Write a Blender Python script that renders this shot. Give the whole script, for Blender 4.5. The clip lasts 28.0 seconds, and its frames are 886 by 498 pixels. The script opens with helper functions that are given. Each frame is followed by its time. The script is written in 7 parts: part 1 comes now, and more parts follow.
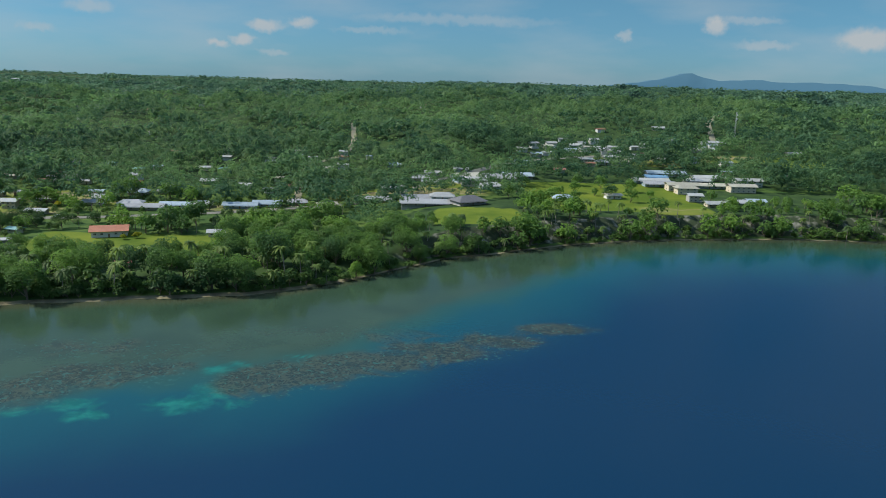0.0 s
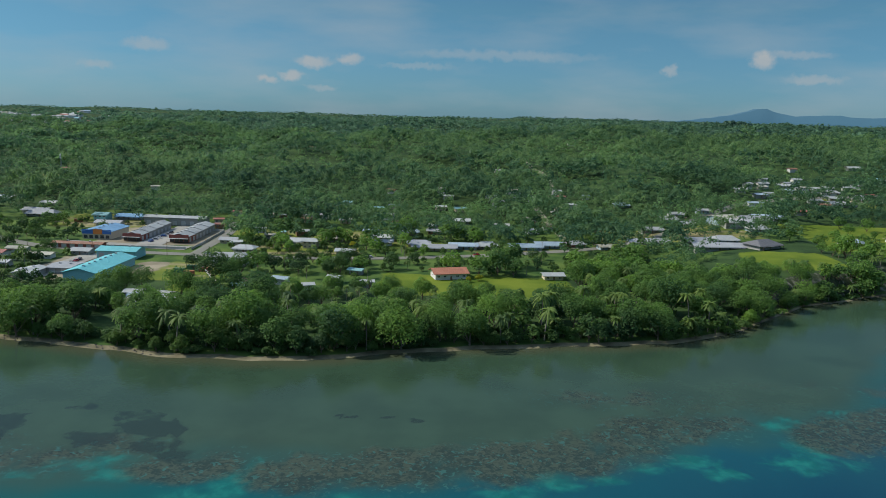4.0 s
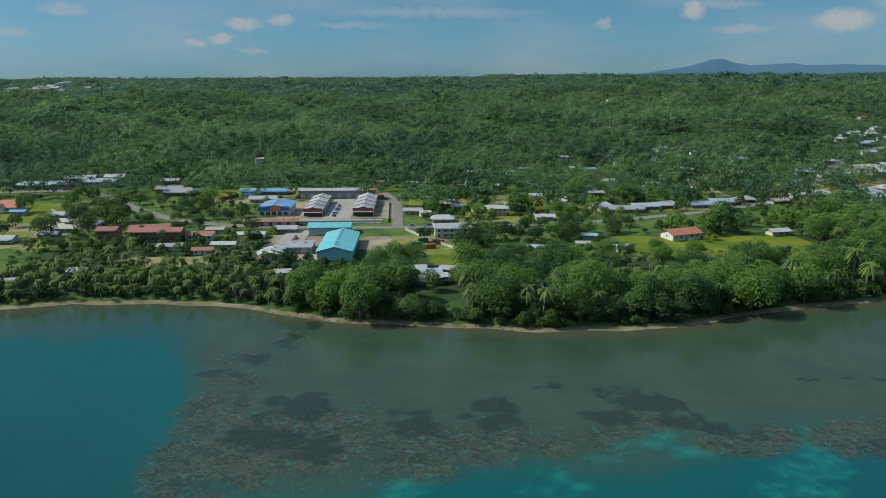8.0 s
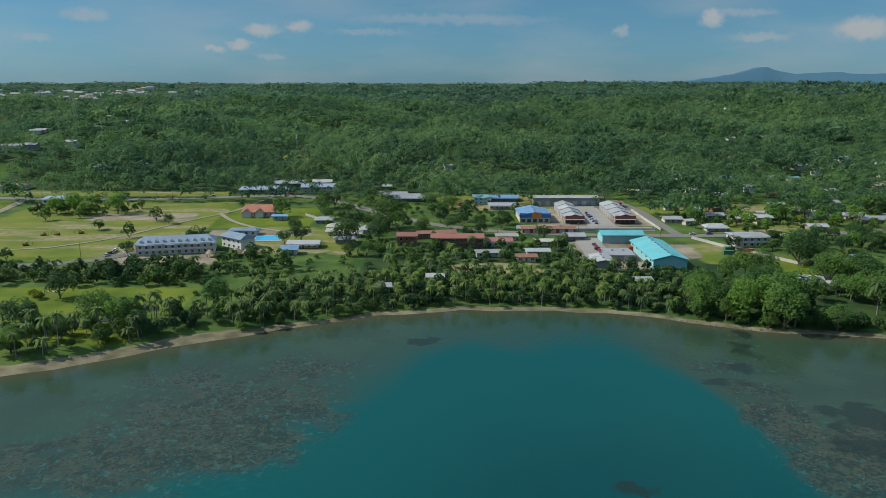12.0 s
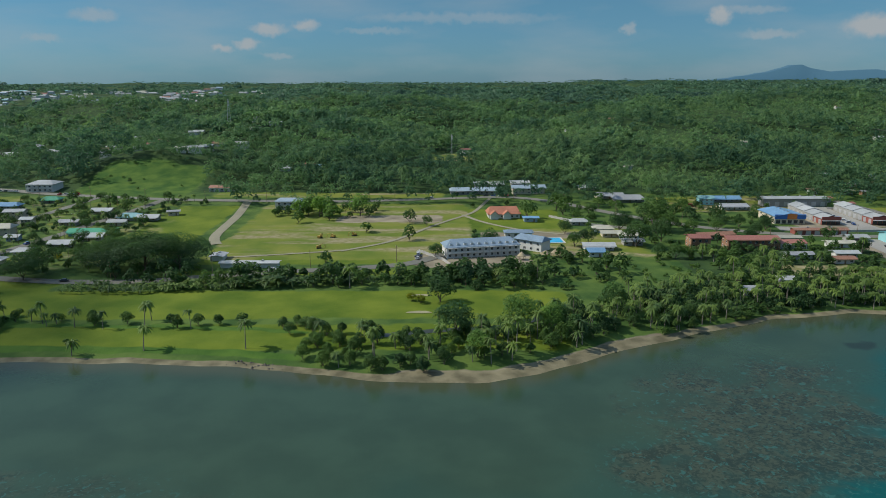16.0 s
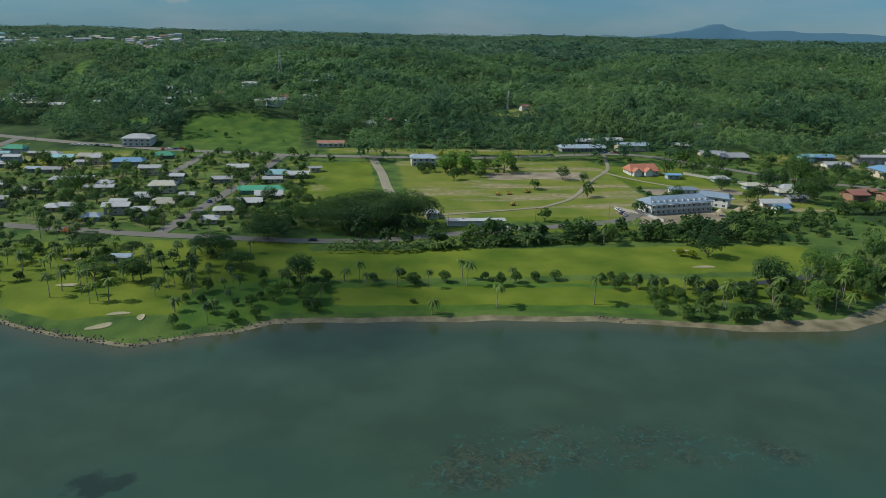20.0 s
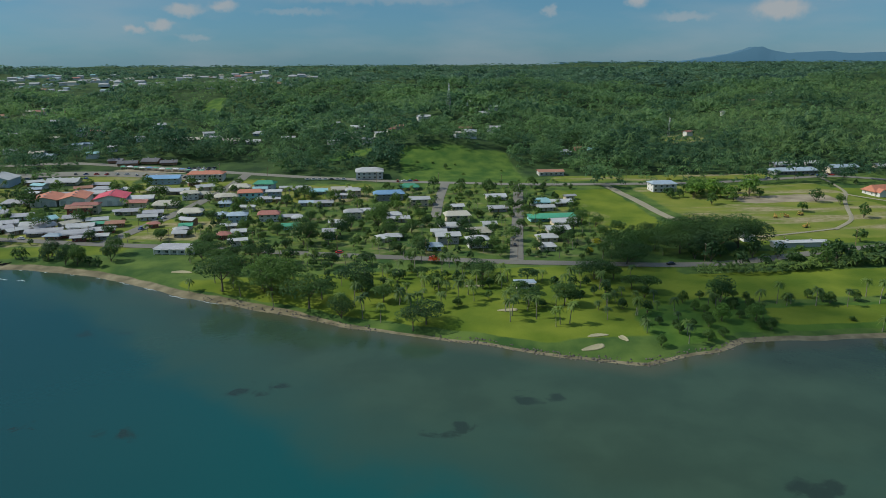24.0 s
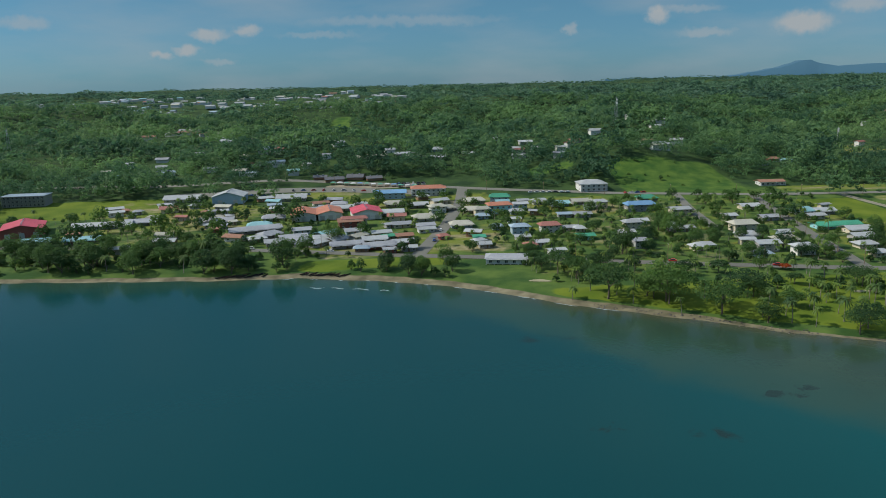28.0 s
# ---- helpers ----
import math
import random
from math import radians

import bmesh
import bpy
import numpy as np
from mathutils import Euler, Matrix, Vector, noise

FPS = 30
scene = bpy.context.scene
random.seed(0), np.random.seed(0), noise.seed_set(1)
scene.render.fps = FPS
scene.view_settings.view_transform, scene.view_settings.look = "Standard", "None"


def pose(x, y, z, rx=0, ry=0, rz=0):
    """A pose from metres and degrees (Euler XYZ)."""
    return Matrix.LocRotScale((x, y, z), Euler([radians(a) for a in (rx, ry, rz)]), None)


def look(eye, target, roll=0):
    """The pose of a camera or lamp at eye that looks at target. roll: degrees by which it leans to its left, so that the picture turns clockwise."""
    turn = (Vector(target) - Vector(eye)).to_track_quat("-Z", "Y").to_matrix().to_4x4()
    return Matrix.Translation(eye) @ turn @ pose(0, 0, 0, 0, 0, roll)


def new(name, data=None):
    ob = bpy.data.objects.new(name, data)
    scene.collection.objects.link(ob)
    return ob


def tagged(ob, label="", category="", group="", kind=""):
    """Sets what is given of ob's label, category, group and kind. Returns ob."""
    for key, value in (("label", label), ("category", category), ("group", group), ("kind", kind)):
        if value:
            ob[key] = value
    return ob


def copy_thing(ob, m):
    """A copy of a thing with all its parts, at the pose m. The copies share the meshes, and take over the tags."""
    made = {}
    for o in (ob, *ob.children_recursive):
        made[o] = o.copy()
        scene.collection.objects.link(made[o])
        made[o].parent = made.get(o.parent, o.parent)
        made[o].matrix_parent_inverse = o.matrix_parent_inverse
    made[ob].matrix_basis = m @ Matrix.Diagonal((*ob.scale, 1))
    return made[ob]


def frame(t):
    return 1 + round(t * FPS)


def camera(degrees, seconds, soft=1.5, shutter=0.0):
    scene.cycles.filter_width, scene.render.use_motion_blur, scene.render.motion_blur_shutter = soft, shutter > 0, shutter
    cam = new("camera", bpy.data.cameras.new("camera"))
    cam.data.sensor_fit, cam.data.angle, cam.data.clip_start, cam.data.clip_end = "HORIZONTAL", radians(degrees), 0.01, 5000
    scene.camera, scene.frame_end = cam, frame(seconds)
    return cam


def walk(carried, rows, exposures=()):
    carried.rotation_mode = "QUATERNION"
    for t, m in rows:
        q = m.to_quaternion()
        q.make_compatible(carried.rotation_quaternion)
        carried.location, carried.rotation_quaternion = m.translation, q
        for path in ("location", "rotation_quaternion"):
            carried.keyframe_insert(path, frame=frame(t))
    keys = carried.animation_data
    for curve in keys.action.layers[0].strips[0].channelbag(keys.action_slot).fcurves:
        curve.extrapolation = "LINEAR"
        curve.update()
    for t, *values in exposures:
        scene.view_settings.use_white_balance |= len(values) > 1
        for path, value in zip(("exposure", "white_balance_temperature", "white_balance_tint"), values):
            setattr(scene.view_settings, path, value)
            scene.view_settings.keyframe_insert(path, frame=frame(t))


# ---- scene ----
cam = camera(62.0, 28.0, 0.9)
PATH = [
    (0, (-3.21, -7.33, 84.42), (-3.012, 12.160, 79.916), 1.62),
    (0.5, (-22.09, -7.64, 84.60), (-22.117, 11.895, 80.317), 1.66),
    (1, (-40.87, -7.86, 84.75), (-41.101, 11.742, 80.793), 1.52),
    (1.5, (-59.55, -8.00, 84.88), (-59.899, 11.624, 81.017), 1.82),
    (2, (-78.14, -8.06, 84.98), (-78.700, 11.577, 81.210), 1.42),
    (2.5, (-96.65, -8.05, 85.06), (-97.348, 11.607, 81.435), 1.68),
    (3, (-115.09, -7.98, 85.13), (-115.894, 11.689, 81.604), 1.49),
    (3.5, (-133.46, -7.86, 85.19), (-134.346, 11.801, 81.633), 1.65),
    (4, (-151.78, -7.70, 85.23), (-152.753, 11.944, 81.579), 1.58),
    (4.5, (-170.04, -7.49, 85.27), (-171.092, 12.090, 81.346), 1.44),
    (5, (-188.25, -7.26, 85.30), (-189.347, 12.261, 81.085), 1.30),
    (5.5, (-206.42, -7.00, 85.34), (-207.502, 12.484, 80.946), 1.20),
    (6, (-224.55, -6.72, 85.37), (-225.585, 12.763, 80.959), 1.29),
    (6.5, (-242.65, -6.42, 85.41), (-243.636, 13.039, 80.896), 1.10),
    (7, (-260.73, -6.12, 85.45), (-261.619, 13.316, 80.795), 2.96),
    (7.5, (-278.78, -5.80, 85.50), (-279.085, 13.657, 80.890), 0.69),
    (8, (-296.82, -5.49, 85.55), (-296.276, 13.949, 80.876), -0.22),
    (8.5, (-314.84, -5.18, 85.62), (-314.011, 14.210, 80.777), 0.04),
    (9, (-332.85, -4.87, 85.69), (-332.070, 14.534, 80.913), -0.19),
    (9.5, (-350.86, -4.57, 85.78), (-350.154, 14.848, 81.045), -0.30),
    (10, (-368.86, -4.28, 85.88), (-368.266, 15.165, 81.244), -0.26),
    (10.5, (-386.87, -4.00, 85.99), (-386.516, 15.468, 81.440), -0.08),
    (11, (-404.87, -3.74, 86.11), (-404.666, 15.745, 81.612), 0.16),
    (11.5, (-422.89, -3.49, 86.25), (-422.715, 15.999, 81.770), 0.09),
    (12, (-440.91, -3.26, 86.40), (-440.768, 16.226, 81.891), 0.10),
    (12.5, (-458.93, -3.04, 86.56), (-458.853, 16.429, 81.990), 0.08),
    (13, (-476.97, -2.84, 86.74), (-476.918, 16.621, 82.126), 0.03),
    (13.5, (-495.03, -2.65, 86.93), (-494.970, 16.801, 82.288), -0.04),
    (14, (-513.09, -2.48, 87.13), (-513.028, 16.970, 82.479), -0.08),
    (14.5, (-531.17, -2.32, 87.34), (-531.112, 17.130, 82.698), -0.00),
    (15, (-549.27, -2.18, 87.55), (-549.214, 17.280, 82.932), 0.21),
    (15.5, (-567.38, -2.04, 87.78), (-567.350, 17.423, 83.184), 0.30),
    (16, (-585.50, -1.91, 88.01), (-585.552, 17.564, 83.469), -0.13),
    (16.5, (-603.64, -1.79, 88.25), (-603.742, 17.710, 83.802), 0.25),
    (17, (-621.80, -1.66, 88.49), (-621.889, 17.818, 83.974), -0.02),
    (17.5, (-639.97, -1.54, 88.74), (-638.039, 17.608, 83.287), -0.26),
    (18, (-658.15, -1.41, 88.97), (-655.809, 17.661, 83.409), 0.59),
    (18.5, (-676.34, -1.26, 89.21), (-673.887, 17.794, 83.661), 1.37),
    (19, (-694.54, -1.10, 89.44), (-691.949, 17.921, 83.842), 1.92),
    (19.5, (-712.75, -0.92, 89.66), (-710.222, 18.087, 83.987), 1.80),
    (20, (-730.96, -0.72, 89.87), (-728.557, 18.295, 84.147), 1.37),
    (20.5, (-749.18, -0.48, 90.06), (-746.830, 18.548, 84.359), 1.17),
    (21, (-767.40, -0.20, 90.23), (-765.093, 18.855, 84.612), 0.90),
    (21.5, (-785.61, 0.12, 90.38), (-783.311, 19.239, 84.967), 0.68),
    (22, (-803.82, 0.50, 90.50), (-801.543, 19.684, 85.325), 0.45),
    (22.5, (-822.02, 0.94, 90.59), (-819.850, 20.180, 85.588), 0.13),
    (23, (-840.21, 1.45, 90.65), (-838.142, 20.722, 85.733), -0.38),
    (23.5, (-858.38, 2.03, 90.66), (-856.551, 21.361, 85.877), -0.65),
    (24, (-876.53, 2.70, 90.64), (-874.662, 21.976, 85.643), -0.25),
    (24.5, (-894.65, 3.47, 90.56), (-893.146, 22.785, 85.612), -1.04),
    (25, (-912.74, 4.34, 90.44), (-911.302, 23.679, 85.557), -1.22),
    (25.5, (-930.79, 5.32, 90.25), (-929.330, 24.671, 85.401), -0.65),
    (26, (-948.81, 6.43, 90.00), (-947.378, 25.808, 85.246), -0.87),
    (26.5, (-966.77, 7.68, 89.68), (-965.357, 27.077, 85.008), -0.90),
    (27, (-984.68, 9.08, 89.28), (-983.282, 28.487, 84.670), -1.46),
    (27.5, (-1002.54, 10.63, 88.81), (-1001.259, 30.068, 84.266), -1.53),
    (28, (-1020.32, 12.36, 88.24), (-1019.053, 31.805, 83.747), -1.25),
]
walk(cam, [(t, look(eye, target, roll)) for t, eye, target, roll in PATH], [(0, 0.82), (2, 0.62), (6, 0.62), (12, 0.56), (16, 0.50), (18, 0.38), (24, 0.44), (28, 0.50)])

# ---- world, sun ----
SUN_TO = Vector((-0.70, 0.08, 0.66)).normalized()
world = bpy.data.worlds.new("sky")
scene.world = world
world.use_nodes = True
wn, wl = world.node_tree.nodes, world.node_tree.links
wn.clear()
w_out = wn.new("ShaderNodeOutputWorld")
w_bg = wn.new("ShaderNodeBackground")
w_sky = wn.new("ShaderNodeTexSky")
w_sky.sky_type, w_sky.sun_disc = "NISHITA", False
w_sky.sun_elevation = math.asin(SUN_TO.z)
w_sky.sun_rotation = math.atan2(SUN_TO.x, SUN_TO.y)
w_sky.altitude, w_sky.air_density, w_sky.dust_density, w_sky.ozone_density = 100, 1.0, 0.15, 3.0
w_bg.inputs["Strength"].default_value = 0.066
# small fair-weather clouds low over the land
w_co = wn.new("ShaderNodeTexCoord")
w_sep = wn.new("ShaderNodeSeparateXYZ")
wl.new(w_co.outputs["Generated"], w_sep.inputs["Vector"])


def sky_math(op, a, b):
    x = wn.new("ShaderNodeMath")
    x.operation = op
    for sock, v in zip(x.inputs, (a, b)):
        if isinstance(v, (int, float)):
            sock.default_value = v
        else:
            wl.new(v, sock)
    return x.outputs["Value"]


# each cloud: where it stands (sideways and up, as slopes seen northwards), half width, half height, thickness
CLOUDS = [(-0.228, 0.0618, 0.0230, 0.0069, 0.8), (-0.180, 0.0650, 0.0169, 0.0069, 0.8), (-0.292, 0.0370, 0.0123, 0.0054, 0.7), (-0.258, 0.0420, 0.0138, 0.0069, 0.85),
          (-0.218, 0.0278, 0.0192, 0.0046, 0.45), (-0.092, 0.0590, 0.0460, 0.0038, 0.35), (0.240, 0.0616, 0.0092, 0.0069, 0.6), (0.357, 0.0766, 0.0153, 0.0100, 0.95),
          (0.425, 0.0539, 0.0368, 0.0054, 0.45), (0.558, 0.0647, 0.0383, 0.0138, 0.95), (0.400, 0.0846, 0.0460, 0.0046, 0.35), (0.019, 0.0746, 0.1150, 0.0061, 0.35),
          (-0.456, 0.0796, 0.0307, 0.0077, 0.5), (-0.525, 0.0520, 0.0230, 0.0061, 0.4), (0.636, 0.0882, 0.0383, 0.0107, 0.7)]
w_north = sky_math("MAXIMUM", w_sep.outputs["Y"], 0.02)
w_flat = wn.new("ShaderNodeCombineXYZ")
wl.new(sky_math("DIVIDE", w_sep.outputs["X"], w_north), w_flat.inputs["X"])
wl.new(sky_math("DIVIDE", w_sep.outputs["Z"], w_north), w_flat.inputs["Y"])
w_billow = wn.new("ShaderNodeTexNoise")
w_billow.inputs["Scale"].default_value, w_billow.inputs["Detail"].default_value = 75, 6
wl.new(w_flat.outputs["Vector"], w_billow.inputs["Vector"])
w_torn = wn.new("ShaderNodeVectorMath")
w_torn.operation = "MULTIPLY_ADD"
w_torn.inputs[1].default_value = (0.030, 0.016, 0)
wl.new(w_billow.outputs["Color"], w_torn.inputs[0])
wl.new(w_flat.outputs["Vector"], w_torn.inputs[2])
w_puffs = 0.0
for ca, cb, ra, rb, thick in CLOUDS:
    q = wn.new("ShaderNodeVectorMath")
    q.operation = "MULTIPLY_ADD"
    q.inputs[1].default_value = (1 / ra, 1 / rb, 0)
    q.inputs[2].default_value = (-(ca + 0.015) / ra, -(cb + 0.008) / rb, 0)
    wl.new(w_torn.outputs["Vector"], q.inputs[0])
    far = wn.new("ShaderNodeVectorMath")
    far.operation = "LENGTH"
    wl.new(q.outputs["Vector"], far.inputs[0])
    body = wn.new("ShaderNodeMapRange")
    body.interpolation_type = "SMOOTHSTEP"
    body.inputs["From Min"].default_value, body.inputs["From Max"].default_value = 1.45, 0.35
    body.inputs["To Min"].default_value, body.inputs["To Max"].default_value = 0.0, thick * 0.95
    wl.new(far.outputs["Value"], body.inputs["Value"])
    w_puffs = sky_math("MAXIMUM", body.outputs["Result"], w_puffs)
w_map2 = wn.new("ShaderNodeMapping")
w_map2.inputs["Scale"].default_value = (4, 4, 16)
w_noise2 = wn.new("ShaderNodeTexNoise")
w_noise2.inputs["Scale"].default_value, w_noise2.inputs["Detail"].default_value = 1.4, 5
w_ramp2 = wn.new("ShaderNodeValToRGB")
w_ramp2.color_ramp.elements[0].position, w_ramp2.color_ramp.elements[1].position = 0.40, 0.85
w_add = wn.new("ShaderNodeMath")
w_add.operation, w_add.use_clamp = "MULTIPLY_ADD", True
w_add.inputs[1].default_value = 0.46
w_mix = wn.new("ShaderNodeMixRGB")
w_mix.inputs["Color2"].default_value = (3.7, 4.15, 4.45, 1)
w_tone = wn.new("ShaderNodeMixRGB")
w_tone.blend_type = "MULTIPLY"
w_tone.inputs["Fac"].default_value = 1.0
# moist blue air low over the island; unseen upper sky brightened for fill
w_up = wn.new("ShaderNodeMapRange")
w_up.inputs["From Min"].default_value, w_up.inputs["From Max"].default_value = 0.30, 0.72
w_fill = wn.new("ShaderNodeMixRGB")
w_fill.inputs["Color2"].default_value = (3.30, 3.05, 2.55, 1)
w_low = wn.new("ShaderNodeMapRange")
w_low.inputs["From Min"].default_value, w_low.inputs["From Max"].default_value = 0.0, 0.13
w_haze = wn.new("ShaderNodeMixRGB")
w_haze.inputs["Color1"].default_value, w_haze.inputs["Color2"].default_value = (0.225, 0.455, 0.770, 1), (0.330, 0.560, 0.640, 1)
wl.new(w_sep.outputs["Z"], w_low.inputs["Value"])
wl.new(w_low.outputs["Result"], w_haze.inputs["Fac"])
wl.new(w_haze.outputs["Color"], w_fill.inputs["Color1"])
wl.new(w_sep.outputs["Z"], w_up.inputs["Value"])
wl.new(w_up.outputs["Result"], w_fill.inputs["Fac"])
wl.new(w_fill.outputs["Color"], w_tone.inputs["Color2"])
wl.new(w_co.outputs["Generated"], w_map2.inputs["Vector"])
wl.new(w_map2.outputs["Vector"], w_noise2.inputs["Vector"])
wl.new(w_noise2.outputs["Fac"], w_ramp2.inputs["Fac"])
wl.new(w_ramp2.outputs["Color"], w_add.inputs[0])
wl.new(w_puffs, w_add.inputs[2])
wl.new(w_add.outputs["Value"], w_mix.inputs["Fac"])
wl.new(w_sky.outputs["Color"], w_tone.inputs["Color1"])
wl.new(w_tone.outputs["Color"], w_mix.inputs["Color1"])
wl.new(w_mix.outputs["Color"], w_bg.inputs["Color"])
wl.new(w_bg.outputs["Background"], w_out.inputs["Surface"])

sun_data = bpy.data.lights.new("sun", "SUN")
sun_data.energy, sun_data.angle, sun_data.color = 3.2, radians(0.5), (1.0, 0.945, 0.835)
sun = new("sun", sun_data)
sun.matrix_world = look(SUN_TO * 500, (0, 0, 0))


# ---- materials ----
def material(name, color, rough=0.8, metal=0.0, vary=0.15, scale=0.3, fine=3.0, bump=0.0, spec=0.3):
    """Plain surface with stains at two scales and a fine relief."""
    m = bpy.data.materials.new(name)
    m.use_nodes = True
    n, l = m.node_tree.nodes, m.node_tree.links
    b = n["Principled BSDF"]
    b.inputs["Roughness"].default_value, b.inputs["Metallic"].default_value = rough, metal
    b.inputs["Specular IOR Level"].default_value = spec
    geo = n.new("ShaderNodeNewGeometry")
    big, small = n.new("ShaderNodeTexNoise"), n.new("ShaderNodeTexNoise")
    big.inputs["Scale"].default_value, small.inputs["Scale"].default_value = scale, fine
    small.inputs["Detail"].default_value = 5
    l.new(geo.outputs["Position"], big.inputs["Vector"])
    l.new(geo.outputs["Position"], small.inputs["Vector"])
    info = n.new("ShaderNodeObjectInfo")
    add = n.new("ShaderNodeMath")
    add.operation = "ADD"
    l.new(big.outputs["Fac"], add.inputs[0])
    l.new(small.outputs["Fac"], add.inputs[1])
    add2 = n.new("ShaderNodeMath")
    add2.operation = "MULTIPLY_ADD"
    add2.inputs[1].default_value = 0.6
    l.new(info.outputs["Random"], add2.inputs[0])
    l.new(add.outputs["Value"], add2.inputs[2])
    span = n.new("ShaderNodeMapRange")
    span.inputs["From Min"].default_value, span.inputs["From Max"].default_value = 0.75, 1.85
    span.inputs["To Min"].default_value, span.inputs["To Max"].default_value = 1 - vary, 1 + vary
    l.new(add2.outputs["Value"], span.inputs["Value"])
    mul = n.new("ShaderNodeVectorMath")
    mul.operation = "SCALE"
    mul.inputs[0].default_value = color
    l.new(span.outputs["Result"], mul.inputs["Scale"])
    l.new(mul.outputs["Vector"], b.inputs["Base Color"])
    if bump:
        bp = n.new("ShaderNodeBump")
        bp.inputs["Strength"].default_value, bp.inputs["Distance"].default_value = 0.6, bump
        l.new(small.outputs["Fac"], bp.inputs["Height"])
        l.new(bp.outputs["Normal"], b.inputs["Normal"])
    return m


def roofing(name, color, rough=0.58, metal=0.0, pitch=1.1):
    """Ribbed sheet metal, weathered in streaks."""
    m = material(name, color, rough, metal, 0.24, 0.12, 1.2, spec=0.25)
    n, l = m.node_tree.nodes, m.node_tree.links
    co = n.new("ShaderNodeTexCoord")
    wave = n.new("ShaderNodeTexWave")
    wave.inputs["Scale"].default_value = pitch
    wave.bands_direction = "X"
    l.new(co.outputs["Object"], wave.inputs["Vector"])
    bp = n.new("ShaderNodeBump")
    bp.inputs["Strength"].default_value, bp.inputs["Distance"].default_value = 0.5, 0.08
    l.new(wave.outputs["Fac"], bp.inputs["Height"])
    l.new(bp.outputs["Normal"], n["Principled BSDF"].inputs["Normal"])
    return m


def foliage(name, dark, light, patch=0.035, gloss=0.25):
    """Leaves: each clump its own tone, each tree its own, and broad drifts over a wood."""
    m = bpy.data.materials.new(name)
    m.use_nodes = True
    n, l = m.node_tree.nodes, m.node_tree.links
    b = n["Principled BSDF"]
    b.inputs["Roughness"].default_value = 0.6
    b.inputs["Specular IOR Level"].default_value = gloss
    geo, info, att = n.new("ShaderNodeNewGeometry"), n.new("ShaderNodeObjectInfo"), n.new("ShaderNodeAttribute")
    att.attribute_name = "tone"
    noise_t = n.new("ShaderNodeTexNoise")
    noise_t.inputs["Scale"].default_value = patch
    l.new(geo.outputs["Position"], noise_t.inputs["Vector"])
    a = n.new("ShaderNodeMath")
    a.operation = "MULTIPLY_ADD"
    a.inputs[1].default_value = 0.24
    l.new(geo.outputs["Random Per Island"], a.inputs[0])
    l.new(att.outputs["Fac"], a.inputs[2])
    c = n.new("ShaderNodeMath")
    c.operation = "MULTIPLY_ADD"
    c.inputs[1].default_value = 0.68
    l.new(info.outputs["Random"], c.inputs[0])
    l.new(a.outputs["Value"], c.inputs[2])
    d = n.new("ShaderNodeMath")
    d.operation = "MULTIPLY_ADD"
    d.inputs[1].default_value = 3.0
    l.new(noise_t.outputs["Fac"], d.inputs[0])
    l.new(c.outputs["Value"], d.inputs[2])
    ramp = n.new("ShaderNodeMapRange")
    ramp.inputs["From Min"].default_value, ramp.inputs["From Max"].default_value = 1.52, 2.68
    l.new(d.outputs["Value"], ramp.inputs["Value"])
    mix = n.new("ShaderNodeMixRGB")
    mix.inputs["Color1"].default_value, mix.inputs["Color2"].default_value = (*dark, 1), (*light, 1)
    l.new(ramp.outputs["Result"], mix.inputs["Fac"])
    l.new(mix.outputs["Color"], b.inputs["Base Color"])
    thin = n.new("ShaderNodeBsdfTranslucent")
    l.new(mix.outputs["Color"], thin.inputs["Color"])
    both = n.new("ShaderNodeMixShader")
    both.inputs["Fac"].default_value = 0.5
    l.new(b.outputs["BSDF"], both.inputs[1])
    l.new(thin.outputs["BSDF"], both.inputs[2])
    l.new(both.outputs["Shader"], n["Material Output"].inputs["Surface"])
    return m


M_LEAF = foliage("broad_leaves", (0.054, 0.124, 0.040), (0.160, 0.290, 0.050))
M_LEAF_GARDEN = foliage("garden_leaves", (0.034, 0.084, 0.029), (0.104, 0.190, 0.038))
M_LEAF_DARK = foliage("rain_tree_leaves", (0.032, 0.080, 0.030), (0.092, 0.176, 0.038))
# far leaves tinted bluish: distance haze put into their colour
M_LEAF_HAZE = foliage("forest_leaves", (0.046, 0.102, 0.078), (0.112, 0.214, 0.118), 0.006)
M_PALM = foliage("palm_fronds", (0.044, 0.098, 0.030), (0.172, 0.262, 0.050), 0.05, 0.4)
# the same haze tint put into the far fronds
M_PALM_HAZE = foliage("plantation_fronds", (0.050, 0.115, 0.068), (0.126, 0.245, 0.100), 0.010, 0.3)
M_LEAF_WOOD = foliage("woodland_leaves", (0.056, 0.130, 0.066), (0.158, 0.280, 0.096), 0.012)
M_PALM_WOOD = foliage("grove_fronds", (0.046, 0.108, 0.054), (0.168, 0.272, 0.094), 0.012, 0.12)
M_FLAME = foliage("red_blossom", (0.20, 0.030, 0.010), (0.42, 0.085, 0.02))
M_YELLOW = foliage("yellow_leaves", (0.16, 0.20, 0.01), (0.42, 0.40, 0.03))
M_BARK = material("bark", (0.13, 0.105, 0.08), 0.9, 0, 0.3, 0.5, 4, 0.05)
M_PALMBARK = material("palm_bark", (0.20, 0.18, 0.15), 0.9, 0, 0.25, 0.5, 4, 0.05)
M_ASPHALT = material("asphalt", (0.138, 0.136, 0.112), 0.85, 0, 0.22, 0.06, 1.5)
M_PAVING = material("pale_paving", (0.24, 0.232, 0.205), 0.9, 0, 0.25, 0.05, 1.2)
M_GRAVEL = material("coral_gravel", (0.235, 0.220, 0.150), 0.95, 0, 0.25, 0.08, 1.5, 0.05)
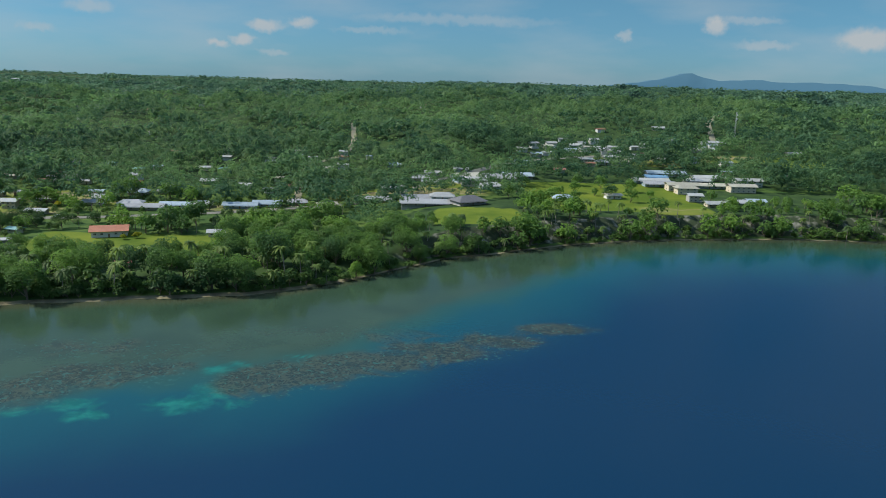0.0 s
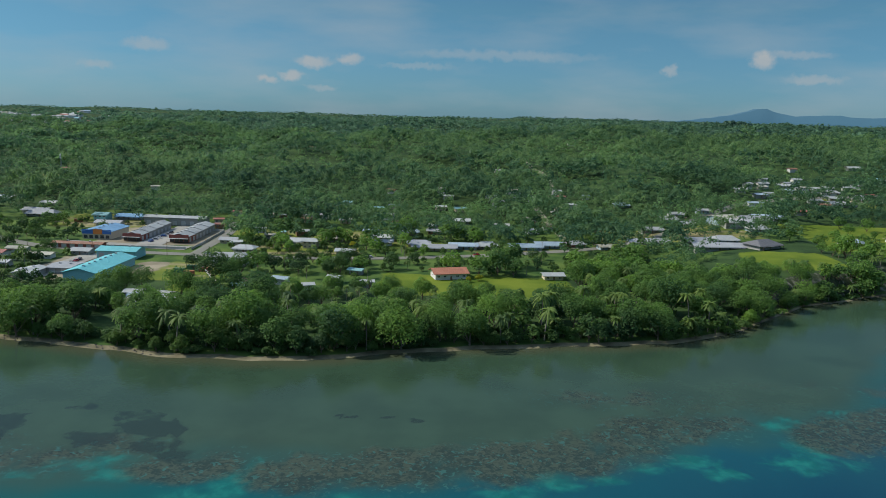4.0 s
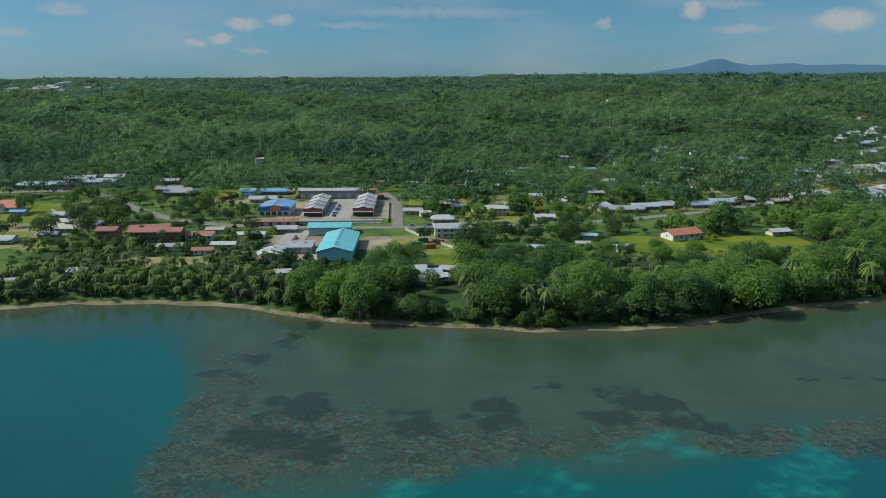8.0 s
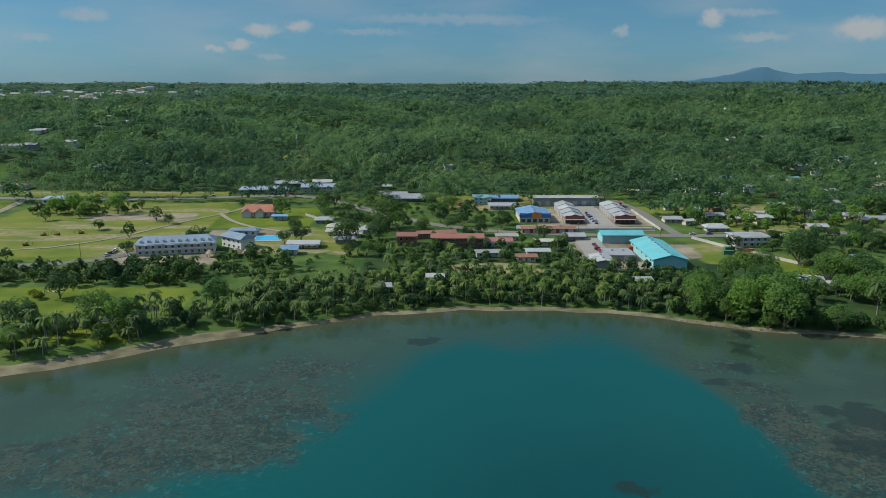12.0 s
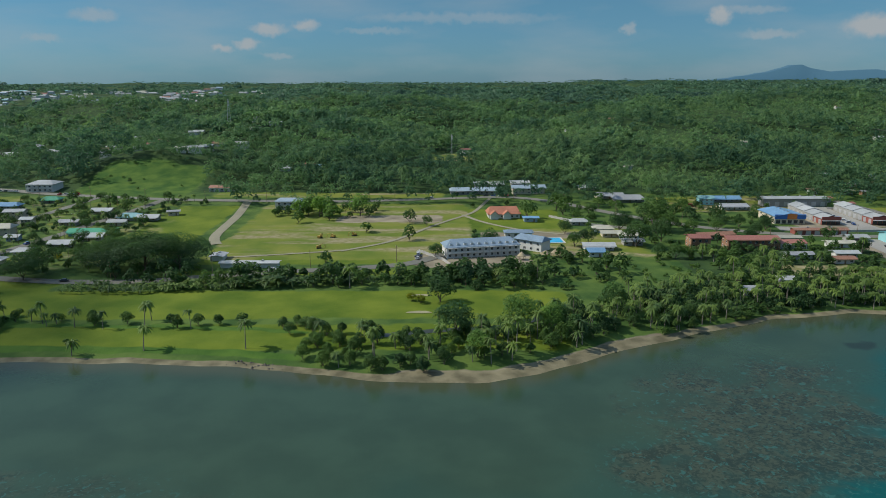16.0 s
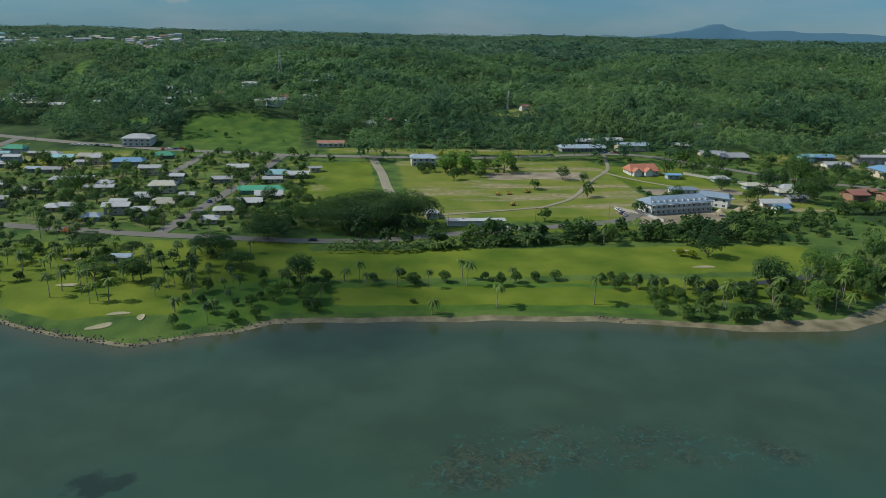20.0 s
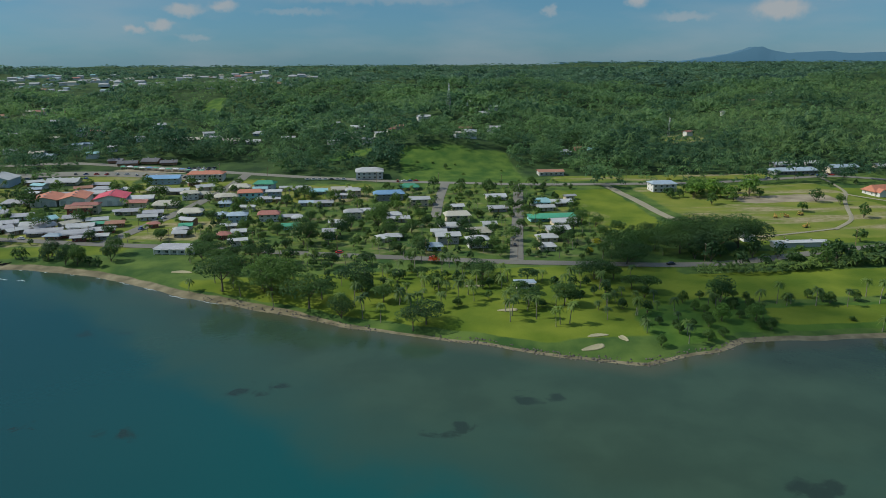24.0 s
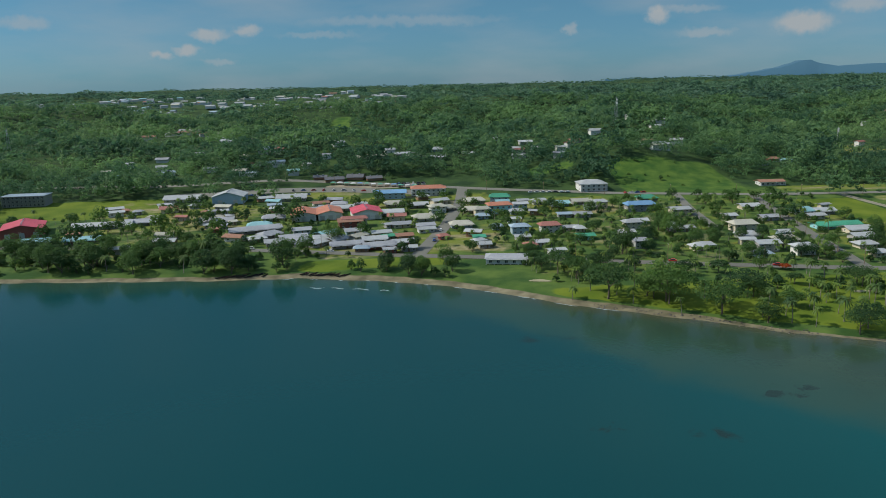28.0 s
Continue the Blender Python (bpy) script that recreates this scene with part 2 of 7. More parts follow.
M_CONCRETE = material("concrete", (0.40, 0.39, 0.36), 0.85, 0, 0.2, 0.1, 2)
M_SAND = material("pale_sand", (0.26, 0.245, 0.145), 0.95, 0, 0.15, 0.2, 2)
M_ROCK = material("shore_rock", (0.10, 0.092, 0.08), 0.9, 0, 0.4, 0.4, 3, 0.1)
M_WHITE = material("white_wall", (0.56, 0.56, 0.53), 0.8, 0, 0.12, 0.2, 2)
M_CREAM = material("cream_wall", (0.50, 0.44, 0.33), 0.8, 0, 0.12, 0.2, 2)
M_BLUEWALL = material("pale_blue_wall", (0.30, 0.39, 0.45), 0.8, 0, 0.12, 0.2, 2)
M_GREYWALL = material("grey_wall", (0.29, 0.29, 0.275), 0.8, 0, 0.15, 0.2, 2)
M_REDWALL = material("red_wall", (0.24, 0.075, 0.058), 0.7, 0, 0.12, 0.2, 2)
M_ORANGEWALL = material("orange_panel", (0.60, 0.20, 0.05), 0.7, 0, 0.1, 0.2, 2)
M_BLUEPANEL = material("blue_panel", (0.05, 0.16, 0.45), 0.6, 0, 0.1, 0.2, 2)
M_TEALWALL = material("teal_wall", (0.25, 0.50, 0.52), 0.6, 0, 0.12, 0.2, 2)
M_BROWNWALL = material("brown_wall", (0.26, 0.15, 0.09), 0.8, 0, 0.15, 0.2, 2)
M_GLASS = material("window_glass", (0.03, 0.04, 0.05), 0.08, 0, 0.1, 0.2, 2, spec=0.6)
M_TIMBER = material("timber", (0.20, 0.14, 0.09), 0.85, 0, 0.2, 0.5, 4)
M_STEEL = material("galvanised_steel", (0.45, 0.46, 0.47), 0.5, 0.6, 0.1, 0.5, 4)
ROOF = {
    "white": roofing("white_roof", (0.32, 0.335, 0.33)),
    "grey": roofing("grey_roof", (0.27, 0.28, 0.29)),
    "dark": roofing("dark_roof", (0.11, 0.11, 0.115)),
    "cream": roofing("cream_roof", (0.34, 0.33, 0.265)),
    "red": roofing("red_roof", (0.265, 0.112, 0.086)),
    "pink": roofing("crimson_roof", (0.42, 0.07, 0.092)),
    "orange": roofing("orange_roof", (0.37, 0.15, 0.09)),
    "rust": roofing("rusty_roof", (0.25, 0.13, 0.085), 0.7),
    "blue": roofing("blue_roof", (0.14, 0.27, 0.41)),
    "bluegrey": roofing("slate_blue_roof", (0.26, 0.33, 0.38)),
    "slate": roofing("hotel_slate_roof", (0.165, 0.225, 0.28)),
    "aqua": roofing("turquoise_hall_roof", (0.11, 0.36, 0.385)),
    "teal": roofing("teal_roof", (0.19, 0.35, 0.36)),
    "green": roofing("green_roof", (0.05, 0.24, 0.14)),
}
WALL = {"white": M_WHITE, "cream": M_CREAM, "blue": M_BLUEWALL, "grey": M_GREYWALL, "brown": M_BROWNWALL, "red": M_REDWALL, "teal": M_TEALWALL}


# ---- the lie of the land ----
COAST_W = [(-4600, 640), (-1900, 470), (-1600, 436), (-1413, 419), (-1354, 412), (-1292, 406), (-1256, 406), (-1222, 397), (-1189, 386), (-1157, 368), (-1126, 343), (-1098, 325), (-1072, 310), (-1049, 294), (-1027, 282), (-1006, 273), (-986, 263), (-968, 253), (-950, 244), (-935, 240), (-920, 245), (-906, 248), (-891, 257), (-866, 257), (-845, 256), (-813, 255), (-781, 253), (-748, 248), (-729, 242), (-709, 238), (-689, 236)]
COAST_E = [(-672, 238), (-655, 244), (-638, 256), (-622, 266), (-602, 277), (-571, 293), (-545, 305), (-507, 313), (-469, 312), (-445, 309), (-419, 301), (-403, 291), (-385, 284), (-361, 280), (-326, 274), (-303, 269), (-269, 270), (-246, 272), (-226, 281), (-193, 292), (-144, 304), (-93, 315), (-63, 331), (-33, 360), (0, 395), (37, 415), (74, 438), (112, 453), (152, 464), (231, 476), (291, 474), (420, 482), (900, 560), (3600, 800)]
CX = np.array([p[0] for p in COAST_W + COAST_E], float)
CY = np.array([p[1] for p in COAST_W + COAST_E], float)


def coast(x):
    x = np.asarray(x, float)
    return np.interp(x, CX, CY) + 0.7 * np.sin(x * 0.17) + 0.3 * np.sin(x * 0.31 + 1.0)


def sstep(a, b, v):
    u = np.clip((np.asarray(v, float) - a) / (b - a), 0, 1)
    return u * u * (3 - 2 * u)


def bump_at(x, y, cx, cy, rx, ry, h):
    return h * np.exp(-((x - cx) / rx) ** 2 - ((y - cy) / ry) ** 2)


def height(x, y):
    """Ground height: beach, coastal flat, cliff in the east, hills inland."""
    x, y = np.asarray(x, float), np.asarray(y, float)
    d = y - coast(x)
    low = np.interp(d, [-60, 0, 7, 16, 60, 220, 330], [-9, 0, 0.9, 2.6, 3.4, 4.6, 7.0])
    cliff = sstep(-70, 20, x) * sstep(4, 26, d) * 10
    rise = np.interp(y, [540, 640, 760, 1000, 1500, 2600, 4100, 4300, 6000], [0, 3, 12, 29, 42, 50, 59, 58, 20])
    east = sstep(-560, -420, x)
    west = sstep(-1040, -880, x) * (1 - sstep(-860, -740, x))
    k = np.maximum(np.maximum(0.45 + 0.55 * east, 0.45 + 0.3 * west), sstep(900, 1500, y))
    h = low + cliff + rise * k
    h = h + bump_at(x, y, -975, 715, 75, 55, 20) + bump_at(x, y, -930, 860, 160, 110, 22) + bump_at(x, y, -1320, 900, 200, 120, 20)
    roll = np.sin(x * 0.0061 + 1.3) * np.sin(y * 0.0053 + 0.4) + 0.6 * np.sin(x * 0.013 + y * 0.009)
    hills = np.sin(x * 0.0105 + 0.5 * np.sin(y * 0.006) + 2.0) * np.cos(y * 0.0088 + 0.8 * np.sin(x * 0.005)) + 0.5 * np.sin(x * 0.021 + y * 0.017)
    spurs = np.sin(x * 0.036 + 1.4 * np.sin(y * 0.011)) * np.cos(y * 0.024 + 1.1 * np.sin(x * 0.014))
    return h + roll * 5.0 * sstep(650, 1300, y) + (hills * 9.0 + spurs * 5.0 * sstep(700, 850, y)) * sstep(640, 1000, y) * (1 - 0.6 * sstep(2600, 4000, y))


def box_mask(x, y, x0, x1, y0, y1, soft=6.0):
    return sstep(x0 - soft, x0 + soft, x) * (1 - sstep(x1 - soft, x1 + soft, x)) * sstep(y0 - soft, y0 + soft, y) * (1 - sstep(y1 - soft, y1 + soft, y))


# mown or grazed grass; dry grass and bare earth (x0, x1, y0, y1)
LAWNS = [(-935, -632, 297, 338), (-1060, -640, 262, 290), (-1125, -880, 268, 358), (-826, -700, 388, 470), (-1525, -1392, 585, 662), (-235, -125, 374, 424), (-6, 52, 436, 492), (66, 192, 495, 612), (-640, -585, 450, 470), (-892, -846, 432, 560), (-1255, -1170, 412, 432), (-345, -318, 360, 400), (330, 390, 715, 762), (-830, -700, 366, 376), (-688, -606, 476, 545)]
DRY = [(-372, -334, 384, 432), (-826, -672, 398, 566), (-880, -690, 592, 616), (-300, -260, 520, 560), (-370, -310, 530, 552), (-512, -462, 364, 386), (265, 330, 735, 768), (140, 190, 488, 512), (-700, -655, 786, 846), (-1300, -1230, 640, 668)]
MEADOW = [(-1005, -905, 592, 690), (-1302, -1270, 1130, 1310), (-404, -380, 720, 780), (-1075, -1030, 690, 720)]
OPEN = [(-640, -566, 404, 482), (-1300, -1120, 622, 712), (-690, -605, 470, 545)]
YARDS = [(-1420, -1305, 530, 625), (-1250, -1130, 436, 500), (-1245, -1120, 590, 640), (-1130, -1030, 540, 606), (-640, -566, 404, 482), (-520, -420, 540, 600), (-345, -255, 462, 500), (-250, -120, 500, 530), (-90, 40, 540, 600), (150, 235, 700, 750), (-320, -290, 500, 540)]
BARE = [(-386, -368, 396, 430), (-765, -690, 500, 524), (-450, -368, 484, 548), (-705, -640, 380, 412), (-665, -600, 452, 470), (-1262, -1180, 676, 694), (-440, -405, 374, 440)]
ROADS = {
    "shore_road": (8.0, M_ASPHALT, [(-1700, 560), (-1500, 505), (-1341, 477), (-1298, 467), (-1235, 449), (-1188, 434), (-1119, 416), (-1071, 399), (-1011, 382), (-957, 367), (-921, 361), (-885, 354), (-846, 353), (-821, 361), (-778, 372), (-742, 378), (-706, 387), (-690, 410), (-672, 430)]),
    "inland_road": (8.5, M_ASPHALT, [(-1700, 770), (-1408, 712), (-1306, 722), (-1200, 690), (-1101, 645), (-1013, 608), (-908, 583), (-835, 578), (-759, 576), (-688, 588), (-642, 598), (-604, 580), (-560, 530), (-520, 488), (-478, 466), (-417, 456), (-360, 454), (-295, 455), (-234, 466), (-166, 490), (-110, 518), (-51, 556), (-10, 605), (61, 690), (140, 735), (300, 800)]),
    "avenue": (7.4, M_ASPHALT, [(-957, 370), (-946, 425), (-933, 487), (-914, 582)]),
    "market_square": (18.0, M_ASPHALT, [(-1400, 668), (-1345, 674), (-1300, 680), (-1250, 676), (-1205, 662), (-1162, 646)]),
    "side_street": (7.0, M_ASPHALT, [(-990, 480), (-982, 540), (-972, 594)]),
    "market_street": (9.0, M_ASPHALT, [(-1188, 434), (-1166, 515), (-1148, 600), (-1140, 660)]),
    "gravel_lane": (6.5, M_GRAVEL, [(-845, 576), (-839, 520), (-838, 483), (-836, 449), (-828, 436)]),
    "villa_track": (2.8, M_GRAVEL, [(-750, 418), (-722, 441), (-708, 468), (-690, 500), (-668, 530), (-652, 590)]),
    "villa_drive": (3.2, M_GRAVEL, [(-676, 524), (-664, 500), (-640, 476), (-612, 464)]),
    "hill_track": (6.0, M_GRAVEL, [(-107, 520), (-118, 600), (-128, 700), (-103, 760), (-100, 838), (-119, 1000)]),
    "field_track": (2.4, M_GRAVEL, [(-820, 402), (-776, 412), (-748, 420)]),
    "trade_yard": (19.0, M_PAVING, [(-407.4, 482), (-407.4, 520), (-407.4, 554)]),
    "trade_forecourt": (13.0, M_PAVING, [(-466, 482), (-420, 477), (-376, 474)]),
    "loading_yard": (15.0, M_PAVING, [(-429, 380), (-427, 410), (-426, 448)]),
    "yard_lane": (7.0, M_ASPHALT, [(-365, 456), (-368, 540), (-380, 575)]),
    "far_track": (7.0, M_GRAVEL, [(300, 800), (345, 960), (420, 1120), (500, 1300)]),
}


def draped_line(points, step=6.0):
    out = []
    for (ax, ay), (bx, by) in zip(points, points[1:]):
        k = max(1, int(math.hypot(bx - ax, by - ay) / step))
        out += [(ax + (bx - ax) * i / k, ay + (by - ay) * i / k) for i in range(k)]
    out.append(points[-1])
    a = np.array(out, float)
    for _ in range(6):
        a[1:-1] = (a[:-2] + a[1:-1] * 2 + a[2:]) / 4
    return a


ROAD_LINES = {k: (w, m, draped_line(p)) for k, (w, m, p) in ROADS.items()}


def road_gap(x, y):
    """Metres to the nearest road's edge."""
    best = np.full(np.shape(x), 1e9)
    for w, _, line in ROAD_LINES.values():
        for px, py in line[::2]:
            best = np.minimum(best, np.hypot(x - px, y - py) - w / 2)
    return best


def make_mesh(name, verts, faces, mats, smooth=False, attrs=(), slots=None):
    """A mesh from arrays of corners and of faces with one number of sides."""
    me = bpy.data.meshes.new(name)
    verts, faces = np.asarray(verts, np.float32), np.asarray(faces, np.int32)
    n, k = faces.shape
    me.vertices.add(len(verts))
    me.vertices.foreach_set("co", verts.ravel())
    me.loops.add(n * k)
    me.loops.foreach_set("vertex_index", faces.ravel())
    me.polygons.add(n)
    me.polygons.foreach_set("loop_start", np.arange(0, n * k, k, dtype=np.int32))
    me.polygons.foreach_set("use_smooth", np.full(n, smooth))
    for m in mats if isinstance(mats, (list, tuple)) else [mats]:
        me.materials.append(m)
    if slots is not None:
        me.polygons.foreach_set("material_index", np.asarray(slots, np.int32))
    for key, values in attrs:
        me.attributes.new(key, "FLOAT", "POINT").data.foreach_set("value", np.asarray(values, np.float32).ravel())
    me.update(calc_edges=True)
    return me


def grid_faces(nx, ny):
    i = np.arange(nx - 1)[None, :] + nx * np.arange(ny - 1)[:, None]
    return np.stack([i, i + 1, i + nx + 1, i + nx], -1).reshape(-1, 4)


# ---- ground ----
def ground_material():
    m = bpy.data.materials.new("tropical_ground")
    m.use_nodes = True
    n, l = m.node_tree.nodes, m.node_tree.links
    b = n["Principled BSDF"]
    b.inputs["Roughness"].default_value, b.inputs["Specular IOR Level"].default_value = 0.95, 0.15
    geo = n.new("ShaderNodeNewGeometry")

    def tex(scale, detail=4):
        t = n.new("ShaderNodeTexNoise")
        t.inputs["Scale"].default_value, t.inputs["Detail"].default_value = scale, detail
        l.new(geo.outputs["Position"], t.inputs["Vector"])
        return t.outputs["Fac"]

    def two(fac, c1, c2, lo=0.35, hi=0.65):
        r = n.new("ShaderNodeMapRange")
        r.inputs["From Min"].default_value, r.inputs["From Max"].default_value = lo, hi
        l.new(fac, r.inputs["Value"])
        x = n.new("ShaderNodeMixRGB")
        x.inputs["Color1"].default_value, x.inputs["Color2"].default_value = (*c1, 1), (*c2, 1)
        l.new(r.outputs["Result"], x.inputs["Fac"])
        return x.outputs["Color"]

    def over(under, top, key, wobble):
        a = n.new("ShaderNodeAttribute")
        a.attribute_name = key
        s = n.new("ShaderNodeMath")
        s.operation = "ADD"
        l.new(a.outputs["Fac"], s.inputs[0])
        l.new(wobble, s.inputs[1])
        r = n.new("ShaderNodeMapRange")
        r.inputs["From Min"].default_value, r.inputs["From Max"].default_value = 0.88, 1.12
        l.new(s.outputs["Value"], r.inputs["Value"])
        x = n.new("ShaderNodeMixRGB")
        l.new(r.outputs["Result"], x.inputs["Fac"])
        l.new(under, x.inputs["Color1"])
        l.new(top, x.inputs["Color2"])
        return x.outputs["Color"]

    wob = tex(0.12, 6)
    long_way = n.new("ShaderNodeMapping")
    long_way.inputs["Scale"].default_value = (0.018, 0.085, 0.05)
    l.new(geo.outputs["Position"], long_way.inputs["Vector"])
    streaks = n.new("ShaderNodeTexNoise")
    streaks.inputs["Scale"].default_value, streaks.inputs["Detail"].default_value = 1.0, 8
    l.new(long_way.outputs["Vector"], streaks.inputs["Vector"])
    tan = two(tex(0.3, 6), (0.155, 0.150, 0.056), (0.255, 0.222, 0.130))
    streaky = n.new("ShaderNodeMixRGB")
    sr = n.new("ShaderNodeMapRange")
    sr.inputs["From Min"].default_value, sr.inputs["From Max"].default_value = 0.48, 0.62
    l.new(streaks.outputs["Fac"], sr.inputs["Value"])
    l.new(sr.outputs["Result"], streaky.inputs["Fac"])
    l.new(two(tex(0.06, 6), (0.088, 0.128, 0.017), (0.145, 0.165, 0.028)), streaky.inputs["Color1"])
    l.new(tan, streaky.inputs["Color2"])
    streaky = streaky.outputs["Color"]
    col = two(tex(0.07), (0.026, 0.064, 0.014), (0.080, 0.128, 0.026))
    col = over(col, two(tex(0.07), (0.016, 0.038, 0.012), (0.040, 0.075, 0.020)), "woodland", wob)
    col = over(col, two(tex(0.05, 6), (0.058, 0.100, 0.008), (0.121, 0.158, 0.016)), "lawn", wob)
    # darker rough grass; the strip between fairways also paints a ditch's shadow line
    col = over(col, two(tex(0.12, 6), (0.035, 0.085, 0.012), (0.065, 0.125, 0.018)), "rough", wob)
    col = over(col, streaky, "dry", wob)
    col = over(col, two(tex(0.08, 6), (0.15, 0.130, 0.090), (0.27, 0.235, 0.165)), "bare", wob)
    col = over(col, two(tex(0.15, 6), (0.092, 0.084, 0.050), (0.205, 0.182, 0.112)), "beach", wob)
    col = over(col, two(tex(0.25, 8), (0.035, 0.050, 0.025), (0.26, 0.25, 0.21), 0.52, 0.75), "cliff", wob)
    col = over(col, two(tex(0.10, 7), (0.028, 0.074, 0.012), (0.072, 0.124, 0.020)), "grass", wob)
    l.new(col, b.inputs["Base Color"])
    bp = n.new("ShaderNodeBump")
    bp.inputs["Strength"].default_value, bp.inputs["Distance"].default_value = 0.5, 0.25
    l.new(tex(0.8, 6), bp.inputs["Height"])
    l.new(bp.outputs["Normal"], b.inputs["Normal"])
    return m


gx = np.concatenate([np.linspace(-4400, -1560, 48)[:-1], np.arange(-1560, 420, 4.5), np.linspace(420, 3300, 48)])
gd = np.concatenate([[-60, -25, -10, -4, -1.5, 0, 1.5, 3, 5, 7, 9, 11.5, 14, 16.5, 19, 22, 25], np.arange(29, 400, 4.5), 400 * 1.045 ** np.arange(0, 54)])
GX, GD = np.meshgrid(gx, gd)
GY = np.where(GD < 900, coast(GX) + GD, coast(GX) * (1 - sstep(900, 2200, GD)) + 330 * sstep(900, 2200, GD) + GD)
GZ = height(GX, GY)


def lots(rects, soft=5.0):
    m = np.zeros_like(GX)
    for r in rects:
        m = np.maximum(m, box_mask(GX, GY, *r, soft))
    return m


beach_w = np.interp(GX, [-1500, -1280, -1240, -1080, -1040, -1000, -905, -890, -720, -700, -600, -560, -60, -40], [5.0, 6.0, 7.5, 7.0, 3.0, 2.0, 2.0, 4.0, 4.5, 6.5, 6.0, 4.0, 4.0, 2.5])
a_beach = 1 - sstep(beach_w * 0.7, beach_w * 1.3, GD)
a_beach = np.maximum(a_beach, box_mask(GX, GD, -705, -605, -5, 8, 4))
a_lawn = lots(LAWNS) * sstep(7, 12, GD)
a_cliff = sstep(-50, 10, GX) * sstep(4, 8, GD) * (1 - sstep(20, 28, GD))
# in the rough mask, 32 to 36 is the painted shadow line
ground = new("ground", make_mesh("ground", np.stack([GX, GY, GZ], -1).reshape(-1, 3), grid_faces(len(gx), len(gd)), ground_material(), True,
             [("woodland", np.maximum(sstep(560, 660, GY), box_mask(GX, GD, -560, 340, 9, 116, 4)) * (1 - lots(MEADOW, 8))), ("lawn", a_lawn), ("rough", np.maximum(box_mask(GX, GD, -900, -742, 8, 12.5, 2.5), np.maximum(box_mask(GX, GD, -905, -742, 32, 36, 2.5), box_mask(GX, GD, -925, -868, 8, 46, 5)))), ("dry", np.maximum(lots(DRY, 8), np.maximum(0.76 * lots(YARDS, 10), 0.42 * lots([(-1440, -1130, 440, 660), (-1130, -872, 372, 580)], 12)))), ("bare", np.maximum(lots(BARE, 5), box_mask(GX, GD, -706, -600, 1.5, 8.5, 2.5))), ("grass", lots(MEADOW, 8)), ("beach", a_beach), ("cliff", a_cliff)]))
tagged(ground, "green tropical coast with grass, bare earth and beach", "ground", kind="structure")


# ---- sea ----
def blobs(x, y, rows):
    m = np.zeros_like(x)
    for cx, cy, rx, ry, a in rows:
        m = np.maximum(m, a * np.exp(-(((x - cx) / rx) ** 2 + ((y - cy) / ry) ** 2) ** 1.5))
    return m


REEF = [
    (-412, 190, 13, 45, 1), (-400, 170, 18, 22, 1), (-385, 185, 28, 28, 0.95), (-412, 245, 17, 8, 0.8), (-399, 266, 9, 15, 0.55), (-360, 176, 24, 17, 0.9), (-335, 182, 26, 15, 0.85), (-305, 180, 22, 10, 0.8),
    (-282, 190, 20, 9, 0.55), (-262, 178, 15, 9, 0.8), (-250, 184, 9, 10, 0.8), (-225, 180, 18, 12, 1), (-200, 185, 22, 13, 1), (-170, 192, 22, 14, 1), (-150, 197, 20, 14, 0.9), (-135, 206, 20, 14, 0.8),
    (-117, 222, 20, 12, 0.75), (-100, 226, 16, 14, 0.65), (-62, 220, 16, 14, 1), (-45, 228, 18, 13, 1), (-25, 238, 20, 12, 1), (0, 251, 22, 11, 1), (22, 263, 18, 9, 1), (48, 280, 17, 7, 1),
    (-120, 245, 60, 14, 0.35), (-20, 268, 70, 12, 0.3), (-590, 212, 40, 36, 0.9), (-566, 245, 24, 16, 0.7), (-610, 178, 36, 20, 0.85), (-575, 190, 22, 20, 0.8), (-800, 166, 50, 14, 0.42), (-755, 160, 24, 10, 0.38), (-830, 156, 24, 10, 0.38)]
DARK = [
    (-388, 204, 14, 11, 1), (-398, 187, 10, 9, 0.9), (-387, 179, 14, 9, 0.9), (-376, 176, 9, 6, 0.9), (-351, 190, 10, 8, 0.85), (-328, 203, 9, 8, 0.9), (-326, 191, 8, 7, 0.9), (-356, 202, 9, 6, 0.8), (-340, 196, 6, 4, 0.7),
    (-286, 212, 12, 5, 1), (-279, 204, 12, 8, 1), (-294, 195, 10, 7, 0.9), (-273, 193, 9, 6, 0.9), (-263, 188, 8, 5, 0.8), (-309, 217, 6, 3, 0.7), (-420, 232, 10, 5, 0.8), (-409, 245, 9, 6, 0.8), (-401, 262, 7, 10, 0.75), (-395, 278, 5, 9, 0.65), (-207, 221, 5, 1.8, 1), (-220, 219, 5, 1.9, 0.9), (-198, 219, 4, 1.7, 0.9),
    (-525, 273, 7, 4.5, 1), (-921, 160, 10, 5, 0.9), (-1139, 217, 7, 5, 0.66), (-1107, 208, 11, 6, 0.58), (-1142, 295, 14, 5, 0.55), (-1073, 236, 14, 7, 0.52), (-981, 220, 14, 6, 0.5), (-469, 164, 10, 5, 0.45), (-1010, 200, 12, 6, 0.5)]
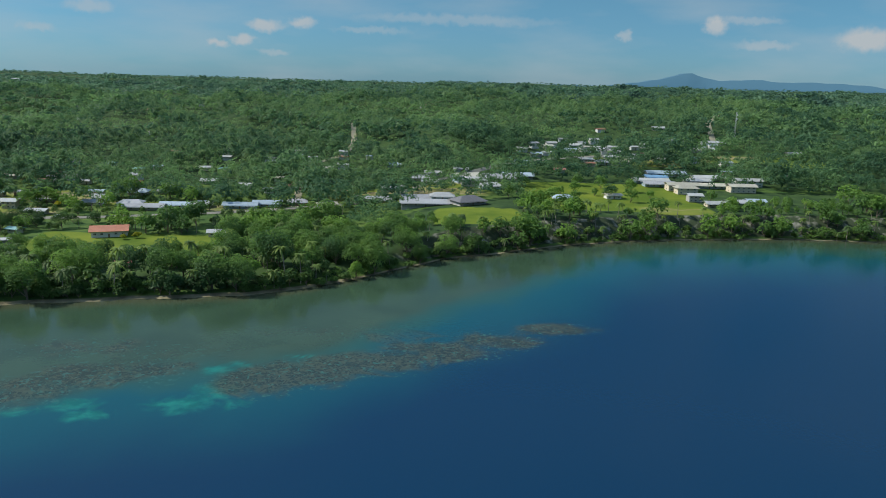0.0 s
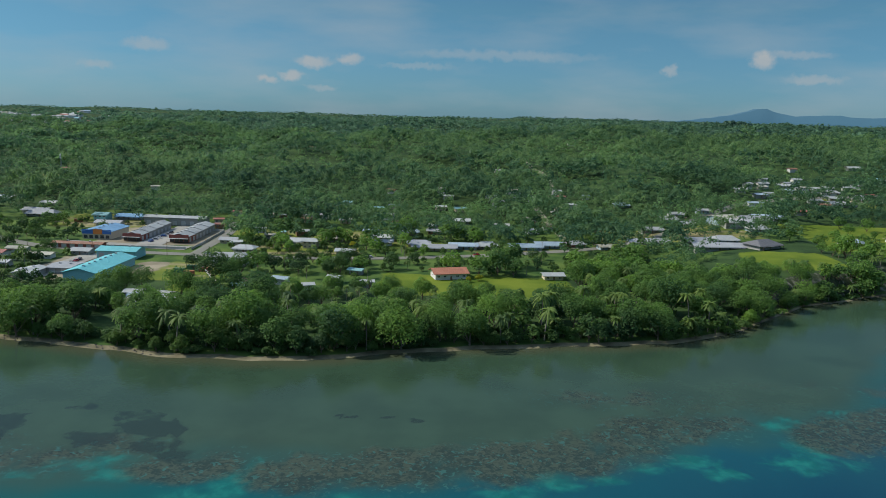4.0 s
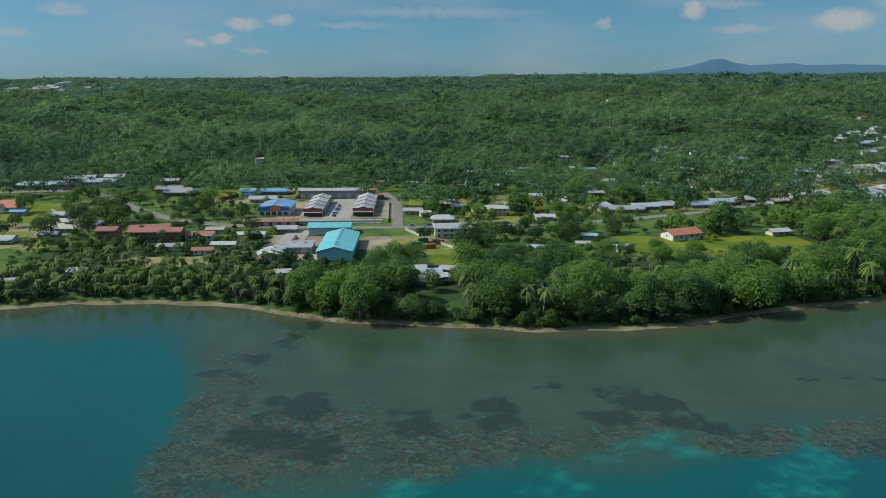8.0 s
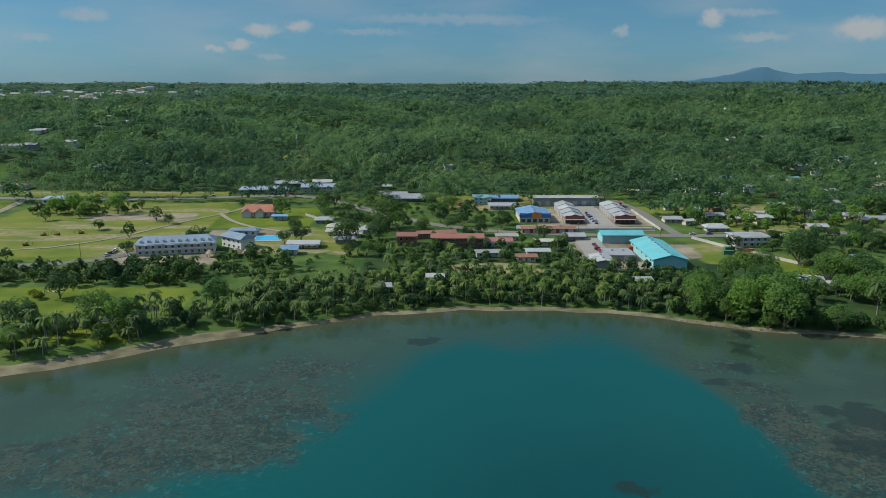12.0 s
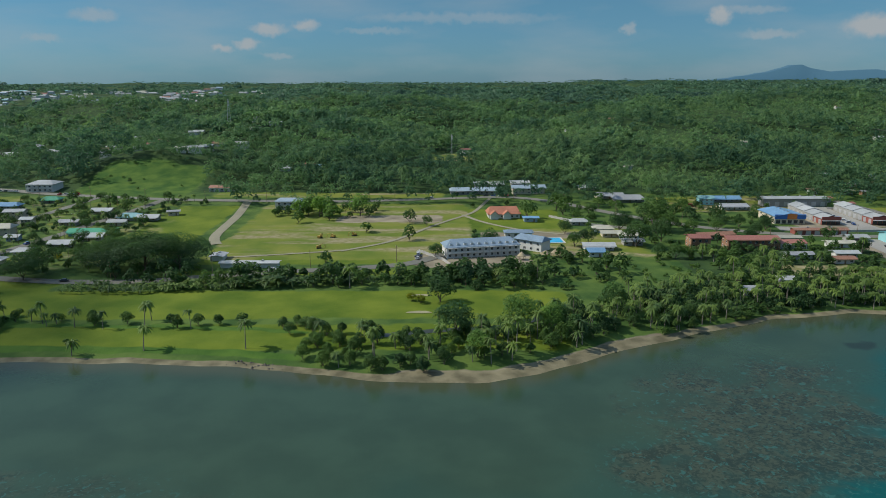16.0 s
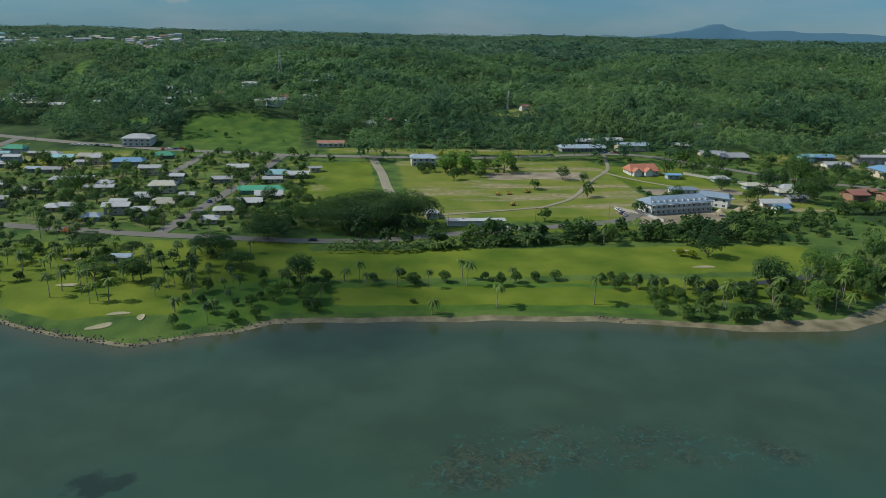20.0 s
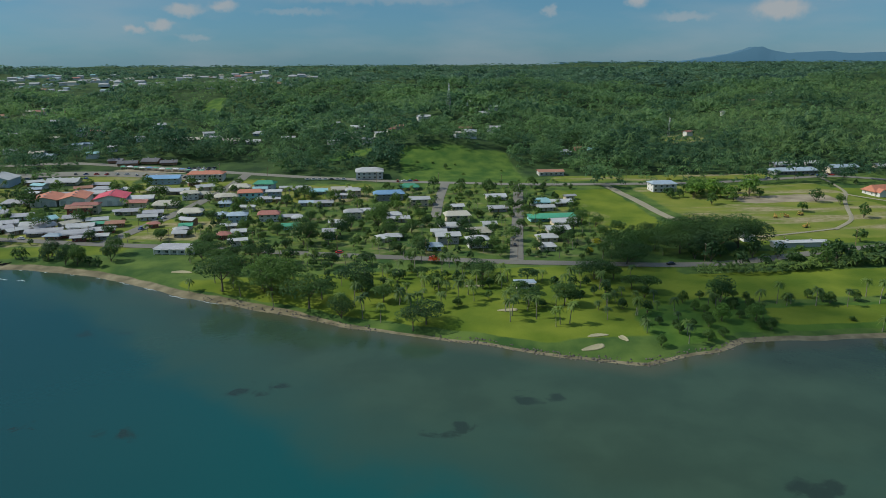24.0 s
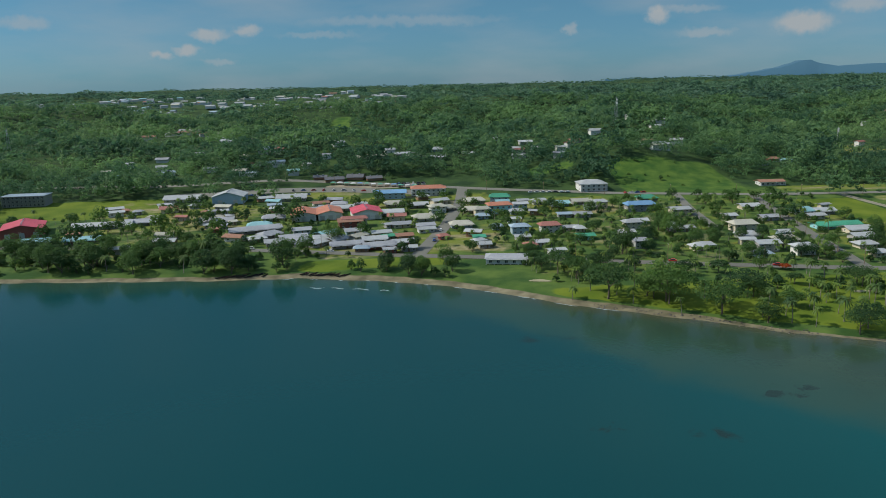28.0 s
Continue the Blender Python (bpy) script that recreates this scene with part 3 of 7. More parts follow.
TURQ = [
    (-73, 212, 8, 10, 1), (-81, 200, 11, 7, 0.9), (-77, 228, 6, 4, 1), (-71, 234, 6, 3, 0.9), (-65, 202, 6, 6, 0.7), (-113, 199, 9, 5, 1), (-105, 192, 8, 5, 0.9), (-127, 193, 7, 3, 1), (-154, 181, 8, 4, 1), (-140, 185, 6, 3, 1),
    (-165, 176, 7, 3, 0.8), (-127, 208, 5, 4, 0.6), (-163, 207, 5, 2, 0.6), (-51, 243, 7, 1.8, 0.8), (-26, 241, 7, 1.8, 0.7), (-355, 157, 7, 8, 1), (-316, 162, 5, 6, 0.9), (-284, 180, 10, 7, 0.8), (-276, 174, 9, 5, 0.85),
    (-294, 178, 8, 5, 0.75), (-300, 171, 8, 4, 0.65), (-243, 171, 7, 8, 1), (-250, 162, 12, 7, 0.9), (-240, 184, 3, 5, 0.8), (-257, 154, 14, 6, 0.8), (-158, 186, 6, 4, 0.9), (-170, 173, 10, 5, 0.8), (-208, 168, 10, 3, 0.7),
    (-366, 176, 5, 3, 0.45), (-316, 156, 12, 5, 0.6), (-577, 166, 22, 8, 0.3)]
sx = np.concatenate([np.linspace(-4600, -1560, 30)[:-1], np.arange(-1560, -440, 4.0), np.arange(-440, 80, 2.2), np.arange(80, 420, 4.0), np.linspace(420, 3600, 30)])
sd = np.concatenate([[6, 2, 0, -2, -4], np.arange(-7, -160, -2.5), np.arange(-160, -260, -4.0), [-300, -380, -500, -800, -1500, -3000, -5000]])[::-1]
SX, SD = np.meshgrid(sx, sd)
SY = coast(SX) + SD
off = -SD
# how far out the shallow shelf reaches, along the coast
shelf = np.interp(SX, [-1500, -1250, -1150, -1050, -950, -850, -750, -660, -610, -560, -500, -450, -430, -418, -405, -380, -360, -320, -270, -245, -210, -170, -134, -117, -84, -60, -40, 20, 60, 100, 140, 300, 420], [10, 14, 40, 92, 135, 150, 135, 112, 104, 88, 32, 34, 60, 112, 128, 128, 118, 106, 96, 92, 112, 114, 112, 104, 98, 108, 116, 98, 72, 48, 42, 44, 44])
line = np.interp(np.arange(-4600, 3600, 4.0), SX[0], shelf[0])
line = np.convolve(np.pad(line, 4, mode="edge"), np.hanning(11)[1:-1] / np.hanning(11).sum(), "valid")
shelf = np.interp(SX, np.arange(-4600, 3600, 4.0), line)
shelf = shelf + (70 - shelf) * sstep(130, 340, off) * sstep(-700, -640, SX)
slope_w = np.interp(SX, [-1500, -1000, -900, -600, -560, -440, -420, -100, 60, 100, 400], [70, 110, 130, 110, 80, 72, 42, 46, 62, 55, 55])
a_deep = 1 + (off - shelf) / slope_w
sea_mesh = make_mesh("sea", np.stack([SX, SY, np.zeros_like(SX)], -1).reshape(-1, 3), grid_faces(len(sx), len(sd)), [], True,
                     [("deep", a_deep), ("out", off), ("navy", sstep(-330, -110, SX)), ("west", 1 - sstep(-1180, -960, SX)), ("reef", blobs(SX, SY, REEF)), ("dark", blobs(SX, SY, DARK)), ("turq", blobs(SX, SY, TURQ))])


def sea_material():
    m = bpy.data.materials.new("sea_water")
    m.use_nodes = True
    n, l = m.node_tree.nodes, m.node_tree.links
    b = n["Principled BSDF"]
    b.inputs["Roughness"].default_value, b.inputs["IOR"].default_value = 0.14, 1.33
    b.inputs["Specular IOR Level"].default_value = 0.28
    geo = n.new("ShaderNodeNewGeometry")

    def tex(scale, detail=4, dist=0.0):
        t = n.new("ShaderNodeTexNoise")
        t.inputs["Scale"].default_value, t.inputs["Detail"].default_value, t.inputs["Distortion"].default_value = scale, detail, dist
        l.new(geo.outputs["Position"], t.inputs["Vector"])
        return t.outputs["Fac"]

    def att(key):
        a = n.new("ShaderNodeAttribute")
        a.attribute_name = key
        return a.outputs["Fac"]

    def calc(op, a, b_, c=None):
        x = n.new("ShaderNodeMath")
        x.operation = op
        for i, v in enumerate((a, b_, c)):
            if v is None:
                continue
            if isinstance(v, (int, float)):
                x.inputs[i].default_value = v
            else:
                l.new(v, x.inputs[i])
        return x.outputs["Value"]

    def span(v, lo, hi):
        r = n.new("ShaderNodeMapRange")
        r.interpolation_type = "SMOOTHSTEP"
        r.inputs["From Min"].default_value, r.inputs["From Max"].default_value = lo, hi
        l.new(v, r.inputs["Value"])
        return r.outputs["Result"]

    def mix(fac, c1, c2):
        x = n.new("ShaderNodeMixRGB")
        l.new(fac, x.inputs["Fac"])
        for sock, c in ((x.inputs["Color1"], c1), (x.inputs["Color2"], c2)):
            if isinstance(c, tuple):
                sock.default_value = (*c, 1)
            else:
                l.new(c, sock)
        return x.outputs["Color"]

    wob = calc("MULTIPLY_ADD", tex(0.03, 6), 0.7, -0.35)
    deep = calc("ADD", att("deep"), wob)
    # silty shallows, green shelf, teal slope, blue deep
    shallow = mix(span(tex(0.05, 5), 0.35, 0.65), (0.0250, 0.0500, 0.0300), (0.0315, 0.0615, 0.0370))
    edge = mix(span(att("out"), 0.0, 14.0), (0.0531, 0.0614, 0.0349), shallow)
    col = mix(span(deep, 0.45, 0.95), edge, mix(att("navy"), (0.0200, 0.0560, 0.0400), (0.0130, 0.0620, 0.0550)))
    slope = mix(att("navy"), (0.0003, 0.0640, 0.0605), (0.0020, 0.0560, 0.0760))
    slope = mix(att("west"), slope, (0.0040, 0.0430, 0.0440))
    abyss = mix(att("navy"), (0.0008, 0.0390, 0.0420), (0.0006, 0.0225, 0.0570))
    col = mix(span(deep, 0.86, 1.26), col, slope)
    col = mix(span(calc("MULTIPLY", deep, calc("MULTIPLY_ADD", att("navy"), 0.3, 1.0)), 1.35, 3.3), col, abyss)
    fine = calc("MULTIPLY_ADD", tex(0.15, 10, 1.2), 1.9, -0.95)
    turq = span(calc("MULTIPLY_ADD", fine, span(att("turq"), 0.02, 0.4), att("turq")), 0.12, 1.15)
    sandy = mix(span(tex(0.22, 5), 0.38, 0.64), (0.0020, 0.0900, 0.0800), (0.0080, 0.1450, 0.1180))
    col = mix(calc("MULTIPLY", turq, 0.85), col, sandy)
    heads = calc("MULTIPLY_ADD", tex(0.06, 10, 1.0), 2.2, -1.1)
    reef = span(calc("MULTIPLY_ADD", heads, span(att("reef"), 0.02, 0.3), att("reef")), 0.20, 0.85)
    clumps = calc("ADD", calc("MULTIPLY", tex(0.11, 7, 1.2), 0.34), calc("MULTIPLY", tex(0.62, 10, 1.4), 0.66))
    spots = span(clumps, 0.42, 0.58)
    coral = mix(spots, (0.0180, 0.0250, 0.0165), (0.0490, 0.0575, 0.0345))
    col = mix(calc("MULTIPLY", span(att("reef"), 0.0, 1.0), 0.34), col, (0.0210, 0.0390, 0.0330))
    col = mix(calc("MULTIPLY", reef, 0.74), col, coral)
    bits = calc("MULTIPLY", span(tex(0.55, 8, 1.0), 0.57, 0.66), span(att("reef"), 0.05, 0.5))
    col = mix(calc("MULTIPLY", bits, 0.62), col, (0.0300, 0.1050, 0.0900))
    dark = span(calc("MULTIPLY_ADD", calc("MULTIPLY_ADD", tex(0.13, 9, 0.5), 2.6, -1.3), span(att("dark"), 0.02, 0.3), att("dark")), 0.35, 0.75)
    col = mix(calc("MULTIPLY", dark, 0.72), col, (0.0116, 0.0216, 0.0166))
    l.new(col, b.inputs["Base Color"])
    bp = n.new("ShaderNodeBump")
    bp.inputs["Strength"].default_value, bp.inputs["Distance"].default_value = 0.15, 0.2
    l.new(tex(0.5, 5), bp.inputs["Height"])
    l.new(bp.outputs["Normal"], b.inputs["Normal"])
    return m


sea_mesh.materials.append(sea_material())
sea = tagged(new("sea", sea_mesh), "calm clear sea with coral reef under shallow water", "sea", kind="structure")

# ---- roads ----
for key, (w, m, line) in ROAD_LINES.items():
    d = np.gradient(line, axis=0)
    d /= np.linalg.norm(d, axis=1)[:, None] + 1e-9
    nrm = np.stack([-d[:, 1], d[:, 0]], -1)
    rows = []
    for s in (-0.5, -0.17, 0.17, 0.5):
        p = line + nrm * w * s
        rows.append(np.column_stack([p, height(p[:, 0], p[:, 1]) + (0.35 if abs(s) < 0.4 else 0.22)]))
    v = np.stack(rows, 1).reshape(-1, 3)
    kind = "gravel" if m is M_GRAVEL else ("concrete" if m is M_PAVING else "asphalt")
    tagged(new(key, make_mesh(key, v, grid_faces(4, len(line))[:, ::-1], m, True)), "worn " + kind + " road across the coastal flat", "road", kind="structure")


# ---- building blocks for things ----
def link(name, me, parent=None, label=""):
    ob = new(name, me)
    if parent is not None:
        ob.parent = parent
    return tagged(ob, label) if label else ob


def boxes(name, rows, mat):
    """One mesh of boxes (x0, x1, y0, y1, z0, z1) with slightly eased edges left to the light."""
    v, f = [], []
    for x0, x1, y0, y1, z0, z1 in rows:
        k = len(v)
        v += [(x0, y0, z0), (x1, y0, z0), (x1, y1, z0), (x0, y1, z0), (x0, y0, z1), (x1, y0, z1), (x1, y1, z1), (x0, y1, z1)]
        f += [(k, k + 3, k + 2, k + 1), (k + 4, k + 5, k + 6, k + 7), (k, k + 1, k + 5, k + 4), (k + 1, k + 2, k + 6, k + 5), (k + 2, k + 3, k + 7, k + 6), (k + 3, k, k + 4, k + 7)]
    return make_mesh(name, v, f, mat)


def roof_mesh(name, w, d, h, mat, hip=0.0, eave=0.8, thick=0.25, along="x"):
    """A pitched roof over w by d with its ridge along x; hip: how far the ridge ends draw in. It has a real thickness."""
    if along == "y":
        w, d = d, w
    a, b = w / 2 + eave, d / 2 + eave
    r = a - hip * b
    top = [(-a, -b, 0), (a, -b, 0), (a, b, 0), (-a, b, 0), (-r, 0, h), (r, 0, h)]
    v = top + [(x, y, z - thick) for x, y, z in top]
    me = bpy.data.meshes.new(name)
    faces = [(0, 1, 5, 4), (2, 3, 4, 5), (7, 6, 10, 11), (9, 8, 11, 10), (0, 6, 7, 1), (2, 8, 9, 3)]
    if hip < 0.05:
        faces += [(1, 7, 11, 5), (5, 11, 8, 2), (3, 9, 10, 4), (4, 10, 6, 0)]
    else:
        faces += [(1, 2, 5), (3, 0, 4), (8, 7, 11), (6, 9, 10), (1, 7, 8, 2), (3, 9, 6, 0)]
    if along == "y":
        v = [(-y, x, z) for x, y, z in v]
    me.from_pydata(v, [], faces)
    me.materials.append(mat)
    me.update()
    return me


def gable_mesh(name, w, d, z0, h, mat, along="x"):
    """Walls with gable ends that rise to the ridge."""
    if along == "y":
        w, d = d, w
    a, b = w / 2, d / 2
    v = [(-a, -b, 0), (a, -b, 0), (a, b, 0), (-a, b, 0), (-a, -b, z0), (a, -b, z0), (a, b, z0), (-a, b, z0), (-a, 0, z0 + h), (a, 0, z0 + h)]
    if along == "y":
        v = [(-y, x, z) for x, y, z in v]
    me = bpy.data.meshes.new(name)
    me.from_pydata(v, [], [(0, 1, 5, 4), (2, 3, 7, 6), (1, 2, 6, 9, 5), (3, 0, 4, 8, 7), (0, 3, 2, 1)])
    me.materials.append(mat)
    me.update()
    return me


def tube(path, radii, sides=6):
    v, f = [], []
    for (x, y, z), r in zip(path, radii):
        v += [(x + r * math.cos(2 * math.pi * i / sides), y + r * math.sin(2 * math.pi * i / sides), z) for i in range(sides)]
    for j in range(len(path) - 1):
        for i in range(sides):
            k = (i + 1) % sides
            f.append((j * sides + i, j * sides + k, (j + 1) * sides + k, (j + 1) * sides + i))
    return np.array(v, float), np.array(f)


WINDOW_BOX = {}


def window_meshes(w, h):
    key = (round(w, 1), round(h, 1))
    if key not in WINDOW_BOX:
        a, b = key[0] / 2, key[1] / 2
        fr = boxes("window", [(-a, a, -0.05, 0.04, -b, -b + 0.1), (-a, a, -0.05, 0.04, b - 0.1, b), (-a, -a + 0.1, -0.05, 0.04, -b + 0.1, b - 0.1), (a - 0.1, a, -0.05, 0.04, -b + 0.1, b - 0.1), (-0.04, 0.04, -0.04, 0.03, -b + 0.1, b - 0.1)], M_WHITE)
        WINDOW_BOX[key] = (fr, boxes("pane", [(-a + 0.1, a - 0.1, -0.02, 0.02, -b + 0.1, b - 0.1)], M_GLASS))
    return WINDOW_BOX[key]


def add_window(parent, x, y, z, w, h, turn=0):
    fr, pane = window_meshes(w, h)
    ob = link("window", fr, parent)
    ob.matrix_basis = pose(x, y, z, 0, 0, turn)
    link("pane", pane, ob)
    return ob


BUILT = []  # (x, y, radius): where no tree grows


def house(x, y, w, d, turn=0, h=3.2, roof="white", wall="white", pitch=0.28, hip=0.0, stilts=0.0, along="x", windows=3, label="", name="house", category="house", group="", porch=False, storeys=1):
    """A low house: walls, pitched metal roof, door, windows, and posts where it stands on them."""
    base = float(min(height(x + i * w / 2.4, y + j * d / 2.4) for i in (-1, 0, 1) for j in (-1, 0, 1)))
    top = float(height(x, y))
    root = new(name)
    root.matrix_world = pose(x, y, base, 0, 0, turn)
    lift = stilts + (top - base)
    rh = pitch * (d if along == "x" else w) / 2
    wm, rm = WALL[wall], ROOF[roof]
    body = link("wall", (gable_mesh("wall", w, d, h, rh * 0.98, wm, along) if hip < 0.05 else boxes("wall", [(-w / 2, w / 2, -d / 2, d / 2, 0, h)], wm)), root)
    body.location.z = lift
    rf = link("roof", roof_mesh("roof", w, d, rh * (1 + 1.6 / max(2, (d if along == "x" else w))), rm, hip, 1.35, 0.22, along), root)
    rf.location.z = lift + h + (0.06 if hip >= 0.05 else 0.1) - 0.05
    if stilts > 0.5:
        for i in (-1, 0, 1):
            for j in (-1, 1):
                link("post", boxes("post", [(i * w * 0.45 - 0.12, i * w * 0.45 + 0.12, j * d * 0.45 - 0.12, j * d * 0.45 + 0.12, 0, lift)], M_TIMBER), root)
    elif lift > 0.2:
        link("plinth", boxes("plinth", [(-w / 2 - 0.1, w / 2 + 0.1, -d / 2 - 0.1, d / 2 + 0.1, -0.3, lift)], M_CONCRETE), root)
    hs = h / storeys
    for s in range(storeys):
        z = lift + hs * s + hs * 0.55
        k = windows
        for i in range(k):
            u = (i + 0.5) / k - 0.5
            if s == 0 and i == k // 2 and storeys == 1:
                link("door", boxes("door", [(u * w - 0.5, u * w + 0.5, -d / 2 - 0.06, -d / 2 + 0.02, lift + 0.02, lift + 2.05)], M_TIMBER), root)
            else:
                add_window(root, u * w, -d / 2 - 0.03, z, min(1.6, w / k * 0.55), 1.1)
        if windows > 1 and w >= 12.5:
            add_window(root, -w / 2 - 0.03, 0, z, 1.4, 1.1, 90)
    if porch:
        link("porch_roof", boxes("porch_roof", [(-w / 2, w / 2, -d / 2 - 2.6, -d / 2 + 0.1, lift + h * 0.86, lift + h * 0.86 + 0.15)], rm), root)
        for i in (-1, 1):
            link("porch_post", boxes("porch_post", [(i * w * 0.47 - 0.08, i * w * 0.47 + 0.08, -d / 2 - 2.5, -d / 2 - 2.34, 0, lift + h * 0.86)], M_TIMBER), root)
    BUILT.append((x, y, 0.5 * max(w, d) + 1.5))
    words = {"white": "white", "grey": "grey", "dark": "dark grey", "cream": "cream", "red": "red", "pink": "crimson", "orange": "orange", "rust": "rusty brown", "blue": "blue", "bluegrey": "slate-blue", "teal": "turquoise", "green": "green"}
    kind = "two-storey" if storeys == 2 else "low"
    return tagged(root, label or f"{kind} {wall}-walled house under a {words[roof]} metal roof", category, group)


# ---- buildings, stretch by stretch: x, y, width, depth, turn, roof, wall, hip, storeys ----
TOWN_A = [
    (-1204, 566, 20, 10, 4, "white", "white", 0, 1), (-1179, 542, 17, 10, 6, "cream", "white", 0.7, 1), (-1183, 592, 17, 9, 5, "white", "white", 0, 1), (-1200, 600, 16, 9, 5, "cream", "cream", 0.6, 1),
]
TOWN_B = [
    (-1155, 512, 15.0, 9.3, 3, "cream", "blue", 0.6, 1), (-1148, 469, 6.5, 6.5, 3, "green", "white", 0, 1),
    (-1147, 449, 6.7, 6.5, 3, "white", "grey", 0, 1), (-1142, 564, 14.3, 8.8, 3, "cream", "cream", 0.6, 1),
    (-1137, 539, 8.2, 6.5, 3, "bluegrey", "blue", 0, 1), (-1136, 599, 15.2, 9.4, 3, "cream", "cream", 0.6, 1),
    (-1132, 500, 6.5, 6.5, 3, "bluegrey", "blue", 0.8, 1), (-1120, 441, 6.5, 6.5, 3, "red", "red", 0.7, 1),
    (-1119, 485, 11.5, 7.1, 3, "bluegrey", "blue", 0, 2), (-1117, 577, 9.3, 6.5, 3, "teal", "blue", 0, 2),
]
TOWN_C = [
    (-1112, 448, 7.4, 6.5, 3, "white", "white", 0, 1), (-1110, 551, 10.0, 6.5, 3, "grey", "white", 0, 1),
    (-1099, 486, 12.9, 8.0, 3, "red", "white", 0.5, 2), (-1086, 584, 12.4, 7.7, 3, "white", "white", 0.7, 1),
    (-1082, 460, 10.3, 6.5, 3, "green", "teal", 0, 1), (-1080, 483, 6.5, 6.5, 3, "white", "cream", 0, 1),
    (-1073, 573, 13.8, 8.5, 3, "teal", "white", 0, 1), (-1066, 531, 12.0, 7.4, 3, "grey", "grey", 0, 1),
    (-1057, 432, 6.5, 6.5, 3, "grey", "white", 0, 2), (-1055, 577, 14.7, 9.1, 3, "cream", "grey", 0, 1),
]
TOWN_D = [
    (-1054, 466, 9.1, 6.5, 3, "white", "grey", 0, 1), (-1045, 559, 11.1, 6.9, 3, "white", "white", 0.7, 2),
    (-1044, 485, 10.9, 6.8, 3, "white", "white", 0, 2), (-1034, 500, 9.9, 6.5, 3, "white", "white", 0, 1),
    (-1026, 421, 6.5, 6.5, 3, "white", "cream", 0.7, 1), (-1019, 544, 21.8, 9.5, 3, "blue", "white", 0.5, 2),
    (-1017, 484, 7.8, 6.5, 3, "white", "white", 0, 1), (-1013, 472, 9.3, 6.5, 3, "white", "grey", 0, 1),
    (-1002, 578, 14.0, 8.7, 3, "green", "white", 0, 1), (-998, 399, 7.8, 6.5, 3, "bluegrey", "white", 0.6, 1),
]
TOWN_E = [
    (-998, 521, 13.3, 8.3, 3, "white", "white", 0, 2), (-989, 413, 12.9, 8.0, 3, "white", "grey", 0, 2),
    (-984, 447, 12.1, 7.5, 3, "white", "grey", 0, 1), (-977, 467, 15.3, 9.5, 3, "cream", "white", 0.4, 2),
    (-974, 493, 7.3, 6.5, 3, "white", "white", 0, 2), (-973, 402, 11.4, 7.1, 3, "white", "white", 0.8, 2),
    (-968, 431, 13.5, 8.4, 3, "cream", "cream", 0.7, 1), (-959, 449, 7.2, 6.5, 3, "white", "blue", 0, 1),
    (-946, 494, 12.0, 7.4, 3, "grey", "grey", 0, 1), (-941, 533, 13.8, 8.5, 3, "white", "cream", 0, 1),
]
TOWN_I = [
    (-936, 391, 8.3, 6.5, 3, "white", "cream", 0, 1), (-931, 411, 11.2, 6.9, 3, "white", "white", 0.7, 1),
    (-920, 432, 13.0, 8.1, 3, "white", "grey", 0, 1), (-916, 465, 30.4, 9.5, 3, "green", "teal", 0, 1),
    (-913, 494, 11.3, 7.0, 3, "white", "cream", 0, 1), (-912, 512, 15.5, 9.5, 3, "teal", "white", 0, 1),
    (-911, 451, 15.6, 9.5, 3, "white", "white", 0, 1), (-898, 510, 14.0, 8.7, 3, "white", "white", 0, 1),
]
TOWN_F = [
    (-1267, 490, 17, 8, 15, "grey", "white", 0, 1), (-1246, 485, 14, 8, 10, "white", "white", 0, 1), (-1231, 464, 20, 8, 10, "grey", "grey", 0, 1),
    (-1211, 458, 19, 9, 12, "grey", "red", 0, 1), (-1214, 476, 15, 8, 10, "white", "white", 0, 1), (-1196, 464, 12, 8, 12, "white", "red", 0, 1),
    (-1297, 520, 36, 10, 20, "grey", "white", 0, 1), (-1296, 534, 16, 9, 10, "teal", "teal", 0, 1), (-1273, 478, 20, 8, 12, "white", "grey", 0, 1),
]
TOWN_G = [
    (-1434, 505, 20, 9, 8, "teal", "white", 0, 1), (-1406, 506, 23, 9, 6, "teal", "grey", 0, 1), (-1411, 553, 42, 10, 6, "white", "white", 0, 1),
    (-1330, 555, 24, 12, 3, "grey", "white", 0, 1), (-1287, 642, 25, 14, 2, "white", "cream", 0, 1), (-1204, 635, 27, 12, 0, "blue", "white", 0, 2),
    (-1177, 790, 20, 9, 0, "cream", "white", 0, 1), (-1232, 792, 14, 9, 0, "cream", "white", 0, 1), (-1380, 652, 30, 14, 2, "white", "white", 0, 1),
]
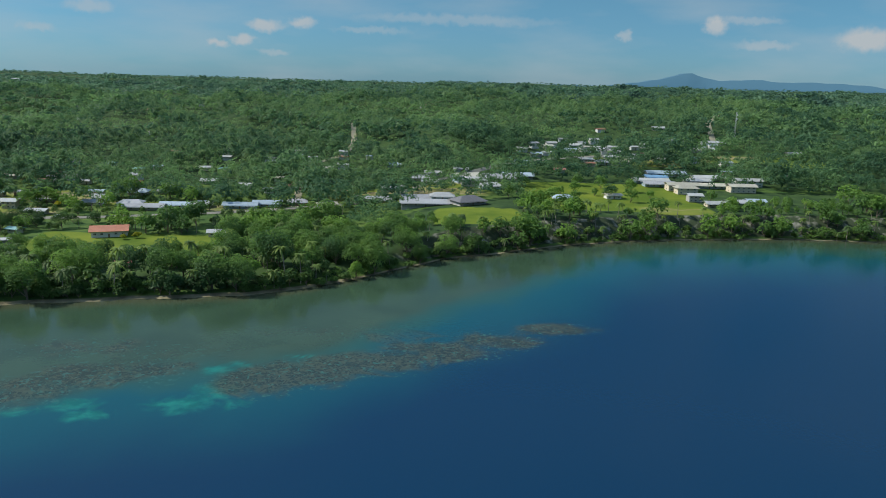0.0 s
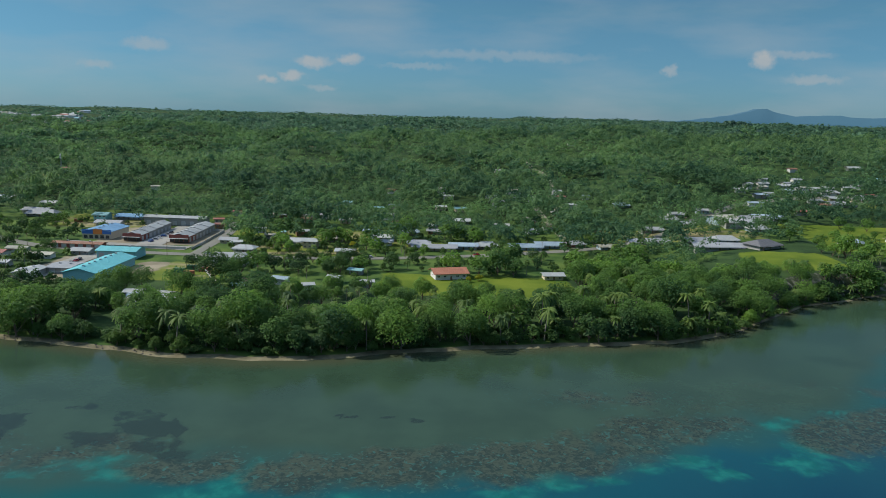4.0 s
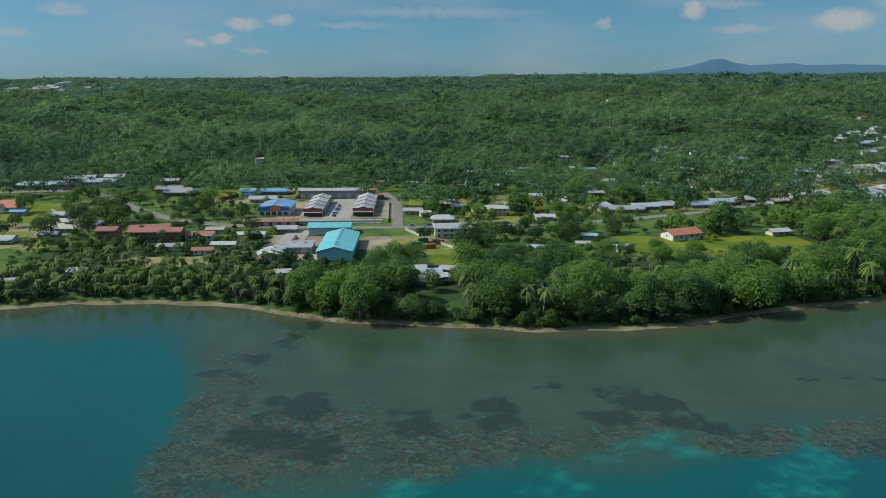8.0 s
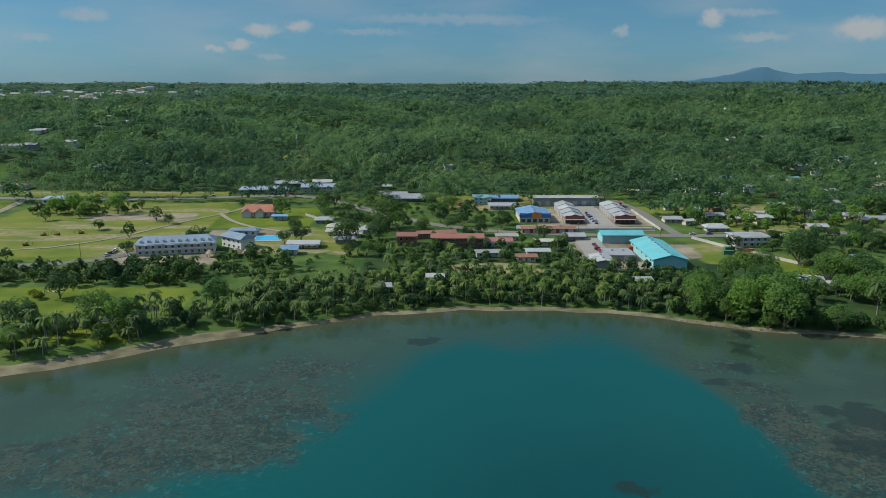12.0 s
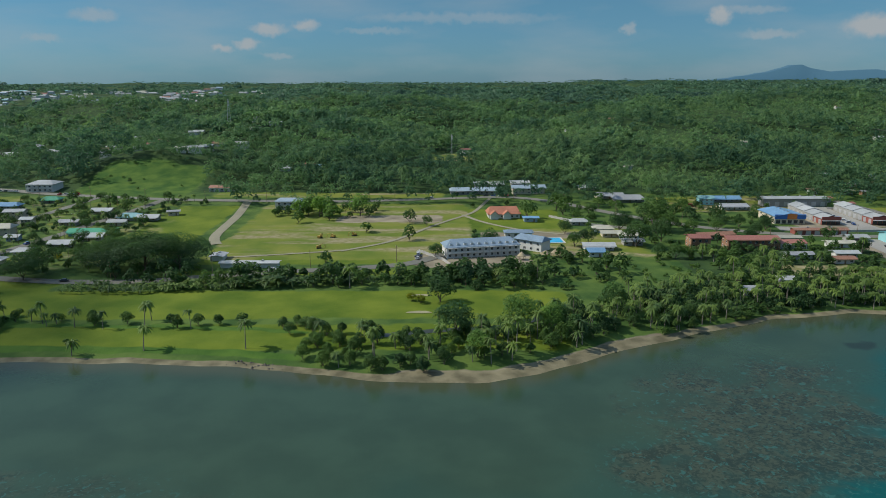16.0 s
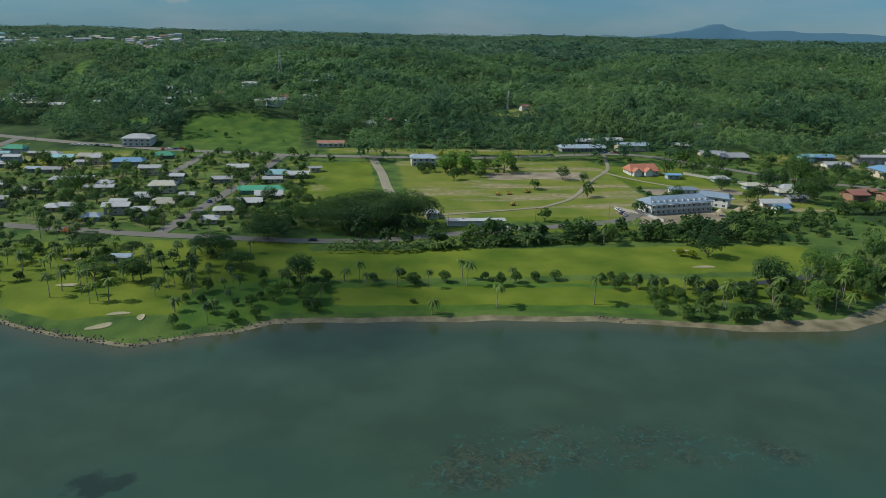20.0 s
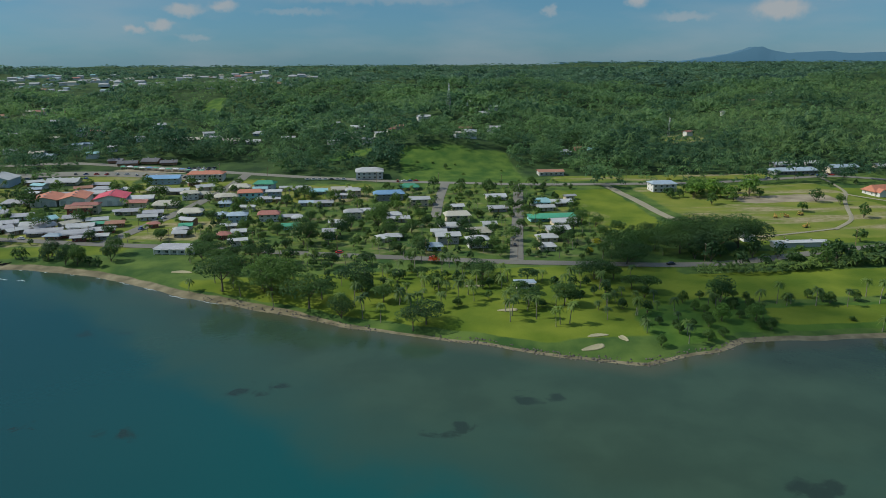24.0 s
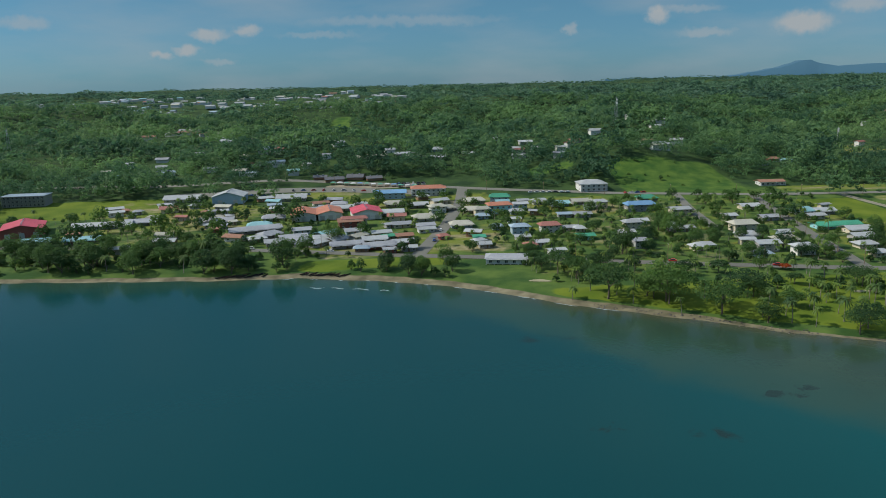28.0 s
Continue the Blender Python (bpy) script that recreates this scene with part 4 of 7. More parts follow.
TOWN_H = [
    (-1217, 796, 22, 9, 3, "cream", "white", 0, 1), (-1188, 802, 20, 9, 3, "grey", "white", 0, 1), (-1153, 790, 14, 9, 3, "white", "white", 0, 1),
    (-1046, 872, 15, 9, 0, "white", "white", 0, 1), (-931, 752, 12, 9, 0, "white", "white", 0, 2), (-823, 728, 11, 8, 0, "rust", "brown", 0, 1),
    (-811, 725, 12, 8, 0, "teal", "white", 0, 1), (-1495, 1165, 22, 10, 0, "red", "white", 0, 1), (-1447, 1088, 24, 10, 0, "white", "white", 0, 1),
    (-970, 848, 12, 8, 0, "white", "white", 0, 1), (-843, 709, 10, 8, 0, "white", "white", 0, 1),
    (-1134, 1004, 14, 9, 4, "white", "white", 0, 1), (-1075, 925, 13, 9, 0, "grey", "white", 0, 1), (-1120, 819, 14, 9, 8, "white", "cream", 0, 1), (-1152, 835, 14, 9, 0, "white", "white", 0, 1), (-1055, 1269, 16, 10, 0, "teal", "white", 0, 1),
    (-1397, 922, 15, 9, 0, "white", "white", 0, 1), (-1000, 822, 12, 8, 4, "rust", "white", 0, 1),
]
TOWN_K = [
    (-1385, 561, 23.7, 10, 7, "grey", "grey", 0, 1), (-1384, 627, 4.8, 4.5, 11, "white", "white", 0, 1), (-1391, 626, 4.8, 4.5, 25, "grey", "white", 0, 1), (-1401, 600, 6.5, 4.5, 17, "grey", "grey", 0, 1),
    (-1383, 576, 6.2, 4.5, -1, "cream", "cream", 0, 1), (-1413, 607, 4.7, 4.5, 12, "rust", "brown", 0, 1), (-1401, 585, 5.0, 4.5, 7, "grey", "grey", 0, 1), (-1347, 589, 4.5, 4.5, 13, "rust", "brown", 0, 1),
    (-1342, 592, 5.0, 4.5, -1, "grey", "grey", 0, 1), (-1332, 569, 4.5, 4.5, 14, "cream", "grey", 0, 1), (-1333, 593, 4.6, 4.5, 14, "white", "white", 0, 1), (-1325, 572, 4.5, 4.5, 25, "grey", "brown", 0, 1),
    (-1333, 540, 5.4, 4.5, 15, "white", "grey", 0, 1), (-1325, 525, 4.9, 4.5, 16, "rust", "red", 0, 1), (-1322, 538, 4.6, 4.5, 0, "grey", "grey", 0, 1), (-1318, 549, 4.5, 4.5, 30, "cream", "cream", 0, 1),
    (-1362, 619, 7.6, 4.7, -3, "white", "blue", 0, 1), (-1290, 489, 10.6, 6.6, 21, "white", "grey", 0, 1), (-1232, 525, 16.2, 10, 9, "rust", "red", 0, 2), (-1245, 607, 12.1, 7.5, 5, "grey", "grey", 0, 1),
    (-1227, 603, 9.3, 5.8, 7, "white", "white", 0, 1), (-1255, 596, 9.2, 5.7, 7, "grey", "white", 0, 1), (-1168, 568, 12.2, 7.6, 15, "cream", "white", 0.7, 2), (-1180, 513, 11.9, 7.4, 11, "grey", "white", 0, 1),
    (-1204, 520, 8.0, 5.0, 24, "grey", "grey", 0, 1), (-1221, 451, 8.4, 5.2, -3, "bluegrey", "brown", 0, 1), (-1204, 445, 7.6, 4.7, 12, "grey", "red", 0, 1), (-1193, 448, 9.0, 5.6, 5, "white", "grey", 0, 1),
    (-1204, 482, 9.0, 5.6, 18, "green", "grey", 0, 1), (-1116, 597, 15.6, 9.7, -8, "green", "blue", 0.5, 2), (-1105, 565, 10.4, 6.5, 1, "white", "white", 0, 2), (-1099, 589, 8.2, 5.1, 4, "white", "grey", 0, 1),
    (-1054, 555, 7.7, 4.8, -4, "grey", "white", 0, 1), (-1170, 476, 5.9, 4.5, 20, "red", "red", 0.6, 1), (-1121, 465, 8.6, 5.4, 4, "white", "grey", 0, 1), (-1149, 459, 7.1, 4.5, 20, "white", "white", 0, 1),
    (-1021, 472, 7.3, 4.5, 8, "grey", "white", 0, 1), (-1020, 424, 9.2, 5.7, -2, "white", "cream", 0.6, 1), (-1078, 533, 9.9, 6.1, -1, "bluegrey", "grey", 0, 1), (-1085, 487, 9.8, 6.1, 2, "grey", "white", 0, 1),
    (-1136, 552, 11.1, 6.9, 7, "cream", "cream", 0.7, 2), (-1161, 575, 12.4, 7.7, 19, "cream", "cream", 0.7, 1),
]
TOWN_J = [
    (-1262, 474, 13, 7, 50, "grey", "grey", 0, 1), (-1250, 470, 12, 7, 48, "white", "grey", 0, 1), (-1238, 478, 13, 7, 52, "grey", "cream", 0, 1),
    (-1225, 486, 12, 7, 50, "cream", "white", 0, 1), (-1246, 499, 14, 8, 46, "teal", "grey", 0, 1), (-1228, 503, 12, 8, 10, "grey", "white", 0, 1),
    (-1210, 494, 12, 7, 12, "white", "cream", 0, 1), (-1284, 502, 14, 8, 40, "grey", "grey", 0, 1), (-1264, 512, 12, 8, 12, "grey", "white", 0, 1),
    (-1195, 482, 10, 7, 10, "rust", "brown", 0, 1), (-1180, 500, 11, 7, 10, "white", "white", 0, 1), (-1196, 520, 12, 8, 8, "grey", "cream", 0, 1),
    (-1290, 560, 16, 9, 6, "grey", "white", 0, 1), (-1268, 585, 16, 9, 6, "grey", "grey", 0, 1), (-1240, 590, 14, 9, 6, "white", "cream", 0, 1),
]
HOTEL_SIDE = [
    (-585, 473, 12, 7, 0, "cream", "white", 0, 1), (-583, 459, 12, 7, 0, "cream", "white", 0, 1), (-573, 453, 12, 7, 0, "cream", "white", 0, 1),
    (-575, 436, 12, 7, 0, "white", "white", 0, 1), (-598, 424, 18, 8, 0, "white", "white", 0, 1), (-597, 496, 11, 7, 0, "white", "white", 0, 1),
    (-563, 466, 11, 9, 0, "white", "white", 0.7, 1), (-566, 633, 14, 8, 0, "white", "white", 0, 1), (-555, 595, 22, 10, 0, "grey", "white", 0, 1),
]
WORKS = [
    (-619, 615, 28, 12, 4, "bluegrey", "white", 0, 2), (-650, 650, 26, 11, 4, "white", "white", 0, 1), (-622, 656, 16, 10, 4, "white", "grey", 0, 1),
    (-542, 582, 24, 12, 0, "grey", "white", 0.5, 1), (-466, 580, 22, 10, 0, "blue", "grey", 0, 1), (-485, 570, 11, 10, 0, "teal", "teal", 0, 2),
    (-432, 384, 12, 8, 20, "white", "grey", 0, 1), (-434, 446, 12, 8, 0, "white", "white", 0, 1), (-470, 552, 20, 9, 0, "grey", "white", 0, 1),
]
ROADSIDE = [
    (-12, 510, 36, 12, 4, "grey", "grey", 0, 1), (0, 531, 17, 10, 4, "white", "white", 0, 1), (26, 586, 22, 12, 4, "white", "white", 0, 2),
    (18, 507, 22, 14, 30, "dark", "grey", 0.8, 1), (-51, 550, 32, 11, 6, "grey", "white", 0, 1), (-145, 517, 24, 9, 4, "bluegrey", "blue", 0, 1),
    (-210, 501, 32, 9, 4, "grey", "white", 0, 1), (-296, 493, 10, 8, 0, "white", "white", 0, 2), (158, 704, 22, 10, 0, "white", "white", 0, 1),
]
ROADSIDE_WEST = [
    (-233, 554, 14, 9, 8, "bluegrey", "grey", 0.6, 1), (-222, 513, 16, 8, 5, "grey", "cream", 0, 1), (-190, 511, 20, 9, 5, "bluegrey", "white", 0, 1),
    (-173, 516, 14, 9, 12, "white", "white", 0.6, 1), (-128, 527, 20, 10, 8, "bluegrey", "blue", 0, 1), (-108, 535, 14, 8, 15, "grey", "red", 0, 1),
    (-306, 504, 18, 10, 5, "white", "white", 0, 1), (-322, 512, 11, 8, -10, "white", "grey", 0, 1), (-284, 518, 12, 7, 5, "cream", "white", 0, 1),
    (-268, 474, 12, 7, 0, "white", "white", 0, 1), (-250, 531, 16, 8, -20, "white", "white", 0, 1), (-336, 472, 14, 8, 0, "white", "white", 0, 1),
    (-85, 529, 14, 7, 20, "cream", "white", 0, 1), (-161, 592, 12, 8, 0, "white", "white", 0, 1), (-194, 606, 13, 8, 5, "white", "cream", 0, 1),
    (-214, 560, 10, 7, 0, "grey", "brown", 0, 1), (-134, 425, 12, 7, 10, "white", "white", 0, 1), (-98, 441, 12, 7, 0, "green", "white", 0, 1),
    (-248, 512, 14, 7, 5, "grey", "white", 0, 1), (-356, 500, 12, 8, 0, "grey", "cream", 0, 1), (-345, 331, 14, 8, 15, "grey", "blue", 0, 1),
]
MARKET_EAST = [
    (-39, 560, 34, 14, 10, "white", "white", 0, 1), (20, 603, 22, 14, 25, "cream", "white", 0, 2), (43, 616, 40, 16, 8, "grey", "white", 0, 1),
    (-17, 534, 26, 12, 6, "grey", "grey", 0, 1), (66, 630, 26, 12, 0, "bluegrey", "white", 0, 1), (17, 649, 12, 8, 0, "white", "white", 0, 1),
    (-18, 622, 16, 9, 0, "grey", "white", 0, 1), (-40, 591, 18, 9, 10, "grey", "grey", 0, 1), (-8, 640, 14, 8, 0, "white", "white", 0, 1),
    (90, 532, 16, 8, 0, "bluegrey", "white", 0, 1), (38, 575, 16, 10, 20, "white", "white", 0.6, 1), (-45, 695, 14, 9, 0, "bluegrey", "blue", 0, 1),
    (-108, 657, 12, 8, 0, "cream", "cream", 0, 1),
]
SCHOOL_EAST = [
    (203, 660, 36, 11, 2, "bluegrey", "white", 0, 1), (180, 623, 30, 9, 3, "white", "white", 0, 1), (196, 590, 26, 10, 3, "cream", "cream", 0, 2),
    (236, 645, 30, 10, 2, "white", "white", 0, 1), (245, 590, 22, 10, 3, "cream", "cream", 0, 2), (262, 620, 24, 10, 0, "white", "white", 0, 2),
    (200, 525, 14, 8, 0, "white", "white", 0, 1), (218, 533, 15, 8, 10, "white", "blue", 0, 1), (236, 540, 13, 8, 0, "bluegrey", "white", 0, 1),
    (169, 732, 14, 8, 0, "white", "white", 0, 1), (190, 730, 13, 8, 5, "white", "cream", 0, 1), (219, 734, 12, 8, 0, "grey", "white", 0, 1),
    (180, 765, 13, 8, 0, "white", "white", 0, 1), (146, 803, 13, 9, 0, "white", "white", 0, 1), (305, 830, 28, 10, 0, "white", "white", 0, 1),
    (284, 806, 22, 10, 0, "bluegrey", "white", 0, 1), (371, 770, 14, 9, 0, "white", "white", 0, 1), (140, 712, 12, 8, 0, "white", "white", 0, 1),
    (265, 904, 14, 9, 0, "white", "white", 0, 1), (130, 548, 12, 7, 10, "cream", "white", 0, 1),
]
EAST = [
    (182, 607, 27, 9, 4, "grey", "white", 0, 1), (189, 641, 19, 9, 0, "blue", "white", 0, 1), (195, 576, 17, 9, 4, "cream", "cream", 0, 2),
    (223, 605, 27, 9, 0, "cream", "white", 0, 1), (221, 628, 23, 9, 0, "white", "white", 0, 1), (191, 544, 10, 8, 0, "white", "grey", 0, 2),
    (273, 790, 11, 8, 0, "white", "white", 0, 1), (287, 792, 12, 8, 0, "white", "white", 0, 1), (-10, 600, 13, 8, 0, "white", "white", 0, 1),
]
for area in (TOWN_A, TOWN_B, TOWN_C, TOWN_D, TOWN_E, TOWN_F, TOWN_G, TOWN_H, TOWN_I, TOWN_J, TOWN_K, HOTEL_SIDE, WORKS, ROADSIDE, EAST, ROADSIDE_WEST, MARKET_EAST, SCHOOL_EAST):
    for x, y, w, d, turn, rf, wa, hp, st in area:
        if hp < 0.1 and int(x + 3 * y) % 3 == 0 and w < 18:
            hp = 0.7
        if wa == "white":
            wa = ("white", "cream", "grey", "blue")[int(2 * x + y) % 4]
        if w > 1 and all((x - b[0]) ** 2 + (y - b[1]) ** 2 > (0.42 * (w + 2 * b[2])) ** 2 * 0.32 for b in BUILT):
            house(x, y, w * 0.95, d, turn, 2.35 * st + 0.25, rf, wa, 0.32 if hp < 0.1 else 0.42, hp, 0.0, "x", 2 if w < 7 else (3 if w < 18 else 5), group="houses of the town", porch=(st == 1 and w > 12), storeys=st)



# ---- larger buildings ----
def stand(name, x, y, turn, label, category, r=None, group=""):
    root = new(name)
    root.matrix_world = pose(x, y, float(height(x, y)) - 0.05, 0, 0, turn)
    if r:
        BUILT.append((x, y, r))
    return tagged(root, label, category, group)


def gable_hall(name, x, y, w, d, h, rise, roof, wall, along, label, front=None, bays=0, turn=0):
    """A shed with gable ends, a ridged roof and roller doors along its front."""
    root = stand(name, x, y, turn, label, "warehouse", None, "warehouses by the road")
    link("wall", gable_mesh("wall", w, d, h, rise * 0.96, wall, along), root)
    rf = link("roof", roof_mesh("roof", w, d, rise * 1.08, roof, 0, 0.9, 0.25, along), root)
    rf.location.z = h
    if front:
        link("fascia", boxes("fascia", [(-w / 2 - 0.2, w / 2 + 0.2, -d / 2 - 0.45, -d / 2 - 0.05, h - 1.9, h + 1.2)], front), root)
    for i in range(bays):
        u = (i + 0.5) / bays - 0.5
        link("roller_door", boxes("roller_door", [(u * w - 1.7, u * w + 1.7, -d / 2 - 0.1, -d / 2 + 0.02, 0.05, 3.6)], M_STEEL), root)
    for i in range(int(max(w, d) / 9)):
        u = (i + 0.5) / int(max(w, d) / 9) - 0.5
        if along == "y":
            add_window(root, -w / 2 - 0.04, u * d, h * 0.7, 2.4, 1.2, 90)
    n = max(2, int(w * d / 120))
    for i in range(n):
        u = (i + 0.5) / n - 0.5
        sky = link("roof_vent", boxes("roof_vent", [(-0.5, 0.5, -0.5, 0.5, 0, 0.7)], M_STEEL), root)
        sky.location = (0, u * d * 0.9, h + rise * 1.02) if along == "y" else (u * w * 0.9, 0, h + rise * 1.02)
    BUILT.append((x - w / 4, y, 0.5 * min(w, d) + 3))
    BUILT.append((x, y - d / 4, 0.5 * min(w, d) + 3))
    BUILT.append((x, y + d / 4, 0.5 * min(w, d) + 3))
    BUILT.append((x + w / 4, y, 0.5 * min(w, d) + 3))
    return root


def stepped_hall(x, y, w, d, turn=0):
    """Long gabled trade hall in four stepped lengths with a red street front."""
    root = stand("trade_hall", x, y, turn, "long stepped trade hall with silver roofs and red front", "warehouse", None, "trade halls in the yard")
    n = 4
    for i in range(n):
        yy, dd, h = -d / 2 + (i + 0.5) * d / n, d / n, 4.3 + 0.4 * i
        wl_ = link("wall", gable_mesh("wall", w, dd - 0.06, h, 1.9, M_GREYWALL if i else M_REDWALL, "y"), root)
        wl_.location.y = yy
        rf = link("roof", roof_mesh("roof", w, dd, 2.1, ROOF["white"], 0, 0.5, 0.22, "y"), root)
        rf.location = (0, yy, h)
        for s in (-1, 1):
            for j in (-1, 1):
                link("roller_door", boxes("roller_door", [(s * w / 2 - 0.08, s * w / 2 + 0.08, yy + j * dd / 4 - 1.5, yy + j * dd / 4 + 1.5, 0.05, 3.2)], M_STEEL), root)
    link("fascia", boxes("fascia", [(-w / 2 - 0.3, w / 2 + 0.3, -d / 2 - 0.6, -d / 2 - 0.1, 3.0, 5.4)], M_REDWALL), root)
    link("awning", boxes("awning", [(-w / 2 - 0.3, w / 2 + 0.3, -d / 2 - 2.8, -d / 2 - 0.6, 2.8, 3.0)], ROOF["white"]), root)
    for i in range(4):
        u = (i + 0.5) / 4 - 0.5
        link("shopfront", boxes("shopfront", [(u * w - 1.4, u * w + 1.4, -d / 2 - 0.12, -d / 2 + 0.02, 0.1, 2.7)], M_GLASS), root)
    for k in (-0.3, 0, 0.3):
        BUILT.append((x, y + k * d, w / 2 + 3))
    return root


stepped_hall(-424.5, 520, 12.5, 52)
stepped_hall(-390, 519, 13.5, 52)
gable_hall("long_store", -420, 562, 49, 10, 6.2, 1.2, ROOF["white"], M_GREYWALL, "x", "long grey store with a pale metal roof", None, 7)
blue = gable_hall("blue_showroom", -451.5, 510, 21, 27, 5.6, 2.0, ROOF["blue"], M_CREAM, "y", "cream showroom with blue roof and blue front band", M_BLUEPANEL)
link("sign_panel", boxes("sign_panel", [(-2.2, 4.4, -14.25, -13.98, 3.6, 7.4)], M_ORANGEWALL), blue)
for i in range(5):
    link("shopfront", boxes("shopfront", [(-9.4 + i * 4.0, -6.8 + i * 4.0, -13.62, -13.48, 0.5, 2.8)], M_GLASS), blue)
gable_hall("teal_store", -406, 441, 25, 14, 5.0, 1.7, ROOF["aqua"], M_TEALWALL, "x", "turquoise metal store beside the main road", None, 4)
gable_hall("teal_warehouse", -396, 396, 18, 47, 5.2, 2.4, ROOF["aqua"], M_TEALWALL, "y", "large turquoise metal warehouse with ribbed roof")
gable_hall("loading_shed", -418, 398, 14, 16, 3.6, 0.6, ROOF["grey"], M_GREYWALL, "x", "low grey loading shed beside the warehouse", None, 2)
gable_hall("dock_shed", -430, 383, 10, 16, 3.6, 1.0, ROOF["white"], M_GREYWALL, "y", "small open shed with a pale roof")
gable_hall("trade_row", -447, 465, 34, 7, 3.4, 0.9, ROOF["rust"], M_REDWALL, "x", "long low row with a rusty red roof", None, 6)
gable_hall("crimson_store", -1222, 561, 21, 25, 5.2, 2.6, ROOF["pink"], M_WHITE, "y", "white store with a bright crimson roof", None, 3, 8)
gable_hall("orange_store", -1268.5, 563, 17.5, 27, 4.8, 2.3, ROOF["orange"], M_WHITE, "y", "store under a faded orange roof", None, 3, 8)
gable_hall("orange_store", -1249.5, 566, 17.5, 27, 4.8, 2.3, ROOF["orange"], M_WHITE, "y", "store under a faded orange roof", None, 3, 8)
gable_hall("blue_gabled_store", -1338, 640, 25, 22, 6.4, 3.6, ROOF["white"], M_BLUEWALL, "y", "gabled store with pale blue front wall", None, 2)
gable_hall("crimson_shed", -1460, 540, 26, 30, 6, 3.0, ROOF["pink"], M_REDWALL, "y", "dark shed under a crimson metal roof", None, 3, 20)
gable_hall("market_hall", -1256, 712, 17, 12, 2.3, 1.9, ROOF["dark"], M_BROWNWALL, "x", "low market hall under a dark brown roof", None, 0, 6)
gable_hall("market_hall", -1236, 718, 15, 14, 2.3, 2.3, ROOF["dark"], M_BROWNWALL, "x", "low market hall under a dark brown roof", None, 0, -8)
gable_hall("market_hall", -1219, 711, 14, 11, 2.3, 1.7, ROOF["dark"], M_BROWNWALL, "x", "low market hall under a dark brown roof", None, 0, 10)
gable_hall("market_hall", -1270, 722, 12, 9, 2.3, 1.5, ROOF["dark"], M_BROWNWALL, "x", "low market hall under a dark brown roof", None, 0, 0)
gable_hall("field_stand", -794, 383, 31, 5, 2.9, 0.5, ROOF["white"], M_WHITE, "x", "long low stand with a pale roof beside the field", None, 0)
gable_hall("field_shed", -816, 400, 7, 9, 2.8, 0.6, ROOF["grey"], M_WHITE, "y", "small white shed at the field's corner", None, 0)


def slab_block(name, x, y, w, d, storeys, roof, wall, label, turn=0, hip=0.5, step=4.0, rail=True, category="building", rise=0.3):
    """A block of several storeys with a row of windows and a balcony slab on each."""
    root = stand(name, x, y, turn, label, category)
    h = 3.0 * storeys
    link("wall", boxes("wall", [(-w / 2, w / 2, -d / 2, d / 2, 0, h)], wall), root)
    rf = link("roof", roof_mesh("roof", w, d, rise * d / 2, roof, hip, 1.0, 0.3), root)
    rf.location.z = h + 0.32
    n = max(2, int(w / step))
    for s in range(storeys):
        if rail:
            link("balcony", boxes("balcony", [(-w / 2, w / 2, -d / 2 - 1.5, -d / 2, 3 * s + 2.85, 3 * s + 3.0)] + [(-w / 2, w / 2, -d / 2 - 1.5, -d / 2 - 1.42, 3 * s + 0.1, 3 * s + 0.9)] * (s > 0), wall), root)
        for i in range(n):
            u = (i + 0.5) / n - 0.5
            add_window(root, u * w, -d / 2 - 0.03, 3 * s + 1.5, min(2.0, step * 0.42), 1.5)
        for j in (-0.25, 0.25):
            add_window(root, -w / 2 - 0.03, j * d, 3 * s + 1.6, 1.4, 1.3, 90)
    if rail:
        for i in range(n + 1):
            u = i / n - 0.5
            link("pillar", boxes("pillar", [(u * w - 0.2, u * w + 0.2, -d / 2 - 1.5, -d / 2 - 1.1, 0, h)], wall), root)
    for k in (-0.35, 0, 0.35):
        BUILT.append((x + k * w * math.cos(radians(turn)), y + k * w * math.sin(radians(turn)), max(d, w * 0.3) / 2 + 3))
    return root


hotel = slab_block("hotel", -668.5, 411, 42, 13, 2, ROOF["slate"], M_WHITE, "two-storey white hotel with a steep slate-blue roof", 12, 0.6, 3.4, rise=0.52)
for i in range(10):
    u = -18.5 + i * 4.1
    dm = link("dormer", gable_mesh("dormer", 1.6, 2.6, 1.0, 0.7, M_WHITE, "y"), hotel)
    dm.location = (u, -4.6, 6.9)
slab_block("hotel_annex", -637, 424, 18, 10, 2, ROOF["slate"], M_WHITE, "white hotel annex with a steep slate roof", -38, 0.3, 4, False, rise=0.45)
slab_block("hotel_lodge", -642, 458, 17, 8, 1, ROOF["slate"], M_WHITE, "low hotel lodge with a blue-grey roof", 0, 0.6, 4, False)
slab_block("school_block", -507, 427, 30, 10, 2, ROOF["red"], M_BROWNWALL, "two-storey school block with red roof and verandas", 0, 0.0, 3.6)
slab_block("school_block", -537, 431, 11, 10, 2, ROOF["red"], M_BROWNWALL, "two-storey school block with red roof and verandas", 0, 0.0, 3.6)
slab_block("school_block", -482, 430, 15, 9, 1, ROOF["red"], M_WHITE, "low school block under a red roof", 0, 0.0, 3.6)
slab_block("school_block", -520, 452, 24, 8, 1, ROOF["rust"], M_BROWNWALL, "low school block with a rusty roof", 10, 0.0, 3.6, False)
slab_block("works_office", -664, 614, 40, 14, 1, ROOF["bluegrey"], M_GREYWALL, "low grey works office with pale blue roof", 3, 0.3, 4)
slab_block("meeting_hall", -1033, 628, 22, 18, 2, ROOF["white"], M_WHITE, "tall white hall with a broad white roof", 0, 0.7, 4, True, "hall")
